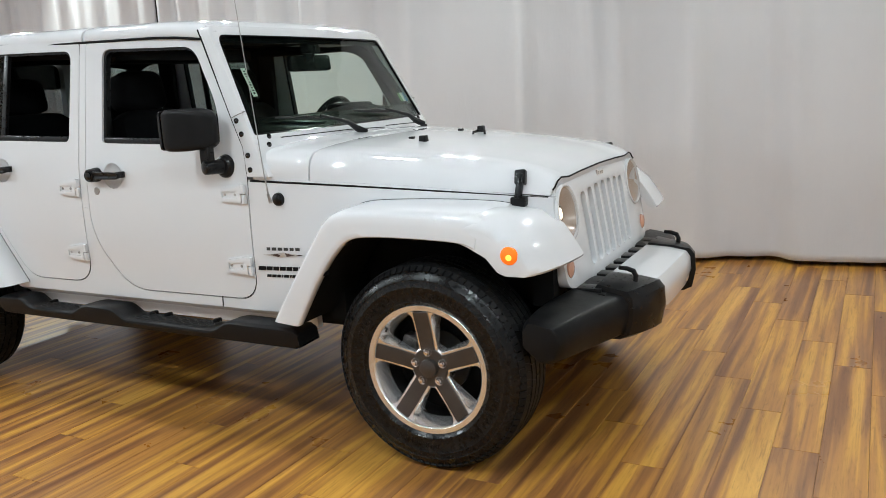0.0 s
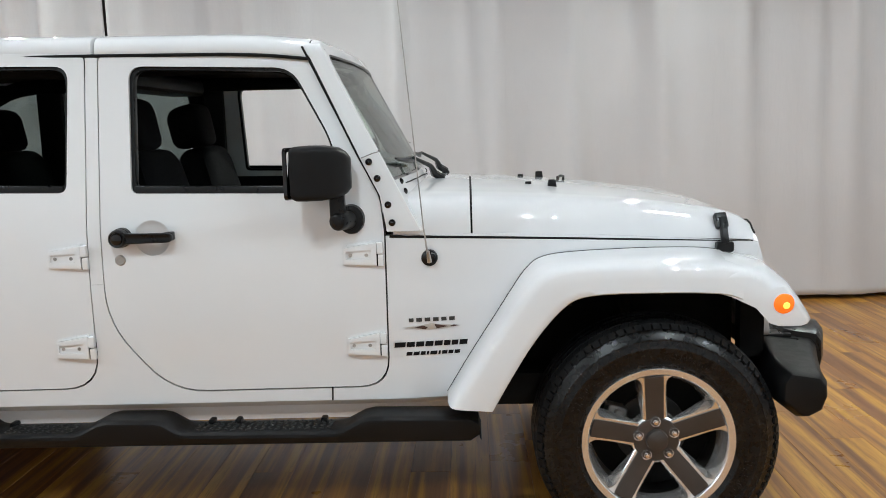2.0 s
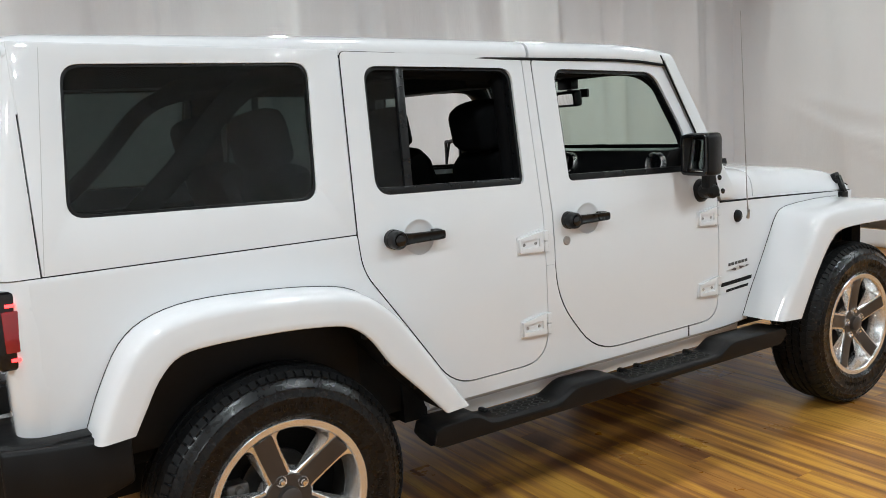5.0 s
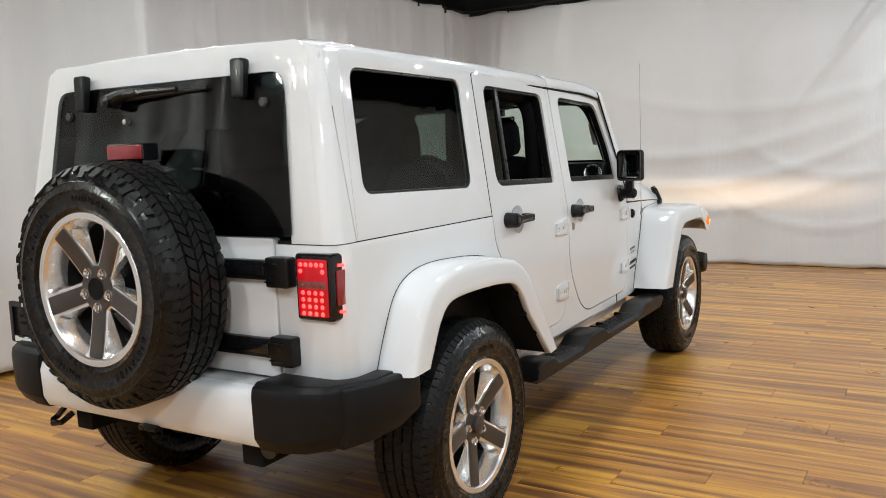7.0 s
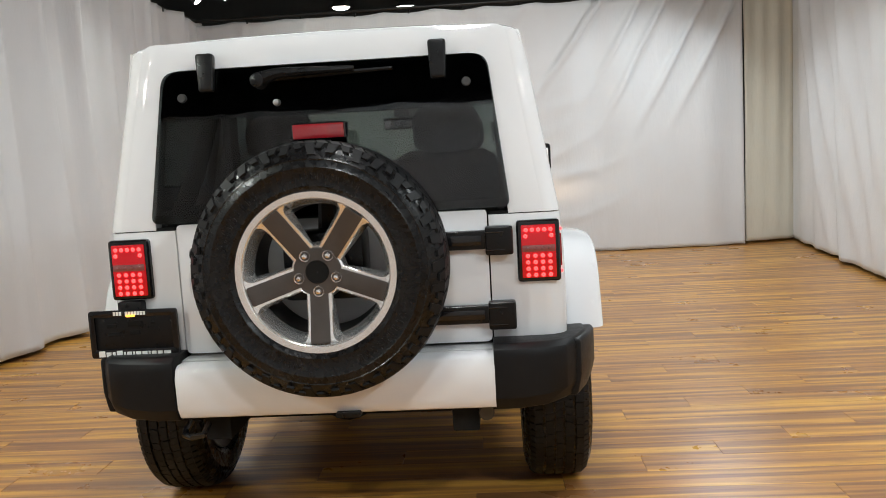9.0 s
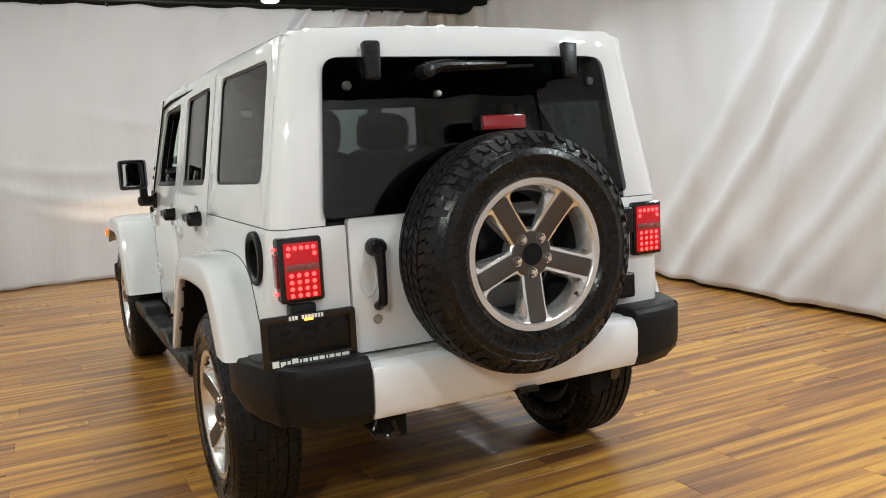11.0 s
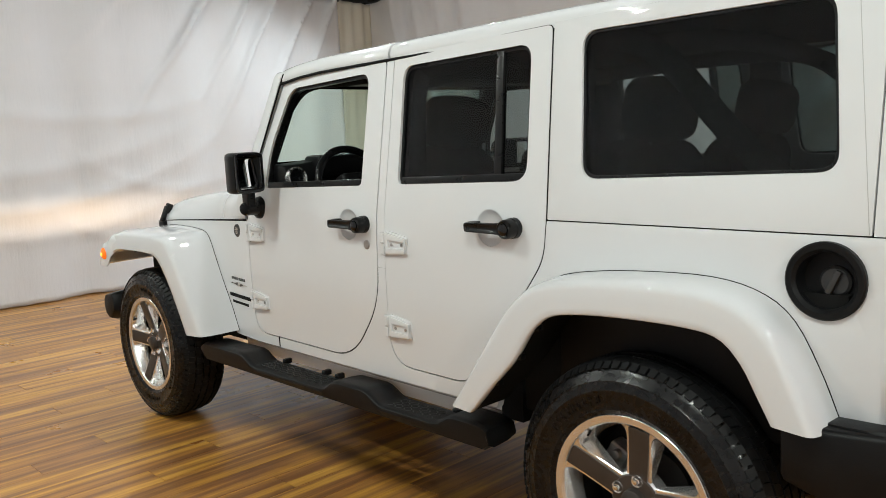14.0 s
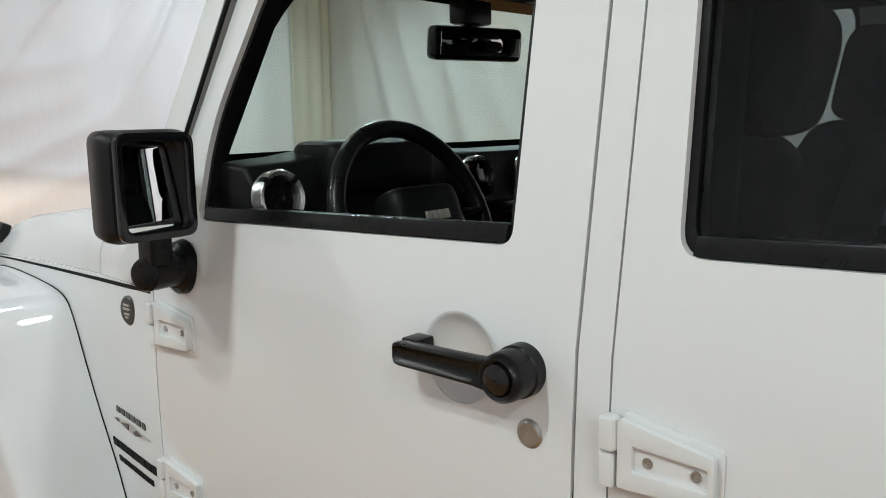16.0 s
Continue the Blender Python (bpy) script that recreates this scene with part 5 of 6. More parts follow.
g_out = rounded([(0.40, 0.625, 0.05), (0.575, 0.66, 0.05), (0.585, 0.93, 0.06), (0.53, 1.036, 0.05), (0.25, 1.052, 0.1), (-0.25, 1.052, 0.1), (-0.53, 1.036, 0.05), (-0.585, 0.93, 0.06), (-0.575, 0.66, 0.05), (-0.40, 0.625, 0.05)])
holes = slots + [circle(0.462, 0.922, 0.103), circle(-0.462, 0.922, 0.103), circle(0.522, 0.722, 0.034, 20), circle(-0.522, 0.722, 0.034, 20)]
gb = bend(sheet(g_out, holes, 0.05, (0.8, 0.9, 1.0), (), 0.007), lambda y, d, z: (grille_x(z) - d + 0.012 * (1 - (y / 0.58) ** 2), y, z))
grille = part("grille", gb, WHITE, car, "white seven-slot grille")
part("radiator", block(1.72, 1.79, -0.34, 0.34, 0.62, 1.0), DARK, grille)
for k in range(7):
    y = (k - 3) * 0.088
    part("slot_mesh", bend(sheet(slots[k], (), 0.004, edge=0.0), lambda u, d, w: (grille_x(w) - 0.026 - d, u, w)), BADGE, grille)
    part("slot_foot", moved(lathe([(0.001, 0.010), (0.012, 0.008), (0.019, 0.0), (0.001, -0.004)], 18, "x"), Matrix.Translation((grille_x(0.7) - 0.016, y, 0.712))), CHROME, grille)
for k in range(4):
    part("front_badge", block(grille_x(1.02) + 0.008, grille_x(1.02) + 0.016, -0.045 + k * 0.024, -0.027 + k * 0.024, 1.006, 1.026 if k else 1.034, 0.003), BADGE_LIGHT, grille)
for s in (-1, 1):
    hm = Matrix.Translation((grille_x(0.922) + 0.002, s * 0.462, 0.922)) @ pose(0, 0, 0, 0, -9, 0)
    bowl = part("headlamp", moved(lathe([(0.103, 0.004), (0.100, 0.0), (0.085, -0.035), (0.05, -0.07), (0.001, -0.08)], 40, "x"), hm), BEAM_GLOW, grille, "round headlamp, lit warm")
    part("headlamp_bezel", moved(lathe([(0.110, -0.002), (0.108, 0.010), (0.101, 0.012), (0.098, 0.002)], 40, "x"), hm), WHITE, bowl)
    part("reflector_ring", moved(lathe([(0.074, -0.052), (0.070, -0.040), (0.064, -0.040), (0.060, -0.056)], 40, "x"), hm), CHROME, bowl, "bright reflector ring")
    part("bulb_shield", moved(lathe([(0.026, -0.052), (0.030, -0.030), (0.027, -0.026), (0.022, -0.050)], 24, "x"), hm), CHROME, bowl)
    part("bulb", moved(lathe([(0.001, -0.02), (0.018, -0.024), (0.022, -0.045), (0.001, -0.06)], 20, "x"), hm), BULB, bowl, "bright headlamp bulb")
    part("headlamp_lens", moved(lathe([(0.101, 0.003), (0.08, 0.016), (0.04, 0.026), (0.001, 0.03)], 36, "x"), hm), LENS, bowl)
    sm = Matrix.Translation((grille_x(0.722), s * 0.522, 0.722))
    part("turn_signal", moved(lathe([(0.034, -0.01), (0.032, 0.006), (0.018, 0.012), (0.001, 0.014)], 24, "x"), sm), AMBER_DIM, grille, "pale amber turn signal")


# front bumper: white middle, black end caps and a slatted black filler
def bumper_section(y, front, rear, z0, z1, ztop):
    return [(rear, y, ztop - 0.03), (rear + 0.02, y, ztop), (front - 0.09, y, z1 + 0.012), (front - 0.02, y, z1), (front, y, z1 - 0.025), (front + 0.004, y, (z0 + z1) / 2), (front - 0.012, y, z0 + 0.02), (front - 0.05, y, z0), (rear + 0.06, y, z0), (rear, y, z0 + 0.05)]


mid = [bumper_section(y, 2.170 - 0.05 * y * y, 1.95, 0.478, 0.640, 0.658) for y in np.linspace(-0.315, 0.315, 9)]
fb = part("front_bumper", soften(loft(mid), 0.006, 2, 50), WHITE, car, "white and black front bumper", angle=40)
part("filler", block(1.86, 2.02, -0.52, 0.52, 0.575, 0.635, 0.006), PLASTIC, fb)
for k in range(9):
    part("filler_slat", block(1.87, 2.0, -0.505 + k * 0.117, -0.43 + k * 0.117, 0.632, 0.648, 0.005), TRIM, fb)
for s in (-1, 1):
    cap = []
    for y, fr, rr, z0, z1, zt in ((0.305, 2.160, 1.90, 0.464, 0.630, 0.652), (0.40, 2.128, 1.88, 0.464, 0.628, 0.650), (0.50, 2.088, 1.87, 0.462, 0.622, 0.644), (0.62, 2.045, 1.85, 0.460, 0.616, 0.640), (0.75, 2.003, 1.83, 0.460, 0.610, 0.632), (0.845, 1.982, 1.83, 0.466, 0.606, 0.624), (0.880, 1.965, 1.84, 0.478, 0.600, 0.614)):
        cap.append([(x, s * yy, z) for x, yy, z in bumper_section(y, fr, rr, z0, z1, zt)])
    ec = part("end_cap", soften(loft(cap), 0.007, 2, 40), PLASTIC, fb, "black textured end cap", angle=40)
    band = [[(x, s * yy, z) for x, yy, z in bumper_section(y, fr, 1.96, z0, z1, zt)] for y, fr, z0, z1, zt in ((0.290, 2.186, 0.456, 0.648, 0.668), (0.34, 2.176, 0.455, 0.650, 0.669), (0.42, 2.146, 0.454, 0.646, 0.667), (0.485, 2.112, 0.456, 0.640, 0.662))]
    part("cap_band", soften(loft(band), 0.004, 2, 50), TRIM, ec)
    part("tow_hook", tube([(2.094, s * 0.375, 0.645), (2.096, s * 0.375, 0.676), (2.087, s * 0.375, 0.694), (2.064, s * 0.375, 0.702), (2.032, s * 0.375, 0.704)], [0.010, 0.010, 0.010, 0.009, 0.008], 10), TRIM, fb, "black tow hook")
    part("fog_lamp", moved(lathe([(0.045, -0.02), (0.045, 0.004), (0.038, 0.006), (0.001, 0.002)], 24, "x"), Matrix.Translation((2.160, s * 0.235, 0.56))), BADGE_LIGHT, fb)

# rear bumper
mid = []
for y in np.linspace(-0.528, 0.518, 7):
    sec = [(-2.13, y, 0.693), (-2.262, y, 0.700), (-2.282, y, 0.690), (-2.294, y, 0.660), (-2.290, y, 0.560), (-2.272, y, 0.523), (-2.245, y, 0.514), (-2.13, y, 0.53)]
    mid.append(sec)
rb = part("rear_bumper", soften(loft(mid), 0.006, 2, 40), WHITE, car, "white rear bumper with black ends", angle=40)
part("tow_cover", block(-2.298, -2.22, -0.085, -0.005, 0.512, 0.530, 0.004), TRIM, rb)
for s in (-1, 1):
    cap = []
    for y, rx, fx in ((0.522, -2.296, -2.14), (0.60, -2.294, -2.12), (0.69, -2.280, -2.05), (0.755, -2.252, -1.98), (0.80, -2.19, -1.93), (0.835, -2.10, -1.90)):
        zt, zb = 0.726 - 0.01 * (y - 0.52), 0.505 + 0.22 * max(0, y - 0.66)
        cap.append([(fx, s * y, zt), (rx + 0.03, s * y, zt + 0.004), (rx + 0.006, s * y, zt - 0.012), (rx, s * y, zt - 0.04), (rx + 0.004, s * y, zb + 0.05), (rx + 0.03, s * y, zb + 0.008), (rx + 0.06, s * y, zb), (fx, s * y, zb + 0.03)])
    part("end_cap", soften(loft(cap), 0.007, 2, 30), PLASTIC, rb, "black textured end cap", angle=24)
    part("side_cap", soften(loft([[(x, s * y, z) for y, z in ((0.74, 0.718), (yo - 0.008, 0.720), (yo, 0.706), (yo, 0.60), (yo - 0.014, zb2), (0.74, zb2))] for x, zb2, yo in ((-2.20, 0.530, 0.805), (-2.10, 0.535, 0.845), (-2.0, 0.545, 0.872), (-1.90, 0.58, 0.880))]), 0.010, 3, 40), PLASTIC, rb, "black textured end cap", angle=40)
part("tow_loop", tube([(-2.22, 0.50, 0.50), (-2.24, 0.515, 0.472), (-2.265, 0.51, 0.464), (-2.285, 0.48, 0.462), (-2.275, 0.445, 0.466), (-2.23, 0.44, 0.49)], 0.011, 10), GLOSS, rb, "glossy black tow loop")


# wheels
def tyre_mesh():
    """A tyre with a shouldered carcass and separate tread blocks; its axis runs along y, outer face at +y."""
    half = [(0.240, 0.104), (0.250, 0.116), (0.258, 0.1215), (0.261, 0.1245), (0.265, 0.1235), (0.285, 0.1275), (0.312, 0.1285), (0.316, 0.1305), (0.320, 0.1285), (0.338, 0.124), (0.341, 0.1255), (0.345, 0.1215), (0.358, 0.115), (0.374, 0.102), (0.384, 0.085), (0.387, 0.05), (0.388, 0.0)]
    return lathe(half + [(r, -y) for r, y in half[-2::-1]], 72, "y")


def tread_mesh(bold):
    """Tread ribs and shoulder lugs round the crown."""
    bm = bmesh.new()
    n = 84 if not bold else 66
    rng = random.Random(4 if bold else 3)
    cols = ((-0.092, -0.062), (-0.052, -0.022), (-0.013, 0.013), (0.022, 0.052), (0.062, 0.092))
    for k in range(n):
        for c, (y0, y1) in enumerate(cols):
            a0 = 2 * math.pi * (k + 0.5 * (c % 2) + rng.uniform(-0.06, 0.06)) / n
            da = 2 * math.pi / n * (0.93 if not bold else 0.80)
            skew = ((0.25, 0.25, 0.1, -0.25, -0.25) if not bold else (0.55, -0.7, 0.8, -0.7, 0.55))[c] * da
            vs = []
            for r0 in (0.378, 0.3955 if bold else 0.3935):
                for a, y, sk in ((a0, y0, 0), (a0 + da, y0, 0), (a0 + da, y1, 1), (a0, y1, 1)):
                    edge = abs(y) > 0.08
                    r = r0 - (0.007 if edge else 0.0)
                    aa = a + skew * sk
                    vs.append(bm.verts.new((math.cos(aa) * r, y, math.sin(aa) * r)))
            for f in ((4, 5, 6, 7), (0, 1, 5, 4), (1, 2, 6, 5), (2, 3, 7, 6), (3, 0, 4, 7)):
                bm.faces.new([vs[i] for i in f])
        for sy in (-1, 1):
            a0 = 2 * math.pi * (k + 0.25) / n
            da = 2 * math.pi / n * ((0.80 if k % 2 else 0.66) + rng.uniform(-0.06, 0.06) if bold else 0.80)
            slant = (0.35 if bold else 0.0) * da * (1 if k % 4 < 2 else -0.6)
            vs = []
            ring = ((0.3865, 0.090), (0.352 if k % 4 == 1 else 0.360, 0.1205)) if k % 2 and bold else ((0.3865, 0.090), (0.371, 0.110))
            for lift in (-0.004, 0.0022 if bold else 0.0016):
                for a, (r, y) in ((a0, ring[0]), (a0 + da, ring[0]), (a0 + da * 0.92 + slant, ring[1]), (a0 + da * 0.08 + slant, ring[1])):
                    vs.append(bm.verts.new((math.cos(a) * (r + lift), sy * (y + lift), math.sin(a) * (r + lift))))
            for f in ((4, 5, 6, 7), (0, 1, 5, 4), (1, 2, 6, 5), (2, 3, 7, 6), (3, 0, 4, 7)):
                bm.faces.new([vs[i] for i in f])
    return bm


def wheel(name, cap, label, bold):
    """Rim barrel with five broad spokes, cap, nuts, brake disc and tyre; axis along y, face at +y."""
    barrel = lathe([(0.246, 0.104), (0.247, 0.100), (0.240, 0.098), (0.228, 0.085), (0.222, 0.03), (0.205, -0.09), (0.235, -0.105), (0.238, -0.115), (0.228, -0.112), (0.198, -0.088), (0.212, 0.03), (0.219, 0.082), (0.226, 0.096), (0.234, 0.103), (0.246, 0.104)], 64, "y")
    w = part(name, barrel, BARREL, car, label)
    part("tyre", tyre_mesh(), RUBBER, w, "black road tyre", angle=40)
    tagged(part("tread", tread_mesh(bold), TREAD, w, angle=20), kind="stuff")
    marks = bmesh.new()
    for start, count, size in ((25, 9, 0.024), (150, 12, 0.016), (215, 9, 0.024), (325, 8, 0.016)):
        for i in range(count):
            wide = size * (0.40, 0.30, 0.36, 0.24)[i % 4]
            for lean in (-1, 1):
                b = block(-wide * 0.22, wide * 0.22, 0.1275, 0.1297, 0.290 - size / 2, 0.290 + size / 2)
                join(marks, moved(b, pose(0, 0, 0, 0, start + math.degrees(size * 0.98 / 0.29) * i + lean * math.degrees(wide * 0.5 / 0.29), 0)))
    tagged(part("sidewall_mark", marks, RUBBER, w, "raised black sidewall marks"), kind="stuff")
    def face_y(r):
        return 0.074 + 0.034 * (r / 0.22) ** 1.5
    # machined lip, then five spokes whose sides fall away in broad bright chamfers and flare out at the lip
    part("rim_lip", lathe([(0.2465, 0.098), (0.2465, 0.1145), (0.2445, 0.1165), (0.2265, 0.1150), (0.2230, 0.1120), (0.2200, 0.1030), (0.2130, 0.0840), (0.2060, 0.0600), (0.2035, 0.0420), (0.2085, 0.0400), (0.236, 0.085), (0.2465, 0.098)], 96, "y"), ALLOY, w, "bright machined rim lip")
    part("hub_face", lathe([(0.001, 0.079), (0.074, 0.0805), (0.080, 0.076), (0.088, 0.045), (0.001, 0.040)], 40, "y"), ALLOY, w)
    for k in range(5):
        loops = []
        for r, hw in ((0.055, 0.038), (0.075, 0.0375), (0.11, 0.0375), (0.15, 0.0375), (0.180, 0.0385), (0.197, 0.041), (0.208, 0.0465), (0.217, 0.056), (0.2245, 0.068)):
            yt = face_y(r)
            loops.append([(u, yy, r if abs(u) < 0.04 else math.sqrt(max(r * r - (abs(u) - 0.03) ** 2 * 2.2, 0.04))) for u, yy in ((-hw - 0.019, yt - 0.056), (-hw - 0.014, yt - 0.034), (-hw - 0.0015, yt - 0.003), (-hw + 0.0015, yt), (hw - 0.0015, yt), (hw + 0.0015, yt - 0.003), (hw + 0.014, yt - 0.034), (hw + 0.019, yt - 0.056))])
        part("spoke", moved(loft(loops), pose(0, 0, 0, 0, -72 * k, 0)), ALLOY, w, "machined alloy spoke", angle=25)
    part("hub_disc", lathe([(0.001, 0.0865), (0.070, 0.0850), (0.074, 0.082), (0.064, 0.06), (0.001, 0.05)], 36, "y"), SPOKE, w)
    for k in range(5):
        a = 90 + 72 * k
        turn = pose(0, 0, 0, 0, -(a - 90), 0)
        ins = sheet(rounded([(-0.0275, 0.055, 0.0), (0.0275, 0.055, 0.0), (0.0300, 0.217, 0.006), (-0.0300, 0.217, 0.006)]), (), 0.010, (0.09, 0.13, 0.17, 0.2), (), 0.002)
        ins = bend(ins, lambda u, d, v: (u, 0.0775 + 0.034 * (math.hypot(u, v) / 0.22) ** 1.5 - d, v))
        part("spoke_inlay", moved(ins, turn), SPOKE, w, "dark grey painted spoke face")
        nut = lathe([(0.001, 0.100), (0.007, 0.099), (0.0095, 0.094), (0.010, 0.075), (0.001, 0.07)], 6, "y")
        part("lug_nut", moved(nut, turn @ Matrix.Translation((0, 0, 0.060))), CHROME, w)
        part("nut_well", moved(lathe([(0.0135, 0.0855), (0.0165, 0.0895), (0.018, 0.084)], 20, "y"), turn @ Matrix.Translation((0, 0, 0.060))), ALLOY, w)
    if cap:
        part("hub_cap", lathe([(0.001, 0.108), (0.026, 0.107), (0.034, 0.102), (0.037, 0.080), (0.001, 0.07)], 32, "y"), SPOKE, w, "grey centre cap")
        # dark disc added for the shade deep inside the wheel
        part("inner_shade_disc", lathe([(0.001, -0.03), (0.20, -0.03), (0.20, -0.05), (0.001, -0.05)], 40, "y"), DARK, w)
        part("brake_disc", lathe([(0.001, -0.005), (0.120, -0.005), (0.120, -0.025), (0.001, -0.025)], 40, "y"), BADGE, w)
        cal = part("caliper", moved(block(-0.055, 0.055, -0.05, 0.02, 0.095, 0.165, 0.014, 3), pose(0, 0, 0, 0, 70, 0)), CAST, w, "grey cast brake caliper")
        for dx in (-0.036, 0.036):
            part("guide_pin", moved(lathe([(0.001, 0.034), (0.011, 0.033), (0.014, 0.026), (0.014, 0.0), (0.001, 0.0)], 16, "y"), pose(0, 0, 0, 0, 70, 0) @ Matrix.Translation((dx, 0, 0.128))), CAST, cal)
    else:
        # closed black disc; its colour stands for the dark of an open bore
        part("hub_bore_shade", lathe([(0.036, 0.089), (0.034, 0.0895), (0.033, 0.0875), (0.001, 0.0875)], 28, "y"), SEAL, w, "black disc drawn for the shade in the open hub bore")
    part("valve", moved(tube([(0.16, 0.085, 0.15), (0.153, 0.11, 0.143)], 0.004, 8), Matrix.Identity(4)), TRIM, w)
    return w


fr = wheel("wheel", True, "five-spoke alloy wheel with grey spoke faces", False)
fr.matrix_world = pose(1.450, -0.752, 0.393, 0, 0, 180) @ pose(0, 0, 0, 0, 4, 0)
for m in (pose(-1.472, -0.752, 0.393, 0, 0, 180) @ pose(0, 0, 0, 0, 20, 0), pose(1.450, 0.752, 0.393) @ pose(0, 0, 0, 0, 14, 0), pose(-1.485, 0.752, 0.393) @ pose(0, 0, 0, 0, -8, 0)):
    copy_thing(fr, m)
sp = wheel("spare_wheel", False, "spare alloy wheel in a black tyre on the tailgate", True)
sp.matrix_world = pose(-2.325, -0.004, 1.008, 0, 0, 90) @ pose(0, 0, 0, 0, 180, 0)
part("spare_carrier", block(-2.30, -2.15, -0.13, 0.13, 0.90, 1.12, 0.02), TRIM, car)


# side steps with two sunken treads
STEP = [(0.885, 0.425), (0.876, 0.474), (0.85, 0.490), (0.53, 0.493), (0.498, 0.486), (0.440, 0.456), (0.41, 0.450), (-0.08, 0.452), (-0.106, 0.458), (-0.155, 0.487), (-0.185, 0.494), (-0.335, 0.495), (-0.365, 0.489), (-0.425, 0.459), (-0.45, 0.453), (-0.715, 0.455), (-0.745, 0.461), (-0.79, 0.489), (-0.82, 0.495), (-0.935, 0.494), (-0.965, 0.480), (-0.975, 0.450)]
for s in (-1, 1):
    loops = []
    for x, z in STEP:
        zb = 0.402 + (0.018 if x > 0.86 or x < -0.96 else 0)
        loops.append([(x, s * y, zz) for y, zz in ((0.735, z - 0.006), (0.765, z - 0.002), (0.845, z), (0.860, z - 0.002), (0.868, z - 0.009), (0.870, z - 0.018), (0.858, zb + 0.008), (0.842, zb), (0.78, zb + 0.004), (0.738, zb + 0.016))])
    st = part("side_step", soften(loft(loops), 0.003, 2, 70), PLASTIC, car, "black plastic side step with diamond treads", angle=35)
    for x0, x1 in ((-0.06, 0.40), (-0.70, -0.46)):
        tread = bmesh.new()
        nx = int((x1 - x0) / 0.0235)
        for i in range(nx):
            for j in range(5):
                cx, cy = x0 + (i + 0.5) * (x1 - x0) / nx, 0.768 + j * 0.0175 + 0.004 * (i % 2)
                b = block(-0.0085, 0.0085, -0.0020, 0.0020, -0.002, 0.0028)
                join(tread, moved(b, Matrix.Translation((cx, s * cy, 0.4525)) @ pose(0, 0, 0, 0, 0, 38 if (i + j) % 2 else -38)))
        # bars greyer than the step: their highlights are put into the colour
        part("tread_pattern", tread, BADGE, st, "raised diamond tread bars, greyed for their highlights")
    for x in (-0.70, -0.02, 0.07, 0.36):
        part("step_bracket", block(x - 0.011, x + 0.011, s * 0.742 - 0.035, s * 0.742 + 0.006, 0.440, 0.463, 0.008, 3), TRIM, st)


for s in (-1, 1):
    part("sill_seam", tube([(0.39, s * (side_y(0.39, 0.56) - 0.0005), 0.560), (0.388, s * (side_y(0.39, 0.5) - 0.0005), 0.514)], 0.003, 6), SEAL, car)


# mirrors
def mirror_head(s):
    out = 0.0 if s > 0 else -0.028
    loops = []
    for x, y0, y1, z0, z1 in ((0.352, 0.816, 0.928, 1.216, 1.352), (0.330, 0.814, 0.930, 1.215, 1.353), (0.318, 0.811, 0.933, 1.212, 1.355), (0.320, 0.805, 0.938, 1.206, 1.359), (0.335, 0.800, 0.943, 1.199, 1.366), (0.36, 0.795, 0.941, 1.198, 1.367), (0.41, 0.782, 0.926, 1.198, 1.366), (0.455, 0.780, 0.893, 1.203, 1.358), (0.476, 0.788, 0.862, 1.212, 1.345), (0.490, 0.800, 0.838, 1.228, 1.328)):
        loops.append([(x, s * (y + out), z) for y, z in rounded([(y0, z0, 0.022), (y1, z0, 0.022), (y1, z1, 0.022), (y0, z1, 0.022)])])
    m = part("door_mirror", soften(loft(loops), 0.004, 2, 70), PLASTIC, car, "black square door mirror on a short arm", angle=45)
    gl = sheet(rounded([(0.813, 1.214, 0.016), (0.931, 1.214, 0.016), (0.931, 1.354, 0.016), (0.813, 1.354, 0.016)]), (), 0.003, edge=0.0008)
    part("mirror_glass", bend(gl, lambda u, d, w: (0.323 + d - (u - 0.872) * 0.215 + (w - 1.284) * 0.11, s * (u + out), w)), MIRROR, m, "mirror glass")
    rim = sheet(rounded([(0.804, 1.203, 0.02), (0.939, 1.203, 0.02), (0.939, 1.363, 0.02), (0.804, 1.363, 0.02)]), [rounded([(0.816, 1.218, 0.014), (0.927, 1.218, 0.014), (0.927, 1.350, 0.014), (0.816, 1.350, 0.014)])], 0.012, edge=0.003)
    part("mirror_rim", bend(rim, lambda u, d, w: (0.306 + d - (u - 0.872) * 0.10, s * (u + out), w)), GLOSS, m)
    part("arm", bend(block(-0.024, 0.024, -0.021, 0.021, 1.138, 1.215, 0.010, 3), lambda x, y, z: (0.446 + x, s * 0.805 + y, z)), TRIM, m)
    part("arm_knuckle", tube([(0.444, s * 0.833, 1.126), (0.4455, s * 0.830, 1.126), (0.447, s * 0.826, 1.126), (0.453, s * 0.806, 1.126), (0.470, s * 0.755, 1.124)], [0.018, 0.026, 0.029, 0.030, 0.030], 24), TRIM, m)
    part("mount", moved(lathe([(0.001, 0.03), (0.035, 0.028), (0.046, 0.018), (0.050, 0.0), (0.001, -0.01)], 28, "y"), Matrix.Translation((0.478, s * (side_y(0.48, 1.13) - 0.002), 1.123)) @ Matrix.Diagonal((0.90, s, 1.0, 1))), TRIM, m)


MIRROR = surface("mirror_silver", (0.92, 0.92, 0.92), 0.02, metal=1.0, vary=0.0, rough_vary=0.0)
for s in (-1, 1):
    mirror_head(s)

# aerial on the passenger side, round badge on the other, lettering on both
am = Matrix.Translation((0.728, -(side_y(0.728, 0.99)), 0.988)) @ Matrix.Diagonal((1, -1, 1, 1))
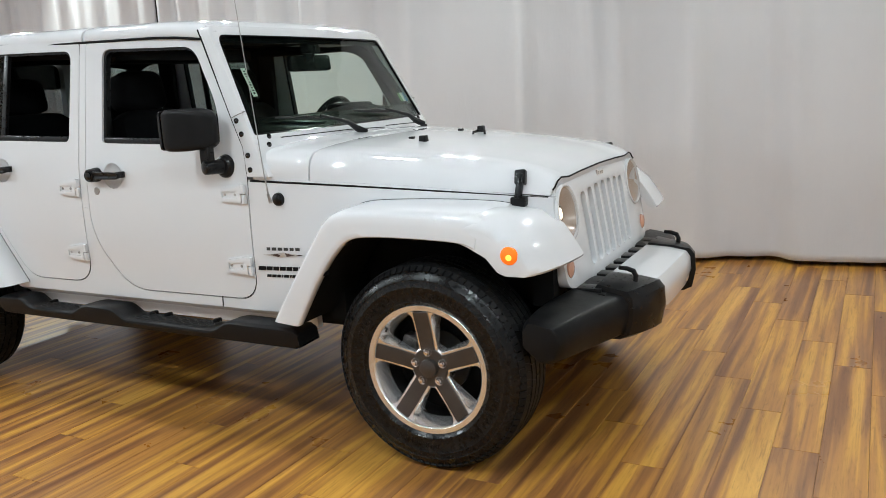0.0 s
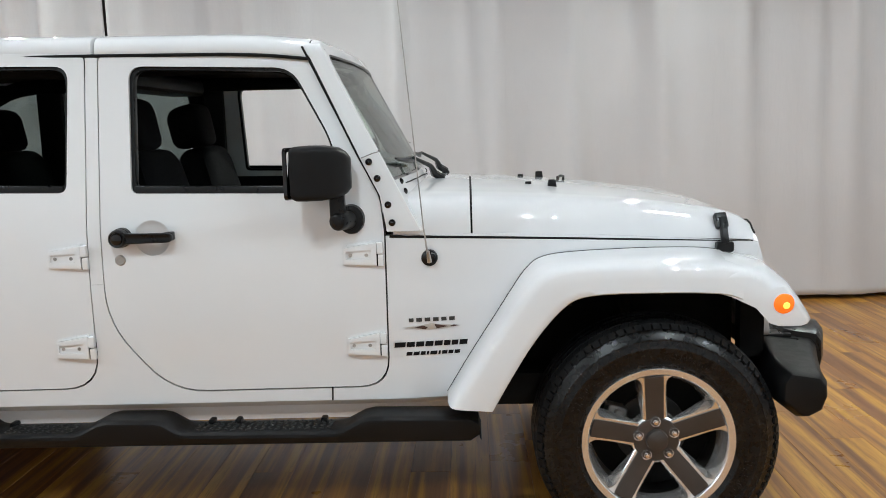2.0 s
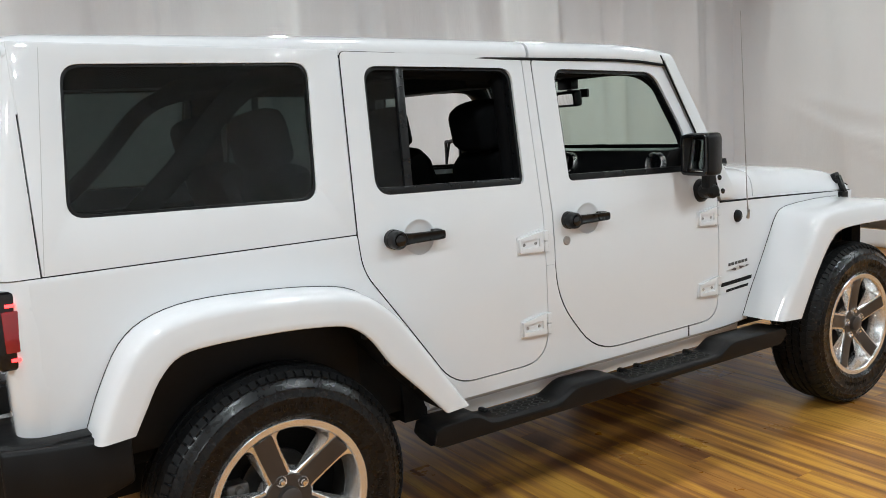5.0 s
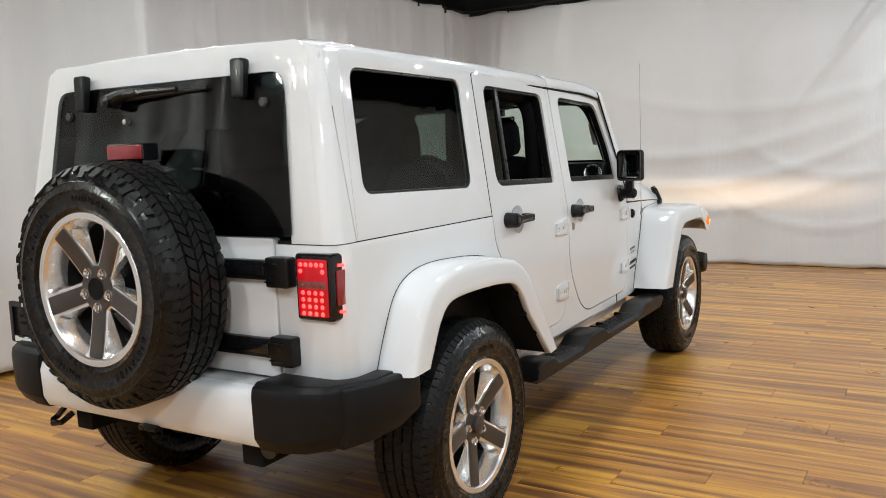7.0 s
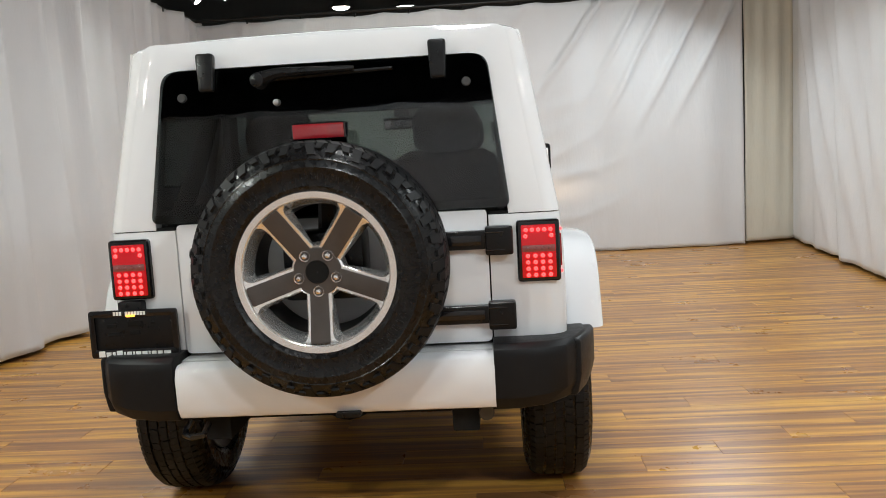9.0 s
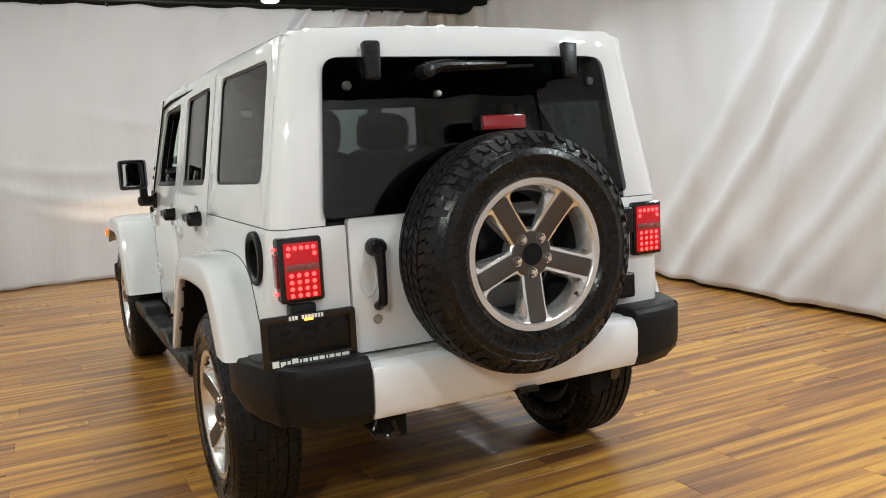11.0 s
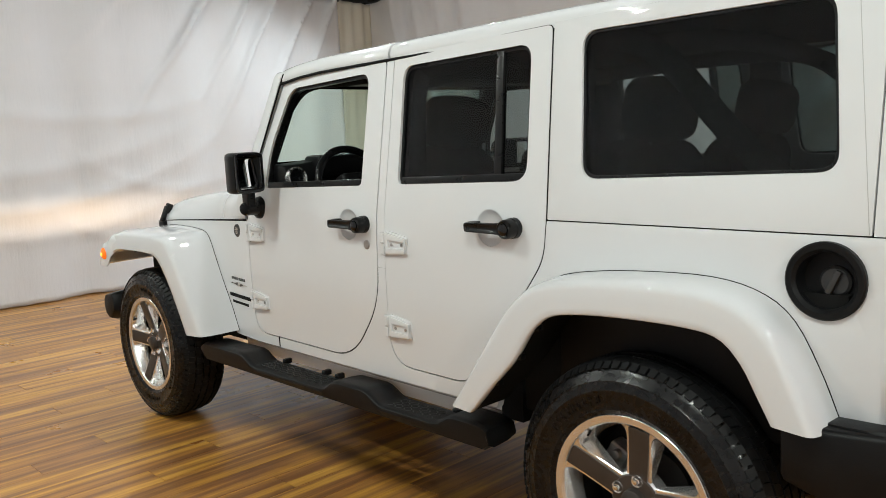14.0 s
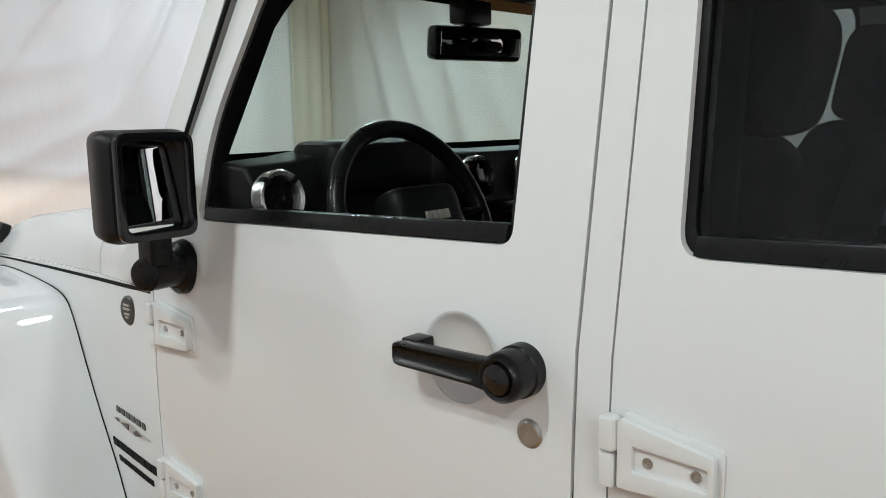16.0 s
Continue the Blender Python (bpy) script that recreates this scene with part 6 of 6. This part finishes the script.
ae = part("aerial_base", moved(lathe([(0.001, 0.018), (0.016, 0.016), (0.026, 0.008), (0.028, -0.003), (0.001, -0.003)], 24, "y"), am), TRIM, car, "black round aerial base with a thin steel rod")
part("aerial_rod", tube([(0.728, -0.782, 0.992), (0.715, -0.785, 1.10), (0.655, -0.80, 1.85)], [0.004, 0.0022, 0.0014], 8), STEEL, ae)
part("aerial_foot", tube([(0.731, -0.778, 0.982), (0.727, -0.787, 1.02)], [0.008, 0.005], 10), STEEL, ae)
bm2 = Matrix.Translation((0.700, side_y(0.70, 1.01), 1.010))
bd = part("round_badge", moved(lathe([(0.001, 0.004), (0.026, 0.004), (0.030, 0.001), (0.030, -0.003), (0.001, -0.003)], 28, "y"), bm2), BADGE, car, "small round dark badge with pale bars")
for w, z in ((0.022, 0.012), (0.026, 0.004), (0.018, -0.006), (0.012, -0.013)):
    part("badge_bar", moved(block(-w / 2, w / 2, 0.003, 0.006, z - 0.002, z + 0.002), bm2), BADGE_LIGHT, bd)


def lettering(s):
    def slab(points, mat, lift, name="lettering_bar", label=""):
        return part(name, bend(sheet(points, (), 0.003, edge=0.0), lambda x, d, z: (x, s * (side_y(x, z) + lift - d), z)), mat, holder, label)

    def bars(x0, x1, z, h, widths, mat, gap, lean):
        at, unit = x0, (x1 - x0 - gap * (len(widths) - 1)) / sum(widths)
        for w in widths:
            b = at + w * unit
            slab([(at - lean, z - h / 2), (b - lean, z - h / 2), (b + lean, z + h / 2), (at + lean, z + h / 2)], mat, 0.0015)
            at = b + gap
    holder = part("side_badge", bend(sheet([(0.634, 0.757), (0.705, 0.747), (0.768, 0.748), (0.822, 0.757), (0.765, 0.763), (0.728, 0.768), (0.69, 0.762)], (), 0.003, edge=0.0), lambda x, d, z: (x, s * (side_y(x, z) + 0.0012 - d), z)), BADGE_PALE, car, "mountain-shaped brown and beige badge over lettering bars")
    slab([(0.672, 0.757), (0.708, 0.748), (0.716, 0.755), (0.700, 0.762)], BADGE_BROWN, 0.0025, "badge_facet")
    slab([(0.738, 0.765), (0.745, 0.750), (0.785, 0.756), (0.760, 0.761)], BADGE_BROWN, 0.0025, "badge_facet")
    slab([(0.716, 0.755), (0.730, 0.767), (0.738, 0.750), (0.724, 0.748)], BADGE_LIGHT, 0.0025, "badge_facet")
    slab([(0.790, 0.757), (0.800, 0.754), (0.820, 0.757), (0.802, 0.760)], BADGE_BROWN, 0.0025, "badge_facet")
    bars(0.654, 0.806, 0.7815, 0.0125, (0.9, 1.1, 1.1, 1.1, 1.0, 1.1), BADGE, 0.009, 0.0)
    bars(0.604, 0.846, 0.6985, 0.0165, (1.5, 1.1, 1.1, 1.1, 1.1, 0.9, 0.9, 1.1), SEAL, 0.0045, 0.0012)
    bars(0.642, 0.820, 0.6665, 0.0115, (1.1, 1.1, 0.9, 0.4, 1.3, 0.4, 1.0, 0.9, 1.0), SEAL, 0.0045, 0.0012)


for s in (-1, 1):
    lettering(s)

# underside, axles, exhaust and wheel housings
ub = part("underbody", block(-2.05, 1.75, -0.62, 0.62, 0.44, 0.56, 0.02), DARK, car)
for s in (-1, 1):
    part("frame_rail", block(-2.2, 1.95, s * 0.42 - 0.045, s * 0.42 + 0.045, 0.42, 0.54, 0.01), DARK, ub)
    part("front_housing", block(0.94, 1.80, s * 0.40 - 0.06, s * 0.40 + 0.06, 0.55, 0.92), DARK, ub)
    part("rear_housing", block(-2.10, -0.95, s * 0.58 - 0.03, s * 0.58 + 0.03, 0.50, 1.02), DARK, ub)
    part("arch_liner", block(-2.0, -1.0, min(s * 0.58, s * 0.76), max(s * 0.58, s * 0.76), 0.965, 1.0), DARK, ub)
    part("arch_liner", block(-2.02, -1.91, min(s * 0.58, s * 0.73), max(s * 0.58, s * 0.73), 0.56, 0.98), DARK, ub)
    part("arch_liner", block(-1.01, -0.92, min(s * 0.58, s * 0.74), max(s * 0.58, s * 0.74), 0.48, 0.74), DARK, ub)
    part("front_arch_liner", block(1.0, 1.80, min(s * 0.34, s * 0.66), max(s * 0.34, s * 0.66), 0.90, 0.93), DARK, ub)
    part("front_arch_liner", block(0.90, 0.97, min(s * 0.34, s * 0.655), max(s * 0.34, s * 0.655), 0.48, 0.80), DARK, ub)
    part("shock_absorber", tube([(-1.60, s * 0.50, 0.38), (-1.50, s * 0.46, 0.75)], 0.03, 10), DARK, ub)
    part("shock_absorber", tube([(1.45, s * 0.52, 0.38), (1.40, s * 0.48, 0.85)], 0.03, 10), DARK, ub)
for x in (1.450, -1.475):
    ax = part("axle", tube([(x, -0.70, 0.393), (x, 0.70, 0.393)], 0.045, 14), DARK, ub)
    part("differential", moved(lathe([(0.001, -0.12), (0.08, -0.11), (0.13, -0.05), (0.14, 0.0), (0.13, 0.05), (0.08, 0.11), (0.001, 0.12)], 20, "x"), Matrix.Translation((x, 0.1, 0.385))), DARK, ub)
part("muffler", moved(bend(lathe([(0.001, -0.32), (0.10, -0.31), (0.11, -0.28), (0.11, 0.28), (0.10, 0.31), (0.001, 0.32)], 20, "y"), lambda x, y, z: (x * 0.9, y, z * 0.8)), Matrix.Translation((-2.00, -0.05, 0.545))), DARK, ub)
part("tailpipe", tube([(-2.0, -0.35, 0.52), (-2.10, -0.47, 0.490), (-2.20, -0.49, 0.480)], 0.026, 12), BADGE, ub)
part("engine_block", block(0.80, 1.70, -0.36, 0.36, 0.5, 1.0, 0.02), DARK, ub)


# cabin
cab = part("cabin_floor", block(-2.08, 0.60, -0.70, 0.70, 0.56, 0.62, 0.01), CLOTH, car)
for s in (-1, 1):
    part("cargo_side", block(-2.08, -1.15, min(s * 0.60, s * 0.73), max(s * 0.60, s * 0.73), 0.60, 1.18, 0.02), DASH, cab)
part("cargo_back", block(-2.10, -2.07, -0.58, 0.58, 0.60, 1.15), DASH, cab)
dash_loops = []
for y in np.linspace(-0.68, 0.68, 15):
    bump_d = 0.03 * math.exp(-((y - 0.37) / 0.17) ** 2)
    dash_loops.append([(0.60, y, 1.06), (0.60, y, 1.20), (0.555, y, 1.272), (0.43, y, 1.305 + bump_d), (0.365 - bump_d, y, 1.298 + bump_d), (0.335, y, 1.262), (0.32, y, 1.10), (0.36, y, 0.96), (0.50, y, 0.88), (0.60, y, 0.88)])
dash = part("dashboard", soften(loft(dash_loops), 0.01, 3, 50), DASH, car, "black dashboard with round silver-ringed vents", angle=40)
for y in (-0.635, -0.10, 0.10, 0.640):
    vm = Matrix.Translation((0.322, y, 1.245)) @ pose(0, 0, 0, 0, 8, 0)
    v = part("vent_ring", moved(lathe([(0.049, 0.01), (0.049, -0.010), (0.046, -0.015), (0.039, -0.012), (0.037, 0.004)], 36, "x"), vm), ALLOY, dash, "silver vent ring")
    part("vent_face", moved(lathe([(0.040, -0.002), (0.03, -0.006), (0.001, -0.008)], 24, "x"), vm), GLOSS, v)
    for a in (45, 135, 225, 315):
        part("ring_gap", moved(block(-0.0165, 0.0, -0.005, 0.005, 0.036, 0.0495, 0.001), vm @ pose(0, 0, 0, a, 0, 0)), SEAL, v)
part("instrument_hood", block(0.30, 0.43, 0.25, 0.53, 1.24, 1.338, 0.03, 4), DASH, dash)
part("centre_stack", block(0.30, 0.36, -0.15, 0.15, 0.88, 1.19, 0.012), GLOSS, dash)
part("screen_display", block(0.293, 0.303, -0.10, 0.10, 1.08, 1.17, 0.004), GLOSS, dash)
part("glovebox_handle", block(0.302, 0.322, -0.58, -0.22, 1.125, 1.14, 0.004), TRIM, dash)

# steering wheel
stm = Matrix.Translation((0.205, 0.415, 1.185)) @ pose(0, 0, 0, 0, 22, 0)
ring = [(0.0, 0.187 * math.cos(a), 0.187 * math.sin(a)) for a in np.linspace(0, 2 * math.pi, 49)]
sw = part("steering_wheel", moved(tube(ring, 0.0165, 12, False), stm), TRIM, car, "black leather steering wheel")
part("airbag_hub", moved(block(-0.05, 0.03, -0.085, 0.085, -0.075, 0.065, 0.03, 4), stm), DASH, sw)
for a, b in (((0.0, -0.08, 0.0), (0.0, -0.18, 0.005)), ((0.0, 0.08, 0.0), (0.0, 0.18, 0.005)), ((0.0, -0.03, -0.07), (0.0, -0.05, -0.18)), ((0.0, 0.03, -0.07), (0.0, 0.05, -0.18))):
    part("rim_spoke", moved(tube([a, b], [0.02, 0.013], 10), stm), GLOSS, sw)
for k in range(4):
    part("hub_badge", moved(block(-0.056, -0.050, -0.03 + k * 0.016, -0.018 + k * 0.016, -0.008, 0.010, 0.002), stm), BADGE_LIGHT, sw)
part("column", moved(tube([(0.02, 0, 0), (0.25, 0, 0)], 0.04, 12), stm), DASH, sw)
part("stalk_lever", moved(tube([(0.06, 0.05, 0.02), (0.055, 0.19, 0.04)], 0.009, 8), stm), TRIM, sw)


def seat(x, y, width, head, label):
    """Cushion, raked back and headrest on two posts."""
    def slab(pts, hw, r):
        loops = []
        for k, f in ((-1.0, 0.90), (-0.86, 0.985), (-0.5, 1.0), (0.0, 1.0), (0.5, 1.0), (0.86, 0.985), (1.0, 0.90)):
            cx, cz = np.mean([p[0] for p in pts]), np.mean([p[1] for p in pts])
            loops.append([(cx + (px - cx) * f, y + k * hw, cz + (pz - cz) * f) for px, pz in pts])
        return loft(loops)
    back = rounded([(x - 0.02, 0.74, 0.05), (x - 0.13, 0.78, 0.05), (x - 0.31, 1.335, 0.06), (x - 0.19, 1.372, 0.05)])
    sb = bend(slab(back, width / 2, 0.03), lambda px, py, pz: (px, y + (py - y) * (1 - 0.40 * max(0.0, (pz - 1.16) / 0.21) ** 2), pz))
    b = part("seat_back", soften(sb, 0.012, 3, 60), CLOTH, car, label, angle=50)
    cush = rounded([(x - 0.10, 0.72, 0.04), (x - 0.10, 0.84, 0.05), (x + 0.38, 0.88, 0.06), (x + 0.40, 0.74, 0.04)])
    part("seat_cushion", soften(slab(cush, width / 2, 0.03), 0.012, 3, 60), CLOTH, b, angle=50)
    part("seat_base", block(x - 0.05, x + 0.32, y - width * 0.4, y + width * 0.4, 0.60, 0.75, 0.01), DARK, b)
    for hy in head:
        hr = rounded([(x - 0.195, 1.362, 0.04), (x - 0.342, 1.340, 0.04), (x - 0.378, 1.520, 0.06), (x - 0.232, 1.562, 0.06)])
        loops = []
        for k, f in ((-1.0, 0.45), (-0.95, 0.66), (-0.84, 0.84), (-0.62, 0.96), (-0.3, 1.0), (0.3, 1.0), (0.62, 0.96), (0.84, 0.84), (0.95, 0.66), (1.0, 0.45)):
            cx, cz = x - 0.295, 1.44
            loops.append([(cx + (px - cx) * f, y + hy + k * 0.142, cz + (pz - cz) * f) for px, pz in hr])
        h = part("headrest", soften(loft(loops), 0.014, 3, 60), CLOTH, b, angle=50)
        for py in (-0.05, 0.05):
            part("headrest_post", tube([(x - 0.27, y + hy + py, 1.31), (x - 0.29, y + hy + py, 1.40)], 0.007, 8), CHROME, b)
    for k in range(6):
        part("stitched_bar", block(x - 0.185, x - 0.160, y - 0.06 + k * 0.022, y - 0.045 + k * 0.022, 1.205, 1.222), SPOKE, b)
    return b


seat(-0.090, -0.37, 0.50, (0.0,), "black cloth front seat")
seat(-0.105, 0.37, 0.50, (0.0,), "black cloth front seat")
seat(-1.0, -0.34, 0.56, (-0.02,), "black cloth rear seat")
seat(-1.0, 0.34, 0.56, (0.02,), "black cloth rear seat")
part("centre_console", block(-0.35, 0.32, -0.10, 0.10, 0.60, 0.86, 0.03, 3), DASH, car)
part("gear_lever", tube([(0.10, 0.0, 0.85), (0.08, 0.0, 0.98), (0.075, 0.0, 1.03)], [0.012, 0.012, 0.024], 12), TRIM, car)

# padded roll cage
cage = part("roll_cage", tube(smooth_line([(-0.42, -0.62, 0.62), (-0.43, -0.62, 1.35), (-0.44, -0.57, 1.63), (-0.44, -0.30, 1.66), (-0.44, 0.30, 1.66), (-0.44, 0.57, 1.63), (-0.43, 0.62, 1.35), (-0.42, 0.62, 0.62)], 50), 0.038, 12), CLOTH, car, "black padded roll bars", angle=60)
for s in (-1, 1):
    part("front_bar", tube(smooth_line([(-0.44, s * 0.57, 1.64), (0.0, s * 0.59, 1.640), (0.28, s * 0.605, 1.625), (0.445, s * 0.630, 1.47), (0.585, s * 0.660, 1.22)], 24), 0.031, 12), CLOTH, cage, angle=60)
    part("rear_bar", tube(smooth_line([(-0.44, s * 0.57, 1.64), (-1.0, s * 0.58, 1.66), (-1.38, s * 0.59, 1.62), (-1.65, s * 0.60, 1.36), (-1.92, s * 0.61, 1.12)], 24), 0.036, 12), CLOTH, cage, angle=60)
    part("door_pillar_lining", block(-0.44, -0.31, min(s * 0.60, s * 0.635), max(s * 0.60, s * 0.635), 1.15, 1.66, 0.01), DASH, cage)
    part("screen_pillar_lining", bend(block(-0.055, 0.03, -0.03, 0.03, 1.22, 1.665, 0.012), lambda x, y, z: (screen_x(0.62, z) - 0.085 + x, s * (0.676 - (z - 1.2) * 0.125) + y * 0.7, z)), DASH, cage)
    part("quarter_lining", block(-1.22, -1.10, min(s * 0.60, s * 0.635), max(s * 0.60, s * 0.635), 1.15, 1.68, 0.01), DASH, cage)
part("rear_cross_bar", tube(smooth_line([(-1.38, -0.58, 1.62), (-1.38, -0.2, 1.655), (-1.38, 0.2, 1.655), (-1.38, 0.58, 1.62)], 16), 0.034, 12), CLOTH, cage, angle=60)
part("sound_bar", block(-0.52, -0.36, -0.50, 0.50, 1.585, 1.66, 0.03, 3), DASH, cage)
for s in (-1, 1):
    part("sun_visor", block(0.18, 0.34, min(s * 0.10, s * 0.50), max(s * 0.10, s * 0.50), 1.636, 1.652, 0.006), DASH, cage, "dark sun visor")

# inner mirror
rv = part("inner_mirror", moved(block(-0.022, 0.022, -0.125, 0.125, -0.036, 0.040, 0.018, 4), Matrix.Translation((0.402, 0.0, 1.540)) @ pose(0, 0, 0, 0, -6, -14)), TRIM, car, "black inner mirror on a stalk")
part("mirror_glass", moved(block(-0.0245, -0.0225, -0.112, 0.112, -0.024, 0.026, 0.001), Matrix.Translation((0.402, 0.0, 1.540)) @ pose(0, 0, 0, 0, -6, -14)), MIRROR, rv)
part("mirror_stalk", tube([(0.415, 0, 1.55), (0.43, 0.0, 1.60), (0.44, 0, 1.625)], 0.012, 8), TRIM, rv)
part("stalk_box", block(0.390, 0.440, -0.050, 0.050, 1.585, 1.640, 0.010), TRIM, rv)
part("toll_tag", block(0.445, 0.46, -0.10, -0.045, 1.545, 1.585, 0.004), TRIM, rv)


# ---- the floor ----
floor = tagged(new("floor", finish("floor", block(-9.0, 11.0, -7.0, 6.0, -0.12, -0.006), SUBFLOOR)), "streaked brown laminate plank floor, glossy and scuffed", "floor", kind="structure")
PW, PL, STEP_Y = 0.165, 1.38, 0.35


def plank_mesh():
    bm = bmesh.new()
    hx, hy, c = PW / 2 - 0.0003, PL / 2 - 0.0007, 0.0008
    low = [bm.verts.new((sx * hx, sy * hy, -0.006)) for sx, sy in ((-1, -1), (1, -1), (1, 1), (-1, 1))]
    mid = [bm.verts.new((sx * hx, sy * hy, -0.0012)) for sx, sy in ((-1, -1), (1, -1), (1, 1), (-1, 1))]
    top = [bm.verts.new((sx * (hx - c), sy * (hy - c), 0.0)) for sx, sy in ((-1, -1), (1, -1), (1, 1), (-1, 1))]
    for a, b in ((low, mid), (mid, top)):
        for i in range(4):
            bm.faces.new((a[i], a[(i + 1) % 4], b[(i + 1) % 4], b[i]))
    bm.faces.new(top)
    me = bpy.data.meshes.new("plank")
    bm.to_mesh(me)
    bm.free()
    me.materials.append(PLANK)
    return me


plank = plank_mesh()
near, far = [], []
for k in range(-66, 56):
    cx = 1.831 + k * PW
    if not -8.9 < cx < 10.9:
        continue
    y0 = 1.536 - STEP_Y * k
    y0 -= math.floor((y0 + 6.9) / PL) * PL
    cy = y0 - PL / 2
    while cy < 6.6:
        if -6.9 < cy < 6.0:
            d = math.hypot((cx + 0.2) / 1.55, cy + 0.2)
            near.append((d, cx, cy))
        cy += PL
near.sort()
for d, cx, cy in near[:300]:
    ob = new("plank", plank)
    ob.parent = floor
    ob.location = (cx, cy, 0.0)
verts, faces = [], []
base_v = [tuple(v.co) for v in plank.vertices]
base_f = [tuple(p.vertices) for p in plank.polygons]
for d, cx, cy in near[300:]:
    o = len(verts)
    verts += [(x + cx, y + cy, z) for x, y, z in base_v]
    faces += [tuple(i + o for i in f) for f in base_f]
me = bpy.data.meshes.new("far_planks")
me.from_pydata(verts, [], faces)
me.materials.append(PLANK)
fp = tagged(new("far_planks", me), kind="stuff")
fp.parent = floor
